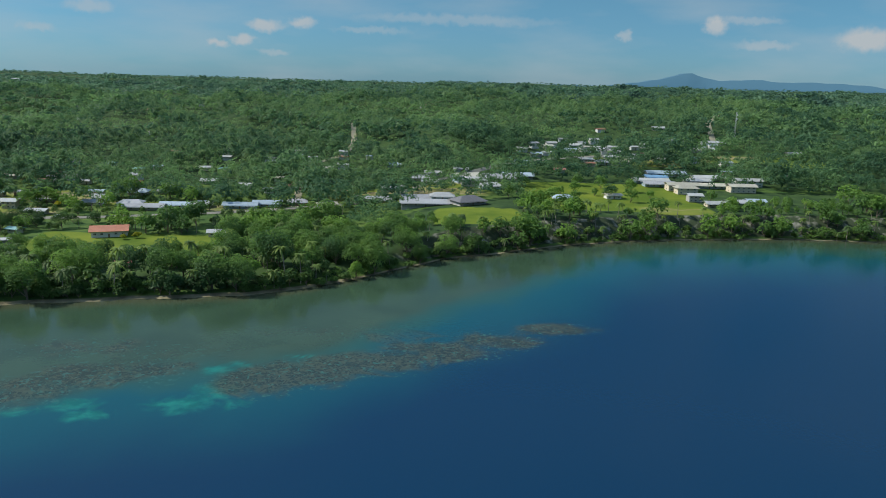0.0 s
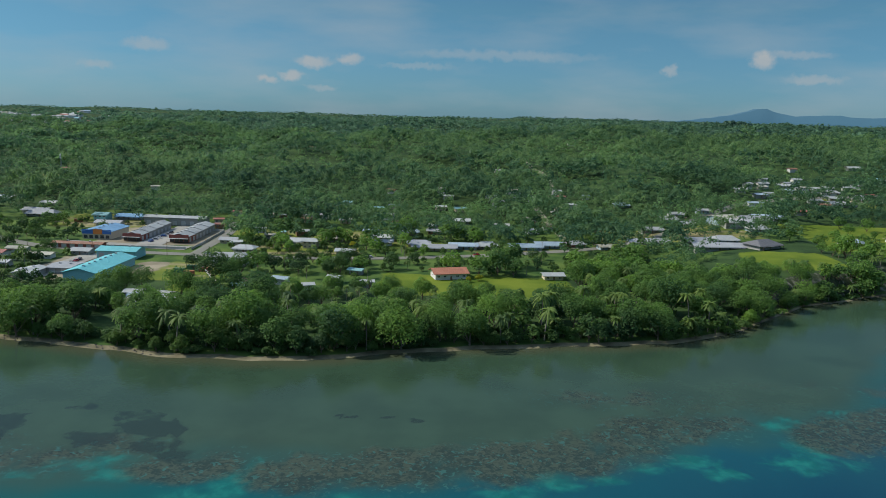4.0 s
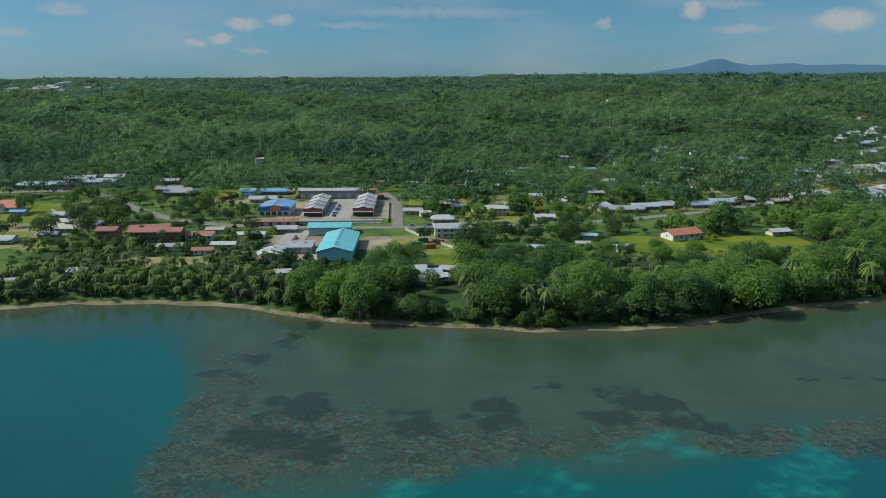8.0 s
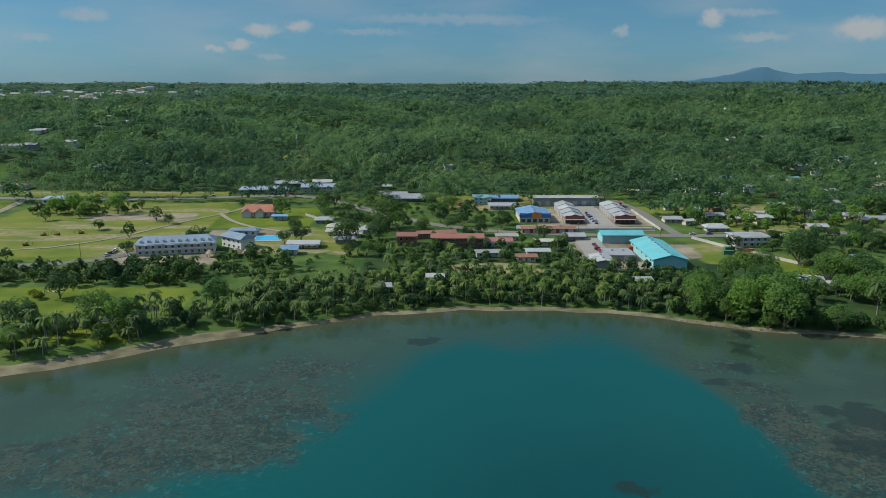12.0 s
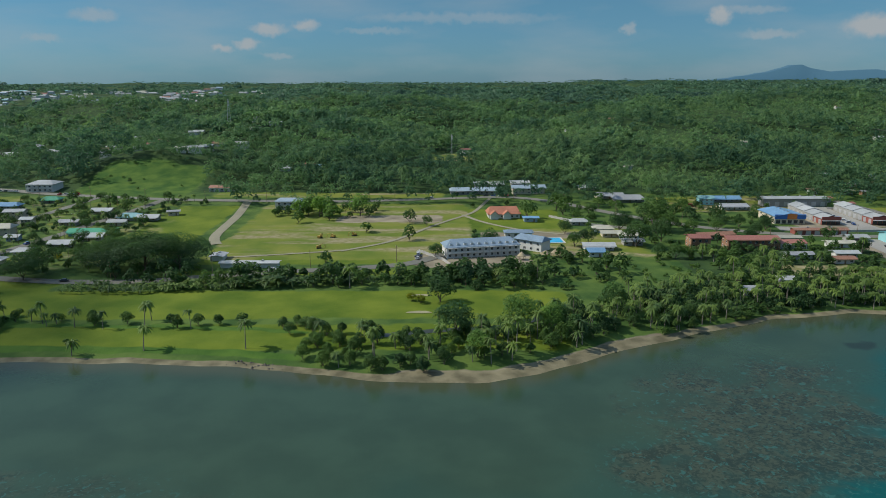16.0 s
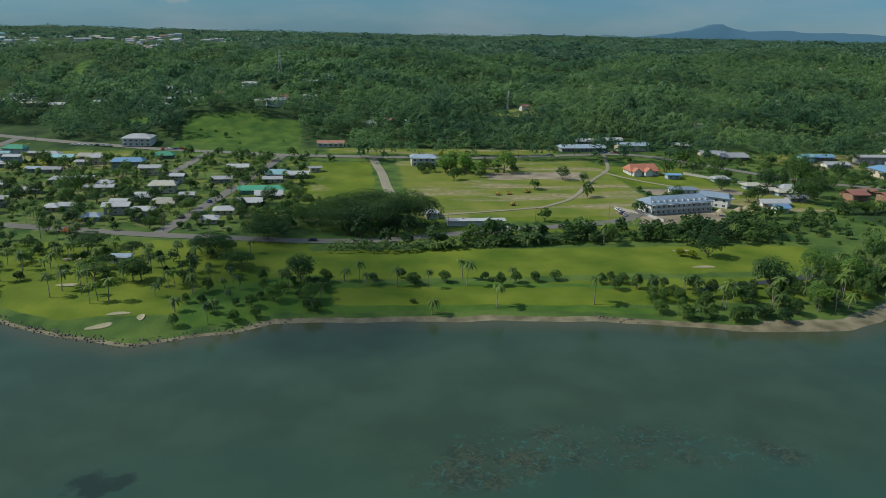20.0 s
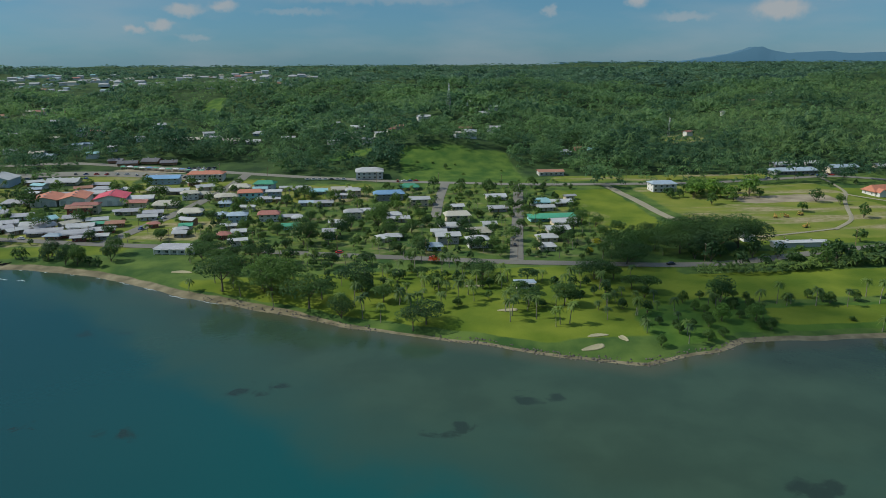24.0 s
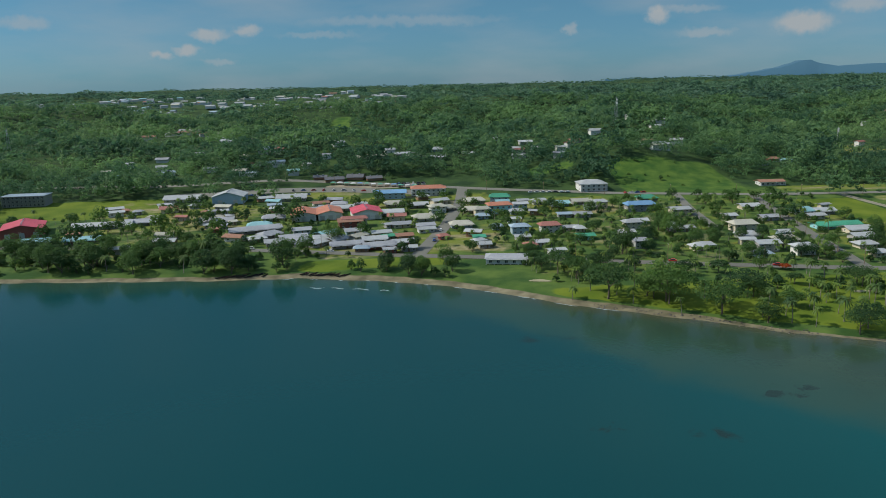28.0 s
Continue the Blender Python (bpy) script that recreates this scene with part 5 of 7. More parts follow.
slab_block("orange_roofed_block", -1171, 643, 29, 14, 2, ROOF["orange"], M_WHITE, "two-storey white block with an orange roof", 0, 0.6, 4)
slab_block("shop_house", -1229, 528, 17, 9, 2, ROOF["red"], M_CREAM, "two-storey cream shop house with red roof", 6, 0.3, 4)
slab_block("shop_house", -1122, 560, 17, 12, 2, ROOF["orange"], M_TEALWALL, "two-storey green shop house with orange roof", 6, 0.3, 4, False)
slab_block("brown_block", -878, 624, 21, 10, 1, ROOF["rust"], M_WHITE, "low white block with a brown-orange roof", 0, 0.0, 4)
slab_block("office_block", -1510, 655, 34, 15, 3, ROOF["bluegrey"], M_GREYWALL, "three-storey grey office block", 2, 0.3, 3.4, True, "building", 0.1)
slab_block("club_house", -1139, 412, 22, 11, 1, ROOF["grey"], M_WHITE, "low club house with a broad grey roof", -10, 0.6, 4)
slab_block("field_house", -807, 552, 18, 12, 2, ROOF["bluegrey"], M_WHITE, "two-storey house with a blue-grey roof", 0, 0.4, 4)
slab_block("roadside_villa", -332, 430, 20, 13, 2, ROOF["white"], M_WHITE, "two-storey white villa with a flat pale roof", 3, 0.2, 4, True, "house", 0.12)
slab_block("golf_pavilion", -962, 325, 8, 4, 1, ROOF["bluegrey"], M_WHITE, "low white pavilion on the golf course", 0, 0.3, 3, True, "pavilion")

# red-roofed villa with two gabled wings, and the red-roofed house by the shore wood
villa = slab_block("red_roofed_villa", -647, 520, 22, 14, 1, ROOF["orange"], M_WHITE, "white villa with red-orange roof and gabled wings", 4, 0.3, 3.3, False, "house", 0.62)
for sx_ in (-7.6, 1.5):
    wing = link("gabled_wing", gable_mesh("gabled_wing", 5.5, 4.5, 3.4, 2.4, M_WHITE, "y"), villa)
    wing.location = (sx_, -8.6, 0)
    wr = link("wing_roof", roof_mesh("wing_roof", 5.5, 5, 2.7, ROOF["orange"], 0, 0.5, 0.2, "y"), villa)
    wr.location = (sx_, -8.6, 3.4)
house(-196, 418, 19, 12, 18, 3.6, "orange", "white", 0.36, 0.0, 0.0, "x", 5, "white house with a bright red roof on a lawn")
house(-629, 505, 9, 6, 0, 3, "blue", "blue", 0.2, 0.0, 0.0, "x", 2, "small pale blue shed near the villa")
house(-603, 407, 8, 6, 0, 3, "blue", "white", 0.5, 0.0, 0.0, "x", 2, "small hut covered by a bright blue tarpaulin")
for x, y, w, t in ((-346, 338, 9, 10), (-336, 343, 8, -15), (-341, 330, 6, 20), (-330, 333, 7, 5), (-352, 345, 7, 0)):
    house(x, y, w, 6, t, 2.8, "white" if w < 9 else "bluegrey", "grey", 0.22, 0.0, 1.0, "x", 2, "small shore house on posts under the trees", group="shore houses")
for x, y, w, t, rf in ((-418, 345, 6, 5, "white"), (-520, 352, 7, 0, "white"), (-545, 335, 6, 10, "grey"), (-490, 402, 14, 5, "grey"), (-462, 405, 12, 0, "white"), (-470, 392, 10, 0, "rust"), (-452, 430, 15, 0, "cream"), (-476, 445, 12, 0, "cream")):
    house(x, y, w, 6, t, 2.8, rf, "white", 0.3, 0.0, 0.0, "x", 3, "small low house among palms near the bay", group="houses near the bay")

# gardens kept open before the houses on the hillside
for x, y, w, *_ in TOWN_H:
    BUILT.append((x, y - 14, 0.5 * w + 9))

# swimming pool beside the hotel
pool = stand("swimming_pool", -624, 446, 3, "blue swimming pool beside the hotel", "pool", 10)
link("rim", boxes("rim", [(-9, 9, -8, -7, 0, 0.35), (-9, 9, 7, 8, 0, 0.35), (-9, -8, -7, 7, 0, 0.35), (8, 9, -7, 7, 0, 0.35)], M_CONCRETE), pool)
link("water", boxes("water", [(-8, 8, -7, 7, 0, 0.25)], material("pool_water", (0.05, 0.38, 0.62), 0.1, 0, 0.08, 0.3, 2, spec=0.5)), pool)

# scattered village houses in the hills and along the inland road
vg = np.random.default_rng(77)
LOOKS = ["white", "white", "grey", "white", "cream", "teal", "rust", "bluegrey", "red"]


def hamlet(n, x0, x1, y0, y1, size, group, grow=0.0):
    made = 0
    for _ in range(n * 6):
        x, y = vg.uniform(x0, x1), vg.uniform(y0, y1)
        if made >= n or road_gap(np.array([x]), np.array([y]))[0] < 6 or any((x - b[0]) ** 2 + (y - b[1]) ** 2 < (b[2] + size * 0.7) ** 2 for b in BUILT):
            continue
        made += 1
        w = size * vg.uniform(0.75, 1.25)
        house(x, y, w, w * vg.uniform(0.5, 0.7), vg.uniform(-25, 25), vg.uniform(2.8, 3.6), LOOKS[int(vg.integers(len(LOOKS)))], ["white", "cream", "grey", "brown"][int(vg.integers(4))], 0.34, 0.0, 0.0, "x", 1 if grow > 3 else 2, group=group)
        if grow:
            BUILT.append((x, y - grow, grow + 4))


hamlet(18, -345, -70, 530, 680, 8, "roadside village houses", 1)
hamlet(8, -420, -330, 455, 640, 8.0, "roadside village houses", 1)
hamlet(14, 60, 330, 640, 800, 10, "hill village houses", 8)
hamlet(5, -1130, -880, 400, 560, 8, "town houses")
hamlet(20, -1440, -1130, 460, 660, 10.5, "town houses")
hamlet(8, -330, -150, 330, 420, 7, "shore wood houses", 2)


def far_village(name, spots, label, clear=0.8):
    """Houses too far to tell apart singly, as one mesh of walls and pitched roofs."""
    keys = ["white", "grey", "cream", "bluegrey", "rust", "teal", "red"]
    mats = [M_WHITE] + [ROOF[k] for k in keys]
    pick = vg.choice(len(keys), len(spots), p=[0.38, 0.2, 0.16, 0.1, 0.06, 0.05, 0.05])
    V, F, S = [], [], []
    for (x, y, w), kind in zip(spots, pick):
        a, b, h, e = w / 2, w * vg.uniform(0.26, 0.36), vg.uniform(2.9, 5.6), 0.9
        r, k, t = b * 0.36, len(V), radians(vg.uniform(-25, 25))
        pts = [(-a, -b, -2), (a, -b, -2), (a, b, -2), (-a, b, -2), (-a, -b, h), (a, -b, h), (a, b, h), (-a, b, h), (-a, 0, h + r), (a, 0, h + r), (-a, b / 2, h + r / 2), (a, b / 2, h + r / 2)]
        q = len(pts)
        lo, hi = h - 0.25 * e, h + r + 0.1
        pts += [(-a - e, -b - e, lo), (a + e, -b - e, lo), (a + e, 0, hi), (-a - e, 0, hi), (a + e, b + e, lo), (-a - e, b + e, lo)]
        pts += [(px, py, pz + 0.28) for px, py, pz in pts[q:q + 6]]
        z = float(height(x, y))
        V += [(x + px * math.cos(t) - py * math.sin(t), y + px * math.sin(t) + py * math.cos(t), z + pz) for px, py, pz in pts]
        walls = [(0, 1, 5, 4), (1, 2, 6, 5), (2, 3, 7, 6), (3, 0, 4, 7), (4, 8, 10, 7), (5, 6, 11, 9)]
        tops = [(18, 19, 20, 21), (21, 20, 22, 23), (15, 14, 13, 12), (17, 16, 14, 15), (12, 13, 19, 18), (16, 17, 23, 22), (13, 14, 20, 19), (14, 16, 22, 20), (17, 15, 21, 23), (15, 12, 18, 21)]
        F += [tuple(i + k for i in f) for f in walls + tops]
        S += [0] * len(walls) + [1 + int(kind)] * len(tops)
        BUILT.append((x, y - w * clear, w * (0.5 + clear)))
    return tagged(new(name, make_mesh(name, V, F, mats, False, (), S)), label, "village", kind="stuff")


def spread(n, x0, x1, y0, y1, size):
    return [(vg.uniform(x0, x1), vg.uniform(y0, y1), size * vg.uniform(0.75, 1.3)) for _ in range(n)]


far_village("hill_village", spread(200, -2150, -1150, 1600, 2250, 17) + spread(30, -1420, -1240, 1650, 1800, 17), "far hillside village of pale metal-roofed houses")
far_village("forest_hamlets", spread(22, -1500, -1180, 720, 860, 11) + spread(16, -1080, -860, 700, 900, 11) + spread(16, -700, 300, 700, 1300, 9) + spread(18, -340, -60, 590, 760, 8) + spread(20, 110, 300, 690, 860, 10) + spread(14, -1560, -1380, 1080, 1220, 14), "scattered pale-roofed houses among the forest", 0.35)

# ---- works yard, field machines, hotel huts ----
M_GREENBOX = material("green_container_paint", (0.06, 0.17, 0.10), 0.6, 0, 0.25, 0.3, 2)
M_RUSTBOX = material("rusty_container_paint", (0.24, 0.085, 0.045), 0.7, 0, 0.3, 0.3, 2)
M_YELLOW_PAINT = material("yellow_machine_paint", (0.33, 0.22, 0.05), 0.5, 0, 0.2, 0.3, 2)
M_DARK_STEEL = material("dark_steel", (0.05, 0.048, 0.045), 0.7, 0.3)
M_THATCH = material("palm_thatch", (0.30, 0.25, 0.16), 0.95, 0, 0.25, 0.4, 3, 0.05)


def container(x, y, turn, mat, words):
    root = stand("shipping_container", x, y, turn, words, "container", 4, "containers in the works yard")
    link("body", boxes("body", [(-3, 3, -1.2, 1.2, 0.1, 2.6)], mat), root)
    for i, j in ((-3, -1.2), (-3, 1.2), (2.9, -1.2), (2.9, 1.2)):
        link("corner_post", boxes("corner_post", [(i - 0.03, i + 0.12, j - 0.06, j + 0.06, 0, 2.68)], M_DARK_STEEL), root)
    for s in (-0.6, 0.6):
        link("door", boxes("door", [(3.0, 3.06, s - 0.56, s + 0.56, 0.2, 2.5)], mat), root)
    return root


for x, y, t, m_ in ((-349, 413, 5, M_GREENBOX), (-340, 409, -10, M_RUSTBOX), (-353, 404, 0, M_GREENBOX), (-345, 398, 15, M_RUSTBOX), (-398, 398, 90, M_GREENBOX), (-406, 416, 90, M_RUSTBOX), (-420, 560, 0, M_GREENBOX), (-500, 560, 20, M_RUSTBOX)):
    container(x, y, t, m_, "green steel container in the works yard" if m_ is M_GREENBOX else "rust-red steel container in the works yard")


def digger(x, y, turn):
    root = stand("excavator", x, y, turn, "yellow excavator standing on the dry field", "excavator", 4, "machines on the field")
    root.scale = (0.7, 0.7, 0.7)
    for s in (-1.2, 1.2):
        link("track", boxes("track", [(-2.1, 2.1, s - 0.35, s + 0.35, 0, 0.9), (-1.7, 1.7, s - 0.36, s + 0.36, 0.12, 0.78)], M_DARK_STEEL), root)
    link("body", boxes("body", [(-2.2, 1.4, -1.4, 1.4, 1.0, 2.1), (-2.2, -0.6, -1.3, 1.3, 2.1, 2.5)], M_YELLOW_PAINT), root)
    cab = link("cabin", boxes("cabin", [(0.2, 1.4, -1.3, -0.2, 2.1, 3.4)], M_YELLOW_PAINT), root)
    link("windscreen", boxes("windscreen", [(1.4, 1.44, -1.2, -0.3, 2.3, 3.3)], M_GLASS), cab)
    v, f = tube([(1.2, 0.4, 1.8), (3.2, 0.4, 4.2), (5.2, 0.4, 3.4)], [0.3, 0.3, 0.2], 5)
    link("boom", make_mesh("boom", v, f, M_YELLOW_PAINT), root)
    v, f = tube([(5.2, 0.4, 3.5), (5.6, 0.4, 1.9), (5.2, 0.4, 0.6)], [0.22, 0.2, 0.45], 5)
    link("bucket_arm", make_mesh("bucket_arm", v, f, M_YELLOW_PAINT), root)


for x, y, t in ((-764, 426, 20), (-760, 455, 160), (-768, 454, 70), (-747, 460, 200)):
    digger(x, y, t)


def thatched_hut(x, y, r):
    root = stand("thatched_hut", x, y, 0, "open round hut with a pale thatched roof", "hut", r + 1, "huts in the hotel garden")
    v, f = tube([(0, 0, 2.2), (0, 0, 2.4), (0, 0, 4.6)], [r * 1.25, r * 1.28, 0.12], 14)
    link("roof", make_mesh("roof", v, f, M_THATCH), root)
    for i in range(6):
        a = i * math.pi / 3
        v, f = tube([(r * math.cos(a), r * math.sin(a), -0.3), (r * math.cos(a), r * math.sin(a), 2.5)], [0.1, 0.1], 5)
        link("post", make_mesh("post", v, f, M_TIMBER), root)


for x, y, r in ((-632, 402, 2.6), (-626, 405, 2.2), (-618, 400, 2.4), (-646, 398, 2.0)):
    thatched_hut(x, y, r)


def boundary_wall(points):
    """A low concrete wall in panels between posts."""
    root = stand("boundary_wall", points[0][0], points[0][1], 0, "low grey concrete wall round a works yard", "wall", 1, "yard walls")
    x0, y0 = points[0]
    z0 = float(height(x0, y0))
    for (ax, ay), (bx, by) in zip(points, points[1:]):
        n = max(1, int(math.hypot(bx - ax, by - ay) / 6))
        for i in range(n):
            u = (i + 0.5) / n
            x, y = ax + (bx - ax) * u, ay + (by - ay) * u
            ln = math.hypot(bx - ax, by - ay) / n
            p = link("panel", boxes("panel", [(-ln / 2, ln / 2 - 0.3, -0.1, 0.1, -0.4, 1.7), (ln / 2 - 0.3, ln / 2, -0.18, 0.18, -0.4, 1.95)], M_CONCRETE), root)
            p.matrix_basis = pose(x - x0, y - y0, float(height(x, y)) - z0, 0, 0, math.degrees(math.atan2(by - ay, bx - ax)))


boundary_wall([(-360, 446), (-349, 424), (-322, 380)])
boundary_wall([(-372, 470), (-374, 540), (-400, 548)])
boundary_wall([(-452, 470), (-376, 470)])
boundary_wall([(-614, 520), (-590, 492), (-566, 480)])
boundary_wall([(-704, 416), (-690, 396), (-686, 384)])

# ---- market stalls ----
STALL = {"green": material("green_canvas", (0.10, 0.30, 0.20), 0.9), "white": material("white_canvas", (0.55, 0.56, 0.54), 0.9), "blue": material("blue_canvas", (0.12, 0.24, 0.42), 0.9)}


def market_stall(x, y, turn, tint):
    root = stand("market_stall", x, y, turn, f"market stall under a {tint} canvas canopy", "stall", 3, "stalls beside the market")
    rf = link("canopy", roof_mesh("canopy", 4.6, 3.2, 0.7, STALL[tint], 0.8, 0.2, 0.06), root)
    rf.location.z = 2.4
    link("counter", boxes("counter", [(-2.0, 2.0, -1.2, -0.5, 0.0, 0.9)], M_TIMBER), root)
    for i in (-2.1, 2.1):
        for j in (-1.4, 1.4):
            link("pole", boxes("pole", [(i - 0.05, i + 0.05, j - 0.05, j + 0.05, 0, 2.4)], M_STEEL), root)


for i in range(16):
    market_stall(-1256 + 6.2 * i, float(np.interp(-1256 + 6.2 * i, [-1306, -1200, -1101], [722, 690, 645])) - 10 + math.sin(i * 1.7), 6 * math.sin(i * 2.3), ("green", "white", "green", "white", "blue")[i % 5])

# ---- surf over the shoal ----
M_FOAM = material("white_foam", (0.36, 0.41, 0.42), 0.9, 0, 0.3, 0.6, 3)
fv, ff = [], []
for cx, cy, ln in ((-1242, 385, 8), (-1231, 382.5, 7), (-1219, 379, 9), (-1207, 375, 5)):
    k = len(fv)
    for i in range(13):
        u = i / 12
        wd = 0.5 * math.sin(math.pi * u) + 0.1 + 0.25 * math.sin(17 * u + cx)
        yy = cy + 0.9 * math.sin(5 * u + cx) + 0.4 * (u - 0.5) * ln * -0.5
        fv += [(cx + (u - 0.5) * ln, yy - wd * 0.5, 0.05), (cx + (u - 0.5) * ln, yy + wd * 0.5, 0.09)]
    ff += [(k + 2 * i, k + 2 * i + 2, k + 2 * i + 3, k + 2 * i + 1) for i in range(12)]
for x0 in np.arange(-1262, -1100, 15.0):
    k, ln = len(fv), 7.0 + 5.0 * math.sin(x0 * 1.7)
    for i in range(9):
        u = i / 8
        px = x0 + u * ln
        py, wd = float(coast(px)) - 0.9 + 0.35 * math.sin(9 * u + x0), 0.04 + 0.15 * math.sin(math.pi * u)
        fv += [(px, py - wd, 0.05), (px, py + wd, 0.10)]
    ff += [(k + 2 * i, k + 2 * i + 2, k + 2 * i + 3, k + 2 * i + 1) for i in range(8)]
tagged(new("surf", make_mesh("surf", fv, ff, M_FOAM)), "white surf breaking over a shoal near the beach", "surf", kind="stuff")

# ---- masts ----
def lattice_mast(x, y, tall, base, label):
    root = stand("radio_mast", x, y, 20, label, "mast", 6)
    rows = []
    for i in (-1, 1):
        for j in (-1, 1):
            v, f = tube([(i * base, j * base, 0), (i * 0.3, j * 0.3, tall)], [0.16, 0.09], 5)
            link("leg", make_mesh("leg", v, f, M_STEEL), root)
    for k in range(1, 10):
        u = k / 10
        b = base + (0.3 - base) * u
        link("brace", boxes("brace", [(-b, b, -b - 0.06, -b + 0.06, tall * u - 0.06, tall * u + 0.06), (-b, b, b - 0.06, b + 0.06, tall * u - 0.06, tall * u + 0.06), (-b - 0.06, -b + 0.06, -b, b, tall * u - 0.06, tall * u + 0.06), (b - 0.06, b + 0.06, -b, b, tall * u - 0.06, tall * u + 0.06)], M_STEEL), root)
    for z in (0.78, 0.9):
        link("dish", boxes("dish", [(-0.9, 0.9, -1.4, -1.0, tall * z - 0.9, tall * z + 0.9)], M_WHITE), root)
    return root


lattice_mast(-940, 868, 32, 2.2, "steel lattice radio mast on the hill")
lattice_mast(-681, 850, 22, 0.7, "slim steel mast above the trees")
lattice_mast(336, 845, 34, 0.8, "slim steel mast above the trees")
lattice_mast(-1690, 1000, 30, 2.0, "steel lattice radio mast on the hill")


# ---- cars ----
def car(mat):
    root = new("car")
    me = boxes("body", [(-2.1, 2.1, -0.85, 0.85, 0.35, 0.95)], mat)
    body = link("body", me, root)
    v = [(-1.3, -0.78, 0.95), (1.5, -0.78, 0.95), (1.5, 0.78, 0.95), (-1.3, 0.78, 0.95), (-0.7, -0.65, 1.5), (1.2, -0.65, 1.5), (1.2, 0.65, 1.5), (-0.7, 0.65, 1.5)]
    f = [(0, 1, 5, 4), (1, 2, 6, 5), (2, 3, 7, 6), (3, 0, 4, 7), (4, 5, 6, 7)]
    link("cabin", make_mesh("cabin", v, [q for q in f], M_GLASS), root)
    link("roof", boxes("roof", [(-0.72, 1.22, -0.66, 0.66, 1.5, 1.56)], mat), root)
    for i in (-1.3, 1.3):
        for j in (-0.86, 0.86):
            a = [(i + 0.33 * math.cos(k * math.pi / 5), j + s, 0.33 + 0.33 * math.sin(k * math.pi / 5)) for s in (-0.1, 0.1) for k in range(10)]
            link("wheel", make_mesh("wheel", a, [(k, (k + 1) % 10, 10 + (k + 1) % 10, 10 + k) for k in range(10)], M_DARK), root)
    return root


M_DARK = material("black_rubber", (0.02, 0.02, 0.02), 0.9)
PAINT = [("white", (0.75, 0.75, 0.74)), ("silver", (0.45, 0.46, 0.47)), ("red", (0.45, 0.03, 0.03)), ("dark", (0.05, 0.05, 0.06)), ("blue", (0.06, 0.12, 0.32))]
CARS = [tagged(car(material(n_ + "_car_paint", c, 0.3, 0.1, 0.05)), f"{n_} car standing on the open road", "car", "cars on the roads") for n_, c in PAINT]
first_car = set()


def park(i, x, y, turn):
    m = pose(x, y, float(height(x, y)) + 0.36, 0, 0, turn)
    if i not in first_car:
        first_car.add(i)
        CARS[i].matrix_basis = m
    else:
        copy_thing(CARS[i], m)


cg = np.random.default_rng(5)
for x, y, t in ((-952, 400, 80), (-944, 436, 78), (-1170, 500, 80), (-1176, 470, 78), (-1050, 396, -18), (-1000, 379, -15), (-880, 354, 0), (-356, 456, 0), (-345, 457, 0), (-300, 452, 0), (-250, 464, 12), (-700, 588, 0), (-640, 600, 0), (-180, 486, 22), (-60, 552, 38), (-1290, 466, -14), (-1240, 452, -14), (-780, 374, 6)):
    park(int(cg.integers(5)), x, y, t)
for x, y in [(-1330 + 5.5 * i, 660 - 0.3 * i) for i in range(11)] + [(-1196 + 4.5 * (i % 6), 682 + 6 * (i // 6)) for i in range(12)] + [(-1085 + 5 * i, 627 - i) for i in range(7)] + [(-425, 426 - 5 * i) for i in range(5)] + [(-410, 492 + 7 * i) for i in range(6)] + [(-704, 398 + 4 * i) for i in range(4)] + [(-1290 + 9 * i, float(np.interp(-1290 + 9 * i, [-1300, -1250, -1205, -1162], [680, 676, 662, 646])) - 4) for i in range(14)] + [(-1010 + 5 * i, 606) for i in range(4)] + [(-655 + 6 * i, 598) for i in range(5)]:
    park(int(cg.integers(5)), x, y, float(cg.uniform(-15, 15)) + (90 if cg.uniform() < 0.5 else 0))


# ---- canoes on the beach ----
def canoe(mat):
    root = new("canoe")
    v, f = [], []
    for i in range(7):
        u = i / 6 * 2 - 1
        w = 0.42 * (1 - u * u) ** 0.6 + 0.02
        v += [(u * 3.2, -w, 0.55 + 0.2 * u * u), (u * 3.2, -w * 0.6, 0.05 + 0.3 * u ** 4), (u * 3.2, w * 0.6, 0.05 + 0.3 * u ** 4), (u * 3.2, w, 0.55 + 0.2 * u * u)]
    for i in range(6):
        k = 4 * i
        f += [(k, k + 4, k + 5, k + 1), (k + 1, k + 5, k + 6, k + 2), (k + 2, k + 6, k + 7, k + 3)]
    link("hull", make_mesh("hull", v, f, mat), root)
    for u in (-1.4, 0, 1.4):
        link("thwart", boxes("thwart", [(u - 0.12, u + 0.12, -0.36, 0.36, 0.45, 0.5)], M_TIMBER), root)
    return root


boat = tagged(canoe(M_DARK), "dark wooden canoe drawn up on the beach", "canoe", "canoes on the beach")
first = True
for k in range(26):
    x = -1296 + k * 1.9 + (20 if k > 12 else 0) + float(cg.uniform(-0.5, 0.5))
    y = float(coast(x)) + 5 + float(cg.uniform(-1, 2))
    m = pose(x, y, float(height(x, y)), 0, 0, 55 + float(cg.uniform(-20, 20)))
    if first:
        boat.matrix_basis, first = m, False
    else:
        copy_thing(boat, m)

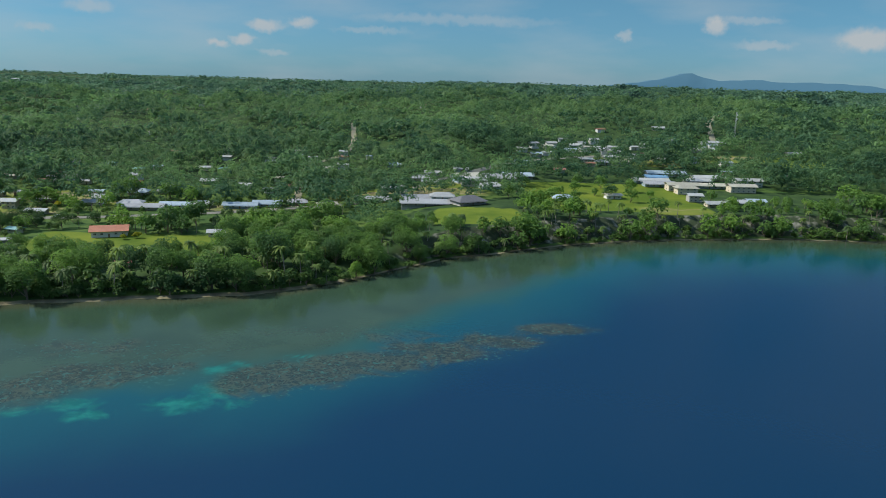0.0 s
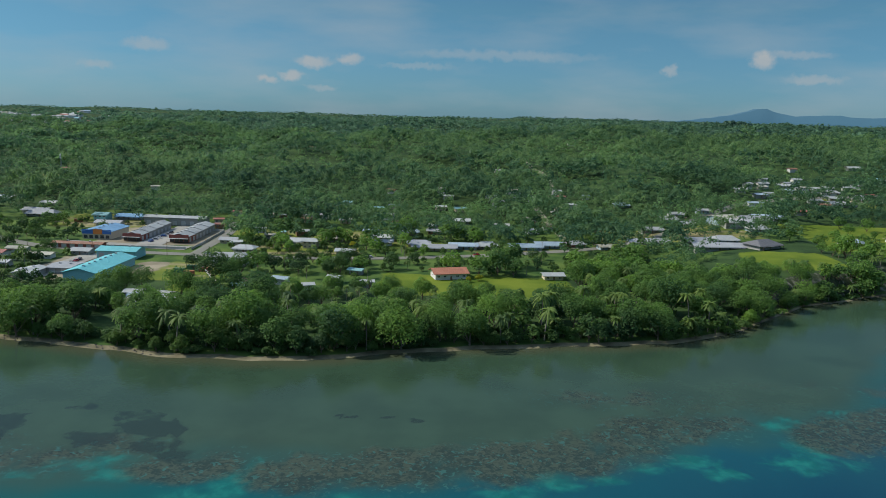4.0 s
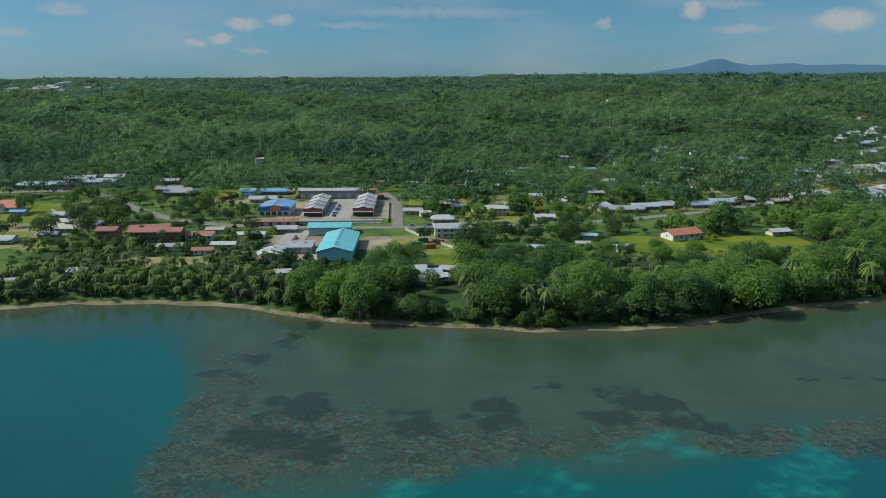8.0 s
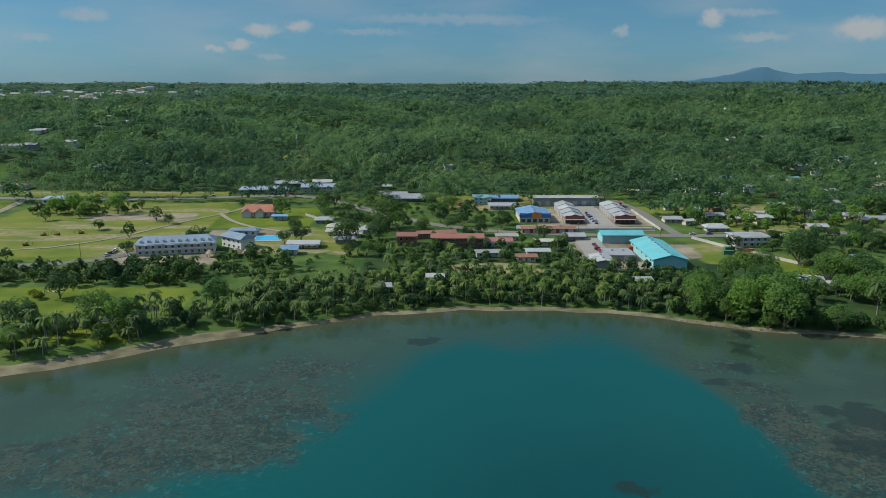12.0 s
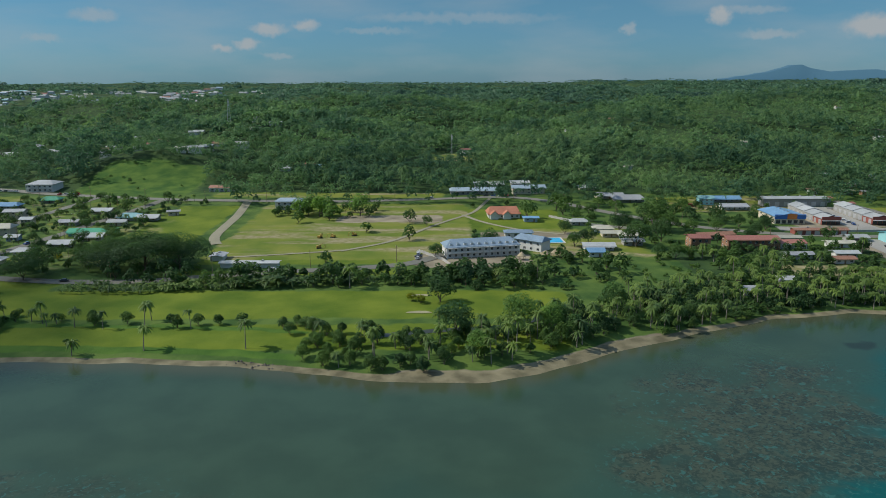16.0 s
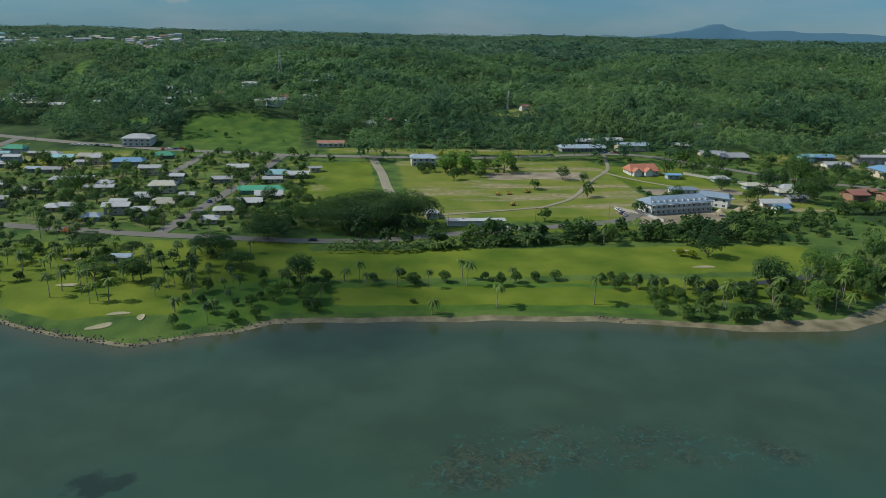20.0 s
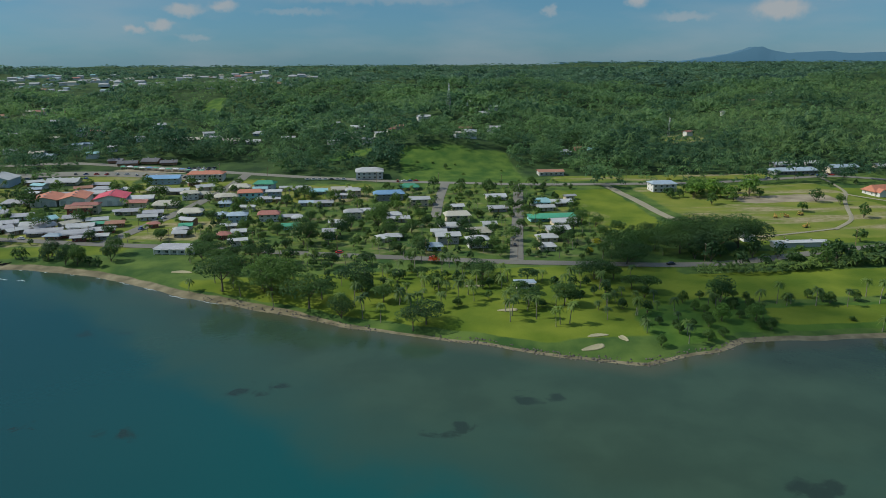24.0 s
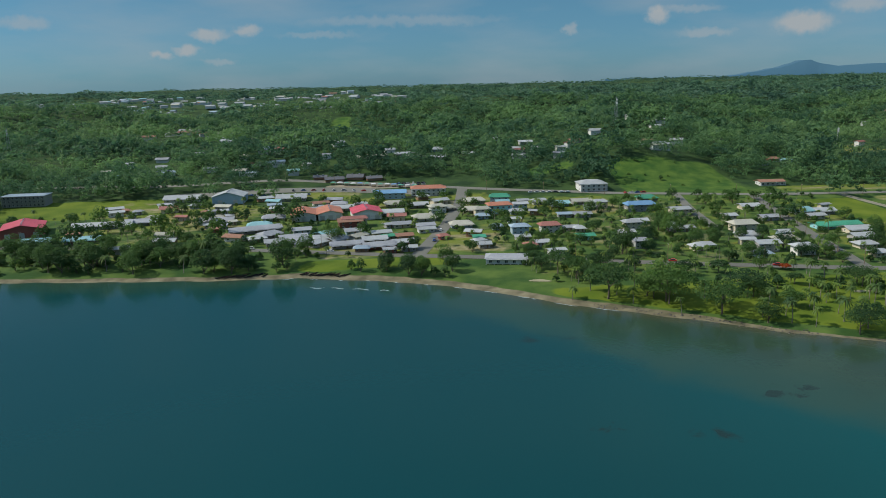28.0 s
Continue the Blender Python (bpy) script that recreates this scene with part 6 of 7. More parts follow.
# ---- golf bunkers, shore stones ----
def bunker(x, y, rx, ry, turn=0):
    n = 18
    v = [(0, 0, float(height(x, y)) - 0.05)]
    out = []
    for ring, dz in ((0.55, 0.12), (1.0, 0.3), (1.12, 0.12)):
        for i in range(n):
            a = 2 * math.pi * i / n
            r = ring * (1 + 0.12 * math.sin(3 * a + x))
            px, py = rx * r * math.cos(a), ry * r * math.sin(a)
            c, s = math.cos(radians(turn)), math.sin(radians(turn))
            qx, qy = px * c - py * s, px * s + py * c
            out.append((qx, qy, float(height(x + qx, y + qy)) + dz))
    me = bpy.data.meshes.new("sand_bunker")
    faces = [(0, 1 + i, 1 + (i + 1) % n) for i in range(n)]
    for k in range(2):
        faces += [(1 + k * n + i, 1 + (k + 1) * n + i, 1 + (k + 1) * n + (i + 1) % n, 1 + k * n + (i + 1) % n) for i in range(n)]
    me.from_pydata([(0, 0, float(height(x, y)) + 0.08)] + out, [], faces)
    me.materials.append(M_SAND)
    ob = new("sand_bunker", me)
    ob.location = (x, y, 0)
    return tagged(ob, "pale sand bunker on the golf course", "bunker", "golf bunkers")


for x, y, rx, ry, t in ((-946, 264, 3.8, 1.3, 5), (-950, 255, 4.2, 1.5, 10), (-937, 260, 1.3, 2.7, 10), (-700, 305, 5, 1.4, 0), (-1128, 372, 5, 1.8, -15), (-700, 330, 4, 1.3, 0), (-985, 330, 4, 1.5, 0), (-975, 296, 4, 1.5, 0)):
    bunker(x, y, rx, ry, t)
BUILT += [(-946, 262, 12), (-700, 305, 8), (-1128, 372, 8)]
sv, sf, k = [], [], 0
sg = np.random.default_rng(9)
for x0, x1, n in ((-1010, -905, 300), (-1110, -1030, 160), (-905, -880, 60), (-770, -745, 40), (-420, -300, 120), (-60, 120, 200)):
    for _ in range(n):
        x, d = sg.uniform(x0, x1), sg.uniform(-1.5, 4.5)
        y, r = float(coast(x)) + d, sg.uniform(0.2, 0.65)
        c = np.array([x, y, float(height(x, y)) + r * 0.2])
        p = np.array([(1, 0, 0), (-1, 0, 0), (0, 1, 0), (0, -1, 0), (0, 0, 0.8), (0, 0, -0.6)]) * r * sg.uniform(0.6, 1.2, (6, 3)) + c
        sv.append(p)
        sf.append(np.array([(0, 2, 4), (2, 1, 4), (1, 3, 4), (3, 0, 4), (2, 0, 5), (1, 2, 5), (3, 1, 5), (0, 3, 5)]) + k)
        k += 6
tagged(new("shore_stones", make_mesh("shore_stones", np.concatenate(sv), np.concatenate(sf), M_ROCK)), "dark rough stones along the waterline", "stones", kind="stuff")

# ---- stream across the course ----
line = draped_line([(-716, 276), (-702, 280), (-686, 283), (-664, 286), (-650, 296), (-642, 306)], 3)
d = np.gradient(line, axis=0)
d /= np.linalg.norm(d, axis=1)[:, None]
nrm = np.stack([-d[:, 1], d[:, 0]], -1)
rows = [np.column_stack([line + nrm * s, height(line[:, 0], line[:, 1]) + 0.12]) for s in (-2.2, 0, 2.2)]
tagged(new("stream", make_mesh("stream", np.stack(rows, 1).reshape(-1, 3), grid_faces(3, len(line))[:, ::-1], material("dark_stream_water", (0.030, 0.034, 0.024), 0.35, spec=0.3), True)), "narrow dark stream across the golf course", "water", kind="structure")


# ---- power poles along the roads ----
def power_pole():
    root = new("power_pole")
    v, f = tube([(0, 0, -0.5), (0, 0, 9.5)], [0.16, 0.11], 6)
    link("pole", make_mesh("pole", v, f, M_TIMBER, True), root)
    link("crossarm", boxes("crossarm", [(-1.1, 1.1, -0.07, 0.07, 8.7, 8.85)], M_TIMBER), root)
    for u in (-0.95, 0, 0.95):
        link("insulator", boxes("insulator", [(u - 0.06, u + 0.06, -0.06, 0.06, 8.85, 9.1)], M_WHITE), root)
    return tagged(root, "grey timber power pole beside the road", "power pole", "power poles along the roads")


pole, first = power_pole(), True
for key, side in (("shore_road", 6.5), ("inland_road", -7.0), ("avenue", 7.5)):
    _, _, line = ROAD_LINES[key]
    for i in range(3, len(line) - 2, 8):
        (ax, ay), (bx, by) = line[i - 1], line[i + 1]
        n_ = math.hypot(bx - ax, by - ay)
        x, y = line[i][0] - (by - ay) / n_ * side, line[i][1] + (bx - ax) / n_ * side
        if not -1450 < x < 100:
            continue
        m = pose(x, y, float(height(x, y)), 0, 0, math.degrees(math.atan2(by - ay, bx - ax)) + 90)
        if first:
            pole.matrix_basis, first = m, False
        else:
            copy_thing(pole, m)

# ---- hills on the skyline, haze blue put into their glowing colour ----
def far_hill(cx, cy, rows, label):
    v, f = [], []
    n = 64
    half = 1350
    for j, depth in enumerate((0, 120)):
        for i in range(n + 1):
            x = -half + 2 * half * i / n
            z = sum(h * math.exp(-((x - c) / w) ** 2) for c, w, h in rows) + 2.5 * math.sin(x * 0.05) + 1.8 * math.sin(x * 0.131)
            y = cy + depth - 0.72 * max(0.0, x - 120)
            v += [(cx + x, y, 30.0), (cx + x, y, 80.0 + z)]
    for i in range(n):
        k = 2 * i
        q = 2 * (n + 1) + k
        f += [(k, k + 2, k + 3, k + 1), (k + 1, k + 3, q + 3, q + 1), (q, q + 1, q + 3, q + 2)]
    # blue base and emission stand in for air haze; the hill is no lamp
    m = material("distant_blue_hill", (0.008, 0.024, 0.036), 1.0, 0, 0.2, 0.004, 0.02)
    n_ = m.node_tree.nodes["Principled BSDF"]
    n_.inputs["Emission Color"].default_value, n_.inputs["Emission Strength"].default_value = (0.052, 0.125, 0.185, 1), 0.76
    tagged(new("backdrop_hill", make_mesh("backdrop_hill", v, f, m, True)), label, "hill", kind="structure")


far_hill(1630, 5020, ((-330, 120, 20.0), (-190, 110, 34.0), (-60, 100, 48.0), (30, 80, 66.0), (125, 80, 44.0), (250, 110, 40.0), (400, 110, 44.0), (600, 200, 42.4), (850, 200, 38.9), (1200, 300, 9.1)), "distant wooded skyline hills, haze blue in their glowing colour")

# ---- fair-weather clouds overhead, whose shade lies on the golf course and on the forest ----
def cumulus(x, y, rows, label):
    """A cloud of billowing lumps (dx, dy, rx, ry, rz), so high towards the sun that its shade falls at (x, y)."""
    m = bpy.data.materials.new("thin_cloud")
    m.use_nodes = True
    n, l = m.node_tree.nodes, m.node_tree.links
    n["Principled BSDF"].inputs["Base Color"].default_value = (0.85, 0.85, 0.85, 1)
    n["Principled BSDF"].inputs["Roughness"].default_value = 1.0
    clear, both = n.new("ShaderNodeBsdfTransparent"), n.new("ShaderNodeMixShader")
    both.inputs["Fac"].default_value = 0.74
    l.new(n["Principled BSDF"].outputs["BSDF"], both.inputs[1])
    l.new(clear.outputs["BSDF"], both.inputs[2])
    l.new(both.outputs["Shader"], n["Material Output"].inputs["Surface"])
    V, F, k = [], [], 0
    for dx, dy, rx, ry, rz in rows:
        v = []
        for j in range(9):
            for i in range(16):
                a, b = 2 * math.pi * i / 16, math.pi * j / 8
                r = 1 + 0.35 * noise.noise(Vector((math.cos(a) * math.sin(b) * 1.8 + dx, math.sin(a) * math.sin(b) * 1.8 + dy, math.cos(b) * 1.8)))
                v.append((dx + rx * r * math.cos(a) * math.sin(b), dy + ry * r * math.sin(a) * math.sin(b), rz * r * math.cos(b)))
        V += v
        F += [(k + 16 * j + i, k + 16 * j + (i + 1) % 16, k + 16 * j + 16 + (i + 1) % 16, k + 16 * j + 16 + i) for j in range(8) for i in range(16)]
        k += len(v)
    ob = new("backdrop_cloud", make_mesh("backdrop_cloud", V, F, m, True))
    ob.location = Vector((x, y, 5)) + SUN_TO * 1800
    return tagged(ob, label, "cloud", kind="structure")


cumulus(-880, 310, ((0, 0, 42, 48, 12), (-30, 40, 26, 30, 9), (22, -36, 30, 26, 9), (-8, 62, 24, 20, 8), (-34, -16, 24, 24, 8), (14, 84, 36, 26, 9), (8, -66, 32, 17, 8)), "small thin fair-weather cloud high over the coast")
cumulus(240, 1110, ((0, 0, 90, 26, 12), (90, 50, 80, 24, 10), (-70, 6, 50, 20, 9), (30, -40, 50, 18, 9)), "long thin fair-weather cloud high over the forest")

# ---- trees ----
rng = np.random.default_rng(7)


def leaf_cloud(count, shells, size, flat=0.55, seed=0):
    """Small leaf clumps (quads) spread over lumpy shells (cx, cy, cz, rx, ry, rz)."""
    g = np.random.default_rng(seed)
    w = np.array([s[3] * s[4] + s[3] * s[5] for s in shells])
    pick = g.choice(len(shells), count, p=w / w.sum())
    s = np.array(shells)[pick]
    n = g.normal(size=(count, 3))
    n[:, 2] = np.abs(n[:, 2]) * 1.2 - 0.35
    n /= np.linalg.norm(n, axis=1)[:, None]
    c = s[:, :3] + n * s[:, 3:] * g.uniform(0.84, 1.05, (count, 1))
    up = n * (1 - flat) + np.array([0, 0, 1]) * flat * 0.7 + g.normal(size=(count, 3)) * 0.24
    up /= np.linalg.norm(up, axis=1)[:, None]
    a = np.cross(up, g.normal(size=(count, 3)))
    a /= np.linalg.norm(a, axis=1)[:, None]
    b = np.cross(up, a)
    r = size * g.uniform(0.65, 1.35, (count, 1))
    droop = -up * r * 0.25
    v = np.stack([c - a * r + droop, c - b * r * 0.6, c + a * r + droop, c + b * r * 0.6], 1).reshape(-1, 3)
    return v, np.arange(count * 4).reshape(-1, 4)


def lumps(r, h, k, seed, spread=0.62):
    """Shells of a broad crown of radius r and height h around (0, 0, 0)."""
    g = np.random.default_rng(seed)
    out = [(0, 0, 0.05 * h, r * 0.72, r * 0.72, h * 0.5)]
    for i in range(k):
        a = 2 * math.pi * (i + g.uniform(-0.3, 0.3)) / k
        q = r * spread * g.uniform(0.75, 1.1)
        s = r * g.uniform(0.34, 0.52)
        out.append((q * math.cos(a), q * math.sin(a), h * g.uniform(-0.22, 0.2), s, s, h * g.uniform(0.2, 0.34)))
    return out


def joined(parts):
    v, f, k = [], [], 0
    for a, b in parts:
        v.append(a)
        f.append(b + k)
        k += len(a)
    return np.concatenate(v), np.concatenate(f)


def broadleaf(seed, height_m, radius, crown_h, count, size, mat, name="tree", lumps_n=7, label="", flat=0.42):
    g = np.random.default_rng(seed)
    root = new(name)
    base = height_m - crown_h
    limbs = [tube([(0, 0, -0.6), (0.1, 0.1, base * 0.5), (0.2, -0.1, base + crown_h * 0.25)], [0.035 * height_m, 0.026 * height_m, 0.012 * height_m])]
    for i in range(4):
        a = g.uniform(0, 6.28)
        limbs.append(tube([(0, 0, base * 0.7), (0.3 * radius * math.cos(a), 0.3 * radius * math.sin(a), base + 0.15 * crown_h), (0.62 * radius * math.cos(a), 0.62 * radius * math.sin(a), base + 0.42 * crown_h)], [0.018 * height_m, 0.012 * height_m, 0.005 * height_m], 5))
    v, f = joined(limbs)
    link("trunk", make_mesh("trunk", v, f, M_BARK, True), root)
    v, f = leaf_cloud(count, lumps(radius, crown_h, lumps_n, seed), size, flat, seed)
    v[:, 2] += base + crown_h * 0.5
    # leaf tone rises with height: light on the crown top put into the colour
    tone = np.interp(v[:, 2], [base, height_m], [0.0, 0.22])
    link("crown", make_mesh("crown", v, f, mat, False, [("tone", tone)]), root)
    return tagged(root, label or "broad-crowned green tropical tree", "tree", "trees along the coast")


def frond_set(count, length, seed, droop=0.75, width=0.56, steps=4):
    """Arched palm fronds, each a folded strip."""
    g = np.random.default_rng(seed)
    v, f = [], []
    for i in range(count):
        a = 2.399 * i + g.uniform(-0.3, 0.3)
        lift = g.uniform(-0.25, 1.0)
        ln = length * g.uniform(0.8, 1.1)
        k = len(v)
        for j in range(steps + 1):
            u = j / steps
            r = ln * (u * math.cos(lift * 0.6) - 0.12 * u * u)
            z = ln * (math.sin(lift * 0.75) * u - droop * u * u * (0.75 + 0.3 * (1 - lift)))
            wd = width * (0.35 + 1.2 * u * (1.15 - u)) * (1 if j < steps else 0.25)
            cx, cy = r * math.cos(a), r * math.sin(a)
            tx, ty = -math.sin(a) * wd, math.cos(a) * wd
            v += [(cx - tx, cy - ty, z - 0.45 * wd), (cx, cy, z), (cx + tx, cy + ty, z - 0.45 * wd)]
        for j in range(steps):
            q = k + 3 * j
            f += [(q, q + 1, q + 4, q + 3), (q + 1, q + 2, q + 5, q + 4)]
    return np.array(v), np.array(f)


def palm(seed, tall, length=4.2, fronds=22, name="palm_tree"):
    g = np.random.default_rng(seed)
    root = new(name)
    lean, a = g.uniform(0.02, 0.14) * tall, g.uniform(0, 6.28)
    path = [(lean * u * u * math.cos(a), lean * u * u * math.sin(a), -0.5 + (tall + 0.5) * u) for u in (0, 0.3, 0.65, 1)]
    v, f = tube(path, [0.30, 0.21, 0.18, 0.15])
    link("trunk", make_mesh("trunk", v, f, M_PALMBARK, True), root)
    v, f = frond_set(fronds, length, seed)
    v += np.array(path[-1])
    link("crown", make_mesh("crown", v, f, M_PALM, False, [("tone", np.full(len(v), 0.15))]), root)
    return tagged(root, "slender coconut palm with arching fronds", "palm tree", "coconut palms along the coast")


TREES = [broadleaf(s, h, r, c, int(n * 1.6), 0.53, M_LEAF, lumps_n=k) for s, h, r, c, n, k in ((1, 15, 7.5, 13, 1000, 9), (2, 17, 8.5, 15, 1150, 11), (3, 13, 7, 11.5, 860, 8), (4, 18, 9.5, 16, 1320, 12), (5, 12, 5.5, 10.8, 640, 7), (6, 16, 8, 14.5, 1020, 10))]
RAIN = [broadleaf(s, h, r, c, 1500, 0.5, M_LEAF_DARK, "rain_tree", 10, "wide umbrella-crowned rain tree", 0.6) for s, h, r, c in ((11, 12, 9, 6), (12, 14, 11, 7.5), (13, 10, 7, 5.5))]
SMALL = [broadleaf(s, h, r, c, 760, 0.37, M_LEAF_GARDEN, "small_tree", 6, "small rounded green tree") for s, h, r, c in ((21, 7, 3.2, 6.2), (22, 8.5, 3.8, 7.4), (23, 5.5, 2.8, 5), (24, 6.5, 3.8, 5.4))]
BUSH = [broadleaf(s, h, r, c, 260, 0.42, M_LEAF_GARDEN, "bush", 5, "dense low green garden bush") for s, h, r, c in ((31, 3.2, 2.4, 3.1), (32, 2.6, 2.8, 2.5), (33, 4.2, 2.8, 4.1))]
PALMS = [palm(s, h, 4.4, 26) for s, h in ((41, 10), (42, 11.5), (43, 8.5), (44, 12.5), (45, 9.5), (46, 7))]
SHADE = [broadleaf(s, h, r, c, int(n * 1.5), 0.48, M_LEAF_DARK, "shade_tree", k, "large dark green shade tree among the buildings") for s, h, r, c, n, k in ((51, 14, 7, 12.5, 1000, 9), (52, 16, 8, 14, 1150, 10), (53, 12, 6.5, 10.5, 860, 8))]
SHRUB = broadleaf(35, 3.6, 2.6, 3.4, 240, 0.42, M_YELLOW, "yellow_shrub", 4, "bright yellow flowering garden shrub")
FLAME = broadleaf(36, 6, 5.5, 3.6, 700, 0.45, M_FLAME, "flame_tree", 6, "flame tree covered in red blossom", 0.7)
PLANTED = []


def plant(kinds, x, y, grow=1.0):
    ob = kinds[int(rng.integers(len(kinds)))]
    s = grow * float(rng.uniform(0.82, 1.2))
    PLANTED.append((ob, x, y, s, s * float(rng.uniform(0.9, 1.12)), float(rng.uniform(0, 360))))


BX = np.array([b[0] for b in BUILT] + [0.0])
BY = np.array([b[1] for b in BUILT] + [0.0])
BR = np.array([b[2] for b in BUILT] + [0.0])


def open_ground(x, y, lawns=True, gap=1.5, wild=False):
    """1 where a tree may stand: off roads, buildings, bare lots and, if asked, lawns."""
    x, y = np.asarray(x, float), np.asarray(y, float)
    ok = np.ones(x.shape, bool)
    for k in range(len(BX)):
        ok &= (x - BX[k]) ** 2 + (y - BY[k]) ** 2 > (BR[k] + gap) ** 2
    for r in [] if wild else BARE + DRY + MEADOW + OPEN + (LAWNS if lawns else []):
        ok &= box_mask(x, y, *r, 3) < 0.4
    ok &= road_gap(x, y) > gap + 1
    return ok


def scatter(x0, x1, d0, d1, step, seed, keep=1.0, lawns=True, level=False, gap=1.5, wild=False):
    """Jittered places in a strip from d0 to d1 metres behind the shore (level: between y = d0 and d1)."""
    g = np.random.default_rng(seed)
    a, b = np.meshgrid(np.arange(x0, x1, step), np.arange(d0, d1, step))
    a = a.ravel() + g.uniform(-0.45, 0.45, a.size) * step
    b = b.ravel() + g.uniform(-0.45, 0.45, b.size) * step
    y = b if level else coast(a) + b
    ok = open_ground(a, y, lawns, gap, wild) & (g.uniform(size=a.size) < keep)
    return list(zip(a[ok], y[ok]))


def choose(p):
    return rng.uniform() < p


# shore wood in the east, on and behind the cliff
for x, y in scatter(-66, 330, 5, 70, 10.0, 101):
    low = (120 < x < 300 and y > float(coast(x)) + 22) or (-20 < x < 60 and y > float(coast(x)) + 30)
    plant(TREES if choose(0.62) else PALMS, x, y, 0.45 if low else 0.82)
for x, y in scatter(-60, 330, 3, 12, 6.0, 131, 0.8):
    plant(BUSH, x, y, 1.3)
for x, y in ((92, 560), (104, 566), (118, 556), (98, 530), (128, 548), (140, 532), (76, 520), (84, 545), (150, 575), (112, 598), (130, 590), (160, 552), (66, 590), (58, 560), (50, 540), (60, 515), (70, 500)):
    plant(TREES, x, y, 0.62)
# tall shore wood between the red house and the works
for x, y in scatter(-402, -62, 8, 46, 11.5, 102):
    if (x > -372 or y < float(coast(x)) + 28) and not -351 < x < -331:
        tall = 1.0 if y < float(coast(x)) + 34 else 0.82
        if choose(0.56):
            plant(TREES, x, y, tall)
        else:
            plant(PALMS, x, y, tall * 1.16)
            plant(SMALL, x + 3, y - 2, tall)
for x, y in scatter(-402, -62, 6, 15, 5.0, 132, 0.9):
    plant(SMALL if choose(0.5) else BUSH, x, y, 1.15)
for x, y in scatter(-330, -62, 44, 112, 8.6, 103):
    plant(PALMS if choose(0.68) else TREES, x, y, 0.6 if y < 392 and -262 < x < -118 else 0.82)
for x, y in scatter(-372, -330, 44, 84, 10, 104):
    plant(TREES, x, y, 0.72)
for x, y in scatter(-404, -372, 28, 76, 7, 134):
    plant(SMALL, x, y, 0.8)
# coconut belt of the bay
for x, y in scatter(-600, -402, 7, 54, 5.2, 105):
    plant(PALMS if choose(0.6) else SMALL, x, y, 0.68)
for x, y in scatter(-640, -402, 52, 115, 7.0, 106, 0.92):
    if x < -545:
        if choose(0.5):
            plant(BUSH if choose(0.7) else SMALL, x, y, 0.7)
        continue
    plant(SMALL if choose(0.62) else (PALMS if choose(0.5) else BUSH), x, y, 0.85)
for x, y in scatter(-600, -402, 8, 52, 5.2, 141, 0.8):
    plant(BUSH if choose(0.6) else SMALL, x, y, 0.75)
# thicket and palms at the mouth of the stream
for x, y in scatter(-690, -600, 14, 46, 5.6, 107, 0.95, False):
    plant(PALMS if choose(0.5) else (SMALL if choose(0.75) else TREES), x, y, 0.8)
for x, y in scatter(-706, -600, 92, 150, 7.5, 108, 0.6):
    plant(SMALL if choose(0.7) else BUSH, x, y, 1.1)
# copse on the golf course shore
for x, y in scatter(-742, -690, 8, 40, 6.5, 109, 0.9, False):
    plant(SMALL if choose(0.7) else PALMS, x, y, 0.8)
# trees on the fairways
for x, y in scatter(-905, -742, 32, 46, 7.0, 110, 0.72, False):
    plant(PALMS if choose(0.6) else (SMALL if choose(0.6) else BUSH), x, y, 0.7)
for x, y in scatter(-905, -742, 8, 14, 16, 111, 0.35, False):
    plant(PALMS if choose(0.5) else BUSH, x, y, 0.75)
for x, y in scatter(-922, -868, 9, 46, 7.0, 112, 0.8, False):
    plant(SMALL if choose(0.6) else (TREES if choose(0.4) else PALMS), x, y, 0.62)
for x, y in scatter(-1010, -925, 24, 95, 8.4, 113, 0.7, False):
    plant(PALMS if choose(0.8) else SMALL, x, y, 0.72)
for x, y in scatter(-1120, -1000, 8, 50, 8.6, 114, 0.56, False):
    plant(RAIN if choose(0.3) else (PALMS if choose(0.7) else SHADE), x, y, 0.74)
for x, y in scatter(-1130, -900, 50, 92, 8.6, 115, 0.68, False):
    plant(SMALL if choose(0.45) else (PALMS if choose(0.7) else RAIN), x, y, 0.66)
# the great rain trees beside the field
for x, y, s in ((-900, 372, 1.1), (-1102, 340, 1.0), (-1078, 330, 1.1), (-1060, 312, 1.0)):
    plant([RAIN[1]], x, y, s)
for x, y in scatter(-872, -636, 346, 366, 8, 135, 0.85, False, True, 0.5):
    plant(SMALL if choose(0.85) else PALMS, x, y, 0.95 if choose(0.7) else 1.25)
GIANT = broadleaf(61, 21, 19, 17, 8000, 0.46, M_LEAF_DARK, "great_rain_tree", 14, "huge spreading rain tree beside the field", 0.45)
for x, y, s in ((-866, 376, 0.75), (-848, 376, 0.98), (-831, 380, 0.72), (-854, 392, 0.8), (-838, 394, 0.62), (-902, 357, 0.62), (-926, 335, 0.5), (-884, 388, 0.5), (-872, 404, 0.5)):
    plant([GIANT], x, y, s)
# town gardens
for x, y in scatter(-1130, -872, 372, 580, 7.2, 116, 0.66, True, True, 0.2):
    plant(SMALL if choose(0.55) else (PALMS if choose(0.72) else SHADE), x, y, 0.6)
for x, y in scatter(-1480, -1130, 440, 660, 7.8, 117, 0.54, True, True, 0.2):
    plant(SMALL if choose(0.55) else (PALMS if choose(0.6) else SHADE), x, y, 0.6)
for x, y in scatter(-1500, -1165, 12, 44, 8, 118, 0.75):
    plant(SHADE if choose(0.6 if x < -1290 else 0.3) else (PALMS if choose(0.3) else SMALL), x, y, 0.88 if x < -1290 else 0.7)
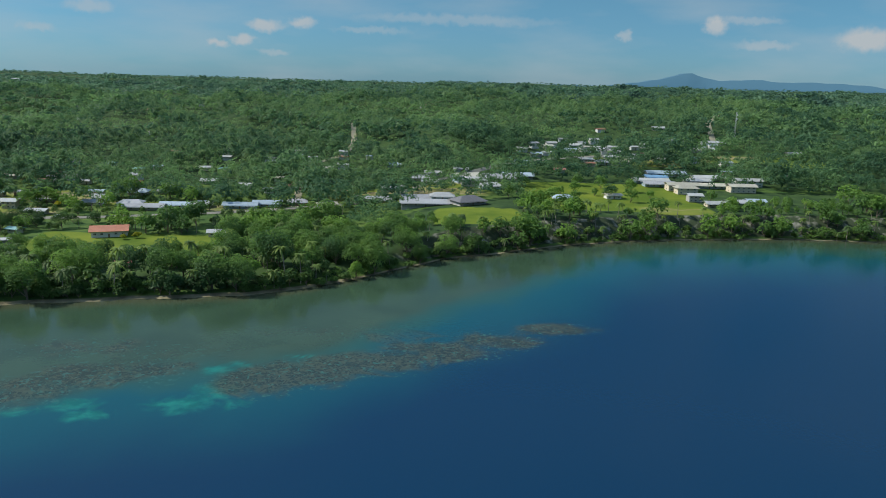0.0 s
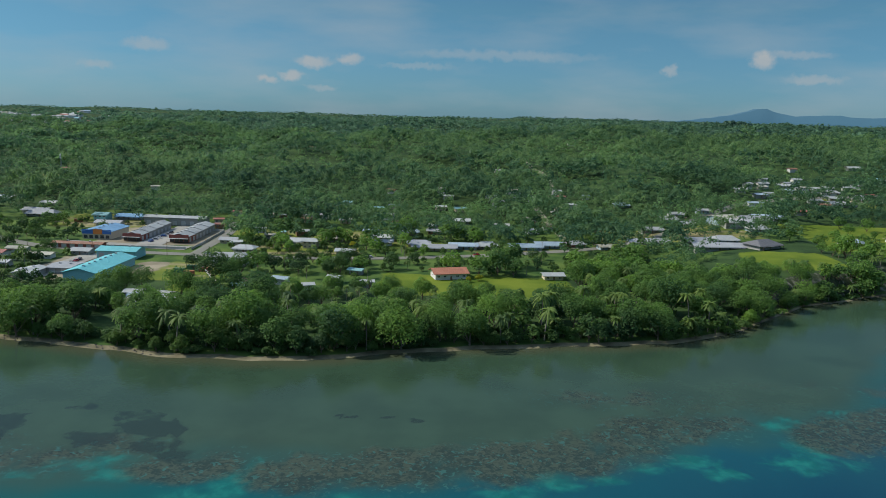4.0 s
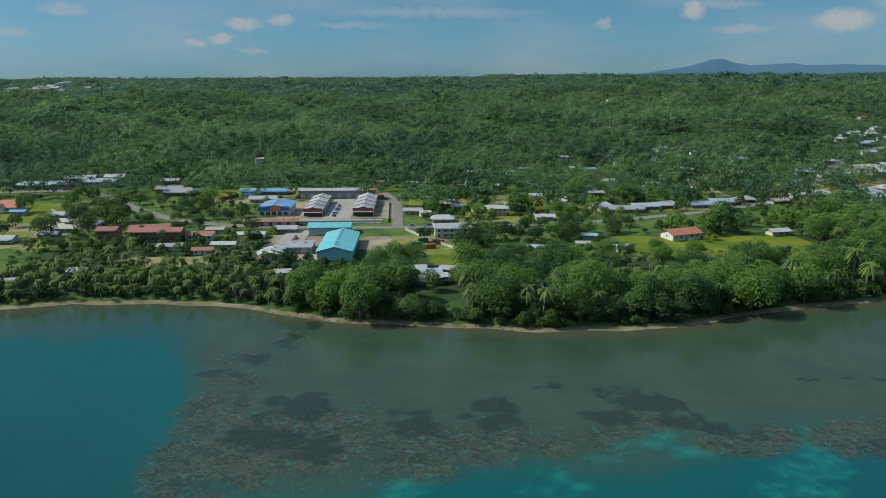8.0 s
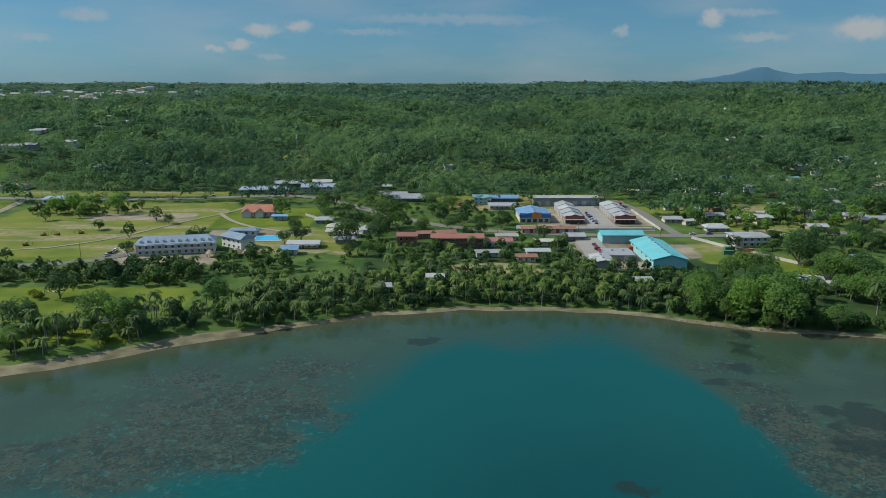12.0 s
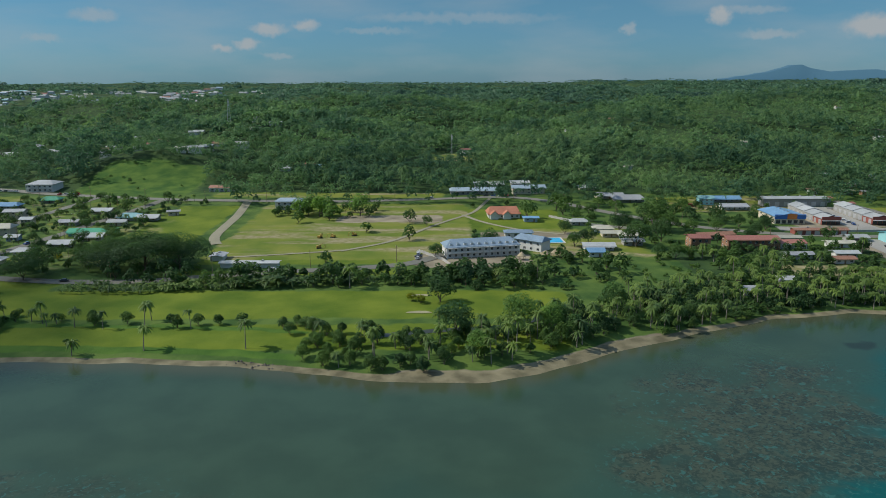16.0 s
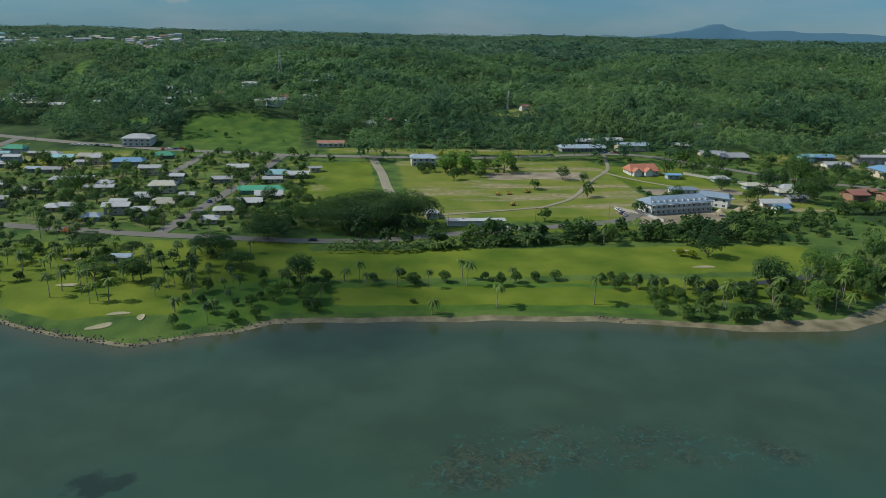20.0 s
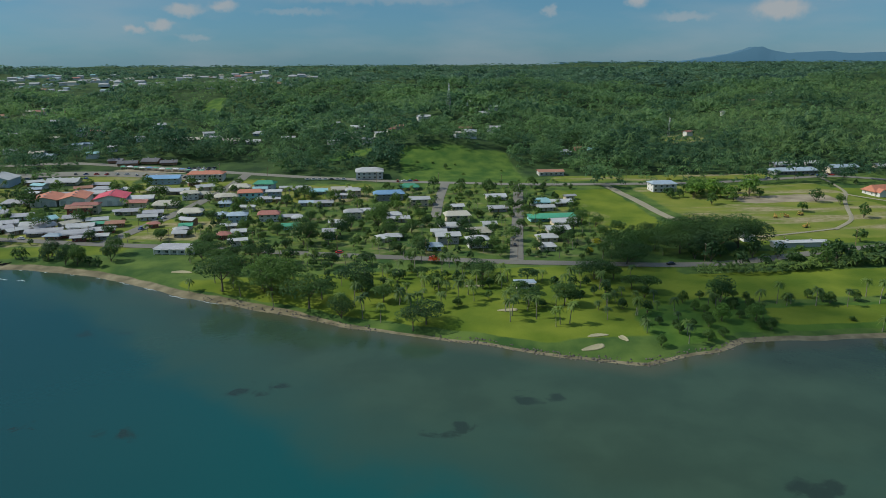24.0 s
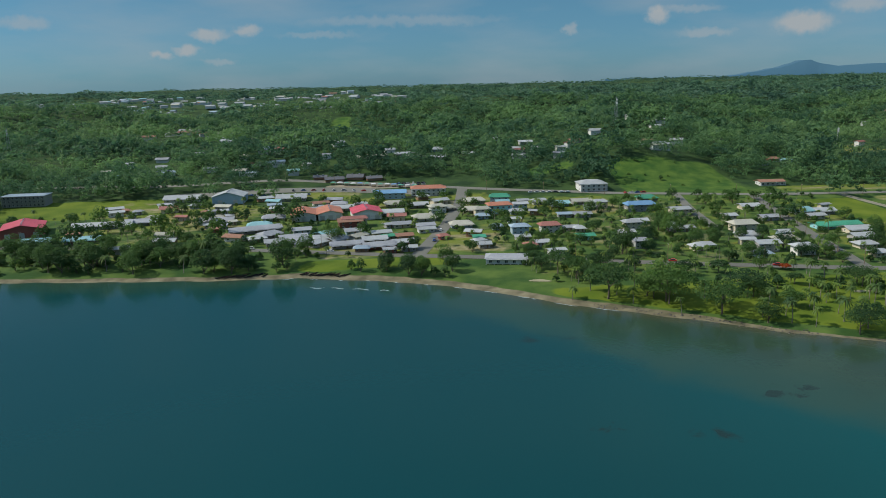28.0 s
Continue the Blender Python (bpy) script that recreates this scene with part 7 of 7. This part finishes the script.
# hotel and works gardens
for x, y in scatter(-700, -400, 405, 560, 10, 119, 0.5, True, True, 0.6):
    plant(SMALL if choose(0.7) else SHADE, x, y, 0.66)
for x, y in scatter(-826, -690, 376, 386, 16, 120, 0.4, False, True):
    plant(BUSH, x, y)
for x, y in ((-711, 447), (-754, 388), (-740, 470), (-790, 500), (-770, 508)):
    plant(SMALL, x, y)
for x, y in scatter(-812, -738, 520, 548, 8, 121, 0.9, False, True, 1.0, True):
    plant(SMALL if choose(0.6) else TREES, x, y, 0.8)
# dark shade trees round the hotel, the school and the western town
for x, y, s in ((-574, 430, 1.25), (-551, 477, 1.3), (-574, 474, 0.9), (-605, 545, 1.0), (-611, 430, 0.8), (-630, 514, 0.8), (-544, 470, 1.1), (-602, 434, 0.9), (-555, 444, 0.9), (-597, 552, 0.95), (-611, 466, 0.7), (-694, 402, 0.7), (-713, 498, 0.6), (-701, 488, 0.6), (-691, 320, 0.8), (-528, 470, 0.9), (-324, 381, 1.1), (-348, 412, 0.7), (-300, 415, 0.9), (-316, 400, 0.9),
                (-1344, 495, 1.0), (-1415, 561, 1.0), (-1284, 559, 1.0), (-1347, 438, 0.9), (-1381, 443, 1.0), (-1265, 426, 0.9), (-1406, 489, 1.1), (-1291, 430, 0.9), (-1415, 455, 1.1), (-1334, 548, 1.0), (-1240, 478, 0.8), (-1173, 411, 0.7), (-1071, 418, 0.9), (-1028, 455, 1.0), (-1272, 540, 0.9), (-1318, 505, 1.0), (-1360, 520, 1.0), (-1376, 470, 1.0)):
    plant(SHADE, x, y, s)
# red-house meadow edge, roadside gardens
for x, y in scatter(-345, -60, 416, 540, 8.2, 122, 0.72, True, True, 0.6):
    ry = float(np.interp(x, [-417, -360, -295, -234, -166, -110, -51], [456, 454, 455, 466, 490, 518, 556]))
    if -6 < ry - y < 36:
        if ry - y > 16 and choose(0.5):
            plant(SMALL if choose(0.7) else SHADE, x, y, 0.6)
        elif choose(0.2):
            plant(BUSH, x, y, 0.6)
        continue
    plant(SMALL if choose(0.6) else (TREES if choose(0.6) else PALMS), x, y, 0.8)
for x, y in scatter(-312, -236, 392, 446, 8.5, 142, 0.55, False, True, 0.6):
    plant(SMALL if choose(0.5) else (SHADE if choose(0.6) else PALMS), x, y, 0.68)
for x, y in scatter(-1004, -906, 596, 690, 8, 136, 0.06, False, True, 1.0, True):
    plant(BUSH if choose(0.93) else SMALL, x, y, 0.5)
for x, y in ((-700, 319), (-704, 322), (-915, 380), (-905, 398), (-790, 580), (-184, 408), (-178, 412), (-268, 500)):
    plant([SHRUB], x, y)
for x, y in ((-1000, 371),):
    plant([FLAME], x, y, 0.62)


# the nearest stand as things of their own, the rest as one grove a kind
PLANTED.sort(key=lambda r: r[2])
count, seen_proto, rest = {}, set(), {}
for ob, x, y, s, sz, turn in PLANTED:
    kind = ob.name.split(".")[0]
    count[kind] = count.get(kind, 0) + 1
    if count[kind] > 190 and ob.name in seen_proto:
        rest.setdefault(kind, []).append((ob, x, y, s, sz, turn))
        continue
    m = pose(x, y, float(height(x, y)) - 0.1, 0, 0, turn) @ Matrix.Diagonal((s, s, sz, 1))
    if ob.name not in seen_proto:
        seen_proto.add(ob.name)
        ob.matrix_basis = m
    else:
        copy_thing(ob, pose(0, 0, 0)).matrix_basis = m
ARRAYS = {}


def mesh_arrays(me):
    if me.name not in ARRAYS:
        v = np.empty(len(me.vertices) * 3, np.float32)
        me.vertices.foreach_get("co", v)
        f = np.empty(len(me.loops), np.int32)
        me.loops.foreach_get("vertex_index", f)
        ARRAYS[me.name] = (v.reshape(-1, 3), f.reshape(-1, 4))
    return ARRAYS[me.name]


for kind, rows in rest.items():
    V, F, S, T, k = [], [], [], [], 0
    mats = [M_PALMBARK, M_PALM] if kind == "palm_tree" else [M_BARK, M_LEAF if kind == "tree" else (M_LEAF_DARK if "rain" in kind else M_LEAF_GARDEN)]
    for ob, x, y, s, sz, turn in rows:
        c, q, z = math.cos(radians(turn)), math.sin(radians(turn)), float(height(x, y)) - 0.1
        tone = float(rng.uniform(0, 0.45))
        for child in ob.children:
            v, f = mesh_arrays(child.data)
            leaf = child.data.name.startswith("crown")
            if leaf and kind != "palm_tree":
                f = f[: len(f) * 17 // 100]
                v = v[: len(f) * 4]
                mid = v.reshape(-1, 4, 3).mean(1, keepdims=True)
                v = (mid + (v.reshape(-1, 4, 3) - mid) * 2.15).reshape(-1, 3)
            V.append(np.stack([(v[:, 0] * c - v[:, 1] * q) * s + x, (v[:, 0] * q + v[:, 1] * c) * s + y, v[:, 2] * sz + z], -1))
            F.append(f + k)
            S.append(np.full(len(f), int(leaf)))
            T.append(np.full(len(v), tone + 0.1))
            k += len(v)
    me = make_mesh(kind + "s_inland", np.concatenate(V), np.concatenate(F), mats, False, [("tone", np.concatenate(T))], np.concatenate(S))
    tagged(new(kind + "s_inland", me), "scattered green garden trees among the houses" if kind != "palm_tree" else "scattered coconut palms among the houses", "trees", kind="stuff")


# ---- woods that nobody could count ----
def glade(x, y):
    """1 in patches of young growth and old gardens inside the forest."""
    v = np.sin(x * 0.013 + 1.7 * np.sin(y * 0.007)) * np.sin(y * 0.015 + 1.3 * np.sin(x * 0.009)) + 0.25 * np.sin(x * 0.05 + y * 0.037)
    return sstep(0.62, 0.85, v) * sstep(560, 640, y)


def wood(name, places, templates, mats, label, seed, grow=(0.7, 1.3)):
    """One mesh of many trees from small templates (corners, faces, slot)."""
    g = np.random.default_rng(seed)
    P = np.array(places, float)
    if not len(P):
        return
    kind = g.integers(0, len(templates), len(P))
    V, F, T, S, k = [], [], [], [], 0
    for t, (tv, tf, slot) in enumerate(templates):
        q = P[kind == t]
        if not len(q):
            continue
        n, m = len(q), len(tv)
        gl = glade(q[:, 0], q[:, 1])
        a, s = g.uniform(0, 2 * np.pi, n), g.uniform(*grow, n) * (1 - 0.45 * gl) * (1 + (0.30 - 0.27 * sstep(1800, 2800, q[:, 1])) * np.sin(q[:, 0] * 0.11 + 1.5 * np.sin(q[:, 1] * 0.06)) * np.sin(q[:, 1] * 0.09 + 1.2 * np.sin(q[:, 0] * 0.05))) * (1 + 0.22 * np.sin(q[:, 0] * 0.031 + 2 * np.sin(q[:, 1] * 0.02)))
        ca, sa = (np.cos(a) * s)[:, None], (np.sin(a) * s)[:, None]
        x = tv[:, 0][None] * ca - tv[:, 1][None] * sa + q[:, 0:1]
        y = tv[:, 0][None] * sa + tv[:, 1][None] * ca + q[:, 1:2]
        z = tv[:, 2][None] * (s * g.uniform(0.9, 1.15, n))[:, None] + height(q[:, 0], q[:, 1])[:, None]
        V.append(np.stack([x, y, z], -1).reshape(-1, 3))
        T.append(np.repeat(g.uniform(-0.2, 0.6, n) + 0.8 * gl, m))
        F.append((tf[None] + (np.arange(n) * m)[:, None, None] + k).reshape(-1, 4))
        S.append(np.full(n * len(tf), slot))
        k += n * m
    me = make_mesh(name, np.concatenate(V), np.concatenate(F), mats, False, [("tone", np.concatenate(T))], np.concatenate(S))
    return tagged(new(name, me), label, "forest", kind="stuff")


def crown_template(seed, h, r, c, count, size, flat=0.44):
    v, f = leaf_cloud(count, lumps(r, c, 5, seed), size, flat, seed)
    v[:, 2] += h - c * 0.5
    return v, f, 0


def palm_template(seed, tall, fronds, length, steps=2, wide=0.62):
    v, f = frond_set(fronds, length, seed, 0.75, wide, steps)
    v[:, 2] += tall
    return v, f, 1


def places(y0, y1, step, seed, keep, margin=0.62):
    g = np.random.default_rng(seed)
    half = margin * y1 + 60
    a, b = np.meshgrid(np.arange(-1230 - half, 40 + half, step), np.arange(y0, y1, step))
    a = a.ravel() + g.uniform(-0.48, 0.48, a.size) * step
    b = b.ravel() + g.uniform(-0.48, 0.48, b.size) * step
    inside = (a > -1230 - margin * b - 40) & (a < 40 + margin * b + 40) & (g.uniform(size=a.size) < keep)
    a, b = a[inside], b[inside]
    town = box_mask(a, b, -2150, -1150, 1560, 2300, 60) > 0.5
    thin = ~town | (g.uniform(size=a.size) < 0.2)
    a, b = a[thin], b[thin]
    d = b - coast(a)
    near = (d < 112) & (a > -690) | (d < 70) & (a > -60) | (a < -860) & (b < 645) & (a > -1500) | (b < 560) & (a > -900) & (a < -400) | (b < 500) & (a > -400) & (a < -60) | (d < 12)
    ok = open_ground(a, b, True, 1.0) & ~near
    return a[ok], b[ok]


def palm_country(x, y):
    v = np.sin(x * 0.004 + 0.9) * np.cos(y * 0.0045 + 0.3) + 0.5 * np.sin(x * 0.011 - y * 0.007)
    return v + box_mask(x, y, -720, -40, 640, 1200, 60) * 1.2 + box_mask(x, y, -60, 560, 560, 1150, 60) * 0.9 - box_mask(x, y, -1500, -780, 560, 1400, 60) * 0.8 + np.sin(x * 12.9 + y * 78.2) * 0.9 > 0.12


MID_B = [crown_template(s, h, r, c, n, 1.1) for s, h, r, c, n in ((201, 12, 5.5, 9, 52), (202, 14, 6.5, 11, 64), (203, 9, 4.5, 7, 40), (204, 17, 8, 13, 84), (205, 7, 4, 6, 34), (206, 21, 9, 15, 104))]
MID_P = [palm_template(s, h, 14, 4.3, 2, 0.58) for s, h in ((211, 13.5), (212, 15.5), (213, 11.5))]
FAR_B = [crown_template(s, h, r, c, n, 2.1) for s, h, r, c, n in ((221, 11, 6, 9, 19), (222, 13, 7.5, 10, 24), (223, 17, 9.5, 13, 32), (224, 8, 5, 7, 15))]
FAR_P = [palm_template(s, h, 11, 5.2, 1, 0.62) for s, h in ((231, 12), (232, 14))]
EDGE_B = [crown_template(s, h, r, c, n, 3.7, 0.6) for s, h, r, c, n in ((241, 12, 8, 9, 12), (242, 16, 11, 12, 15), (243, 9, 8, 7, 9))]
for label_part, y0, y1, step, keep, bset, pset, seed in (("near", 380, 800, 7.0, 0.9, MID_B, MID_P, 301), ("hinterland", 800, 1500, 9.2, 0.95, FAR_B, FAR_P, 302), ("upland", 1500, 2600, 16, 0.95, EDGE_B, None, 303), ("ridge", 2600, 4240, 26, 0.95, EDGE_B, None, 304)):
    xs, ys = places(y0, y1, step, seed, keep)
    pc = palm_country(xs, ys) if pset else np.zeros(xs.shape, bool)
    # beyond y 1500 the leaf colours carry painted distance haze
    leaf_mats = [M_LEAF_WOOD, M_PALM_WOOD] if y1 <= 1500 else [M_LEAF_HAZE, M_PALM_HAZE]
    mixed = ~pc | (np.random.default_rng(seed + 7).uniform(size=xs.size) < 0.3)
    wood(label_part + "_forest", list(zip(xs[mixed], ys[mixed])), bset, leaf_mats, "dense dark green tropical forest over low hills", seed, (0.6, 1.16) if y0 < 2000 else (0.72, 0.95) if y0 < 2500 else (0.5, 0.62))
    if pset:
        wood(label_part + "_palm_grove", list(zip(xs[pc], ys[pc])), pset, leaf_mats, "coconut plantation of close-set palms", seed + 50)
# banana hedge between the road and the fairway
hx, hy = [], []
for x in np.arange(-872, -640, 2.6):
    line_y = float(np.interp(x, [-872, -846, -778, -706, -640], [345, 343, 352, 362, 372]))
    for k in range(4):
        hx.append(x + rng.uniform(-1, 1))
        hy.append(line_y - 3.4 * k + rng.uniform(-1.2, 1.2))
BANANA = []
for s in (251, 252, 253):
    v, f = frond_set(9, 2.4, s, 0.55, 0.55, 2)
    v[:, 2] += 2.6
    BANANA.append((v, f, 0))
wood("banana_hedge", list(zip(hx, hy)), BANANA, [M_PALM], "dense hedge of banana plants beside the road", 255)

# ---- the plan is drawn to a larger unit: bring all of it to metres ----
PLAN = 0.85
for ob in [o for o in scene.objects if o.parent is None and o.type in {"MESH", "EMPTY"}]:
    ob.matrix_basis = Matrix.Scale(PLAN, 4) @ ob.matrix_basis
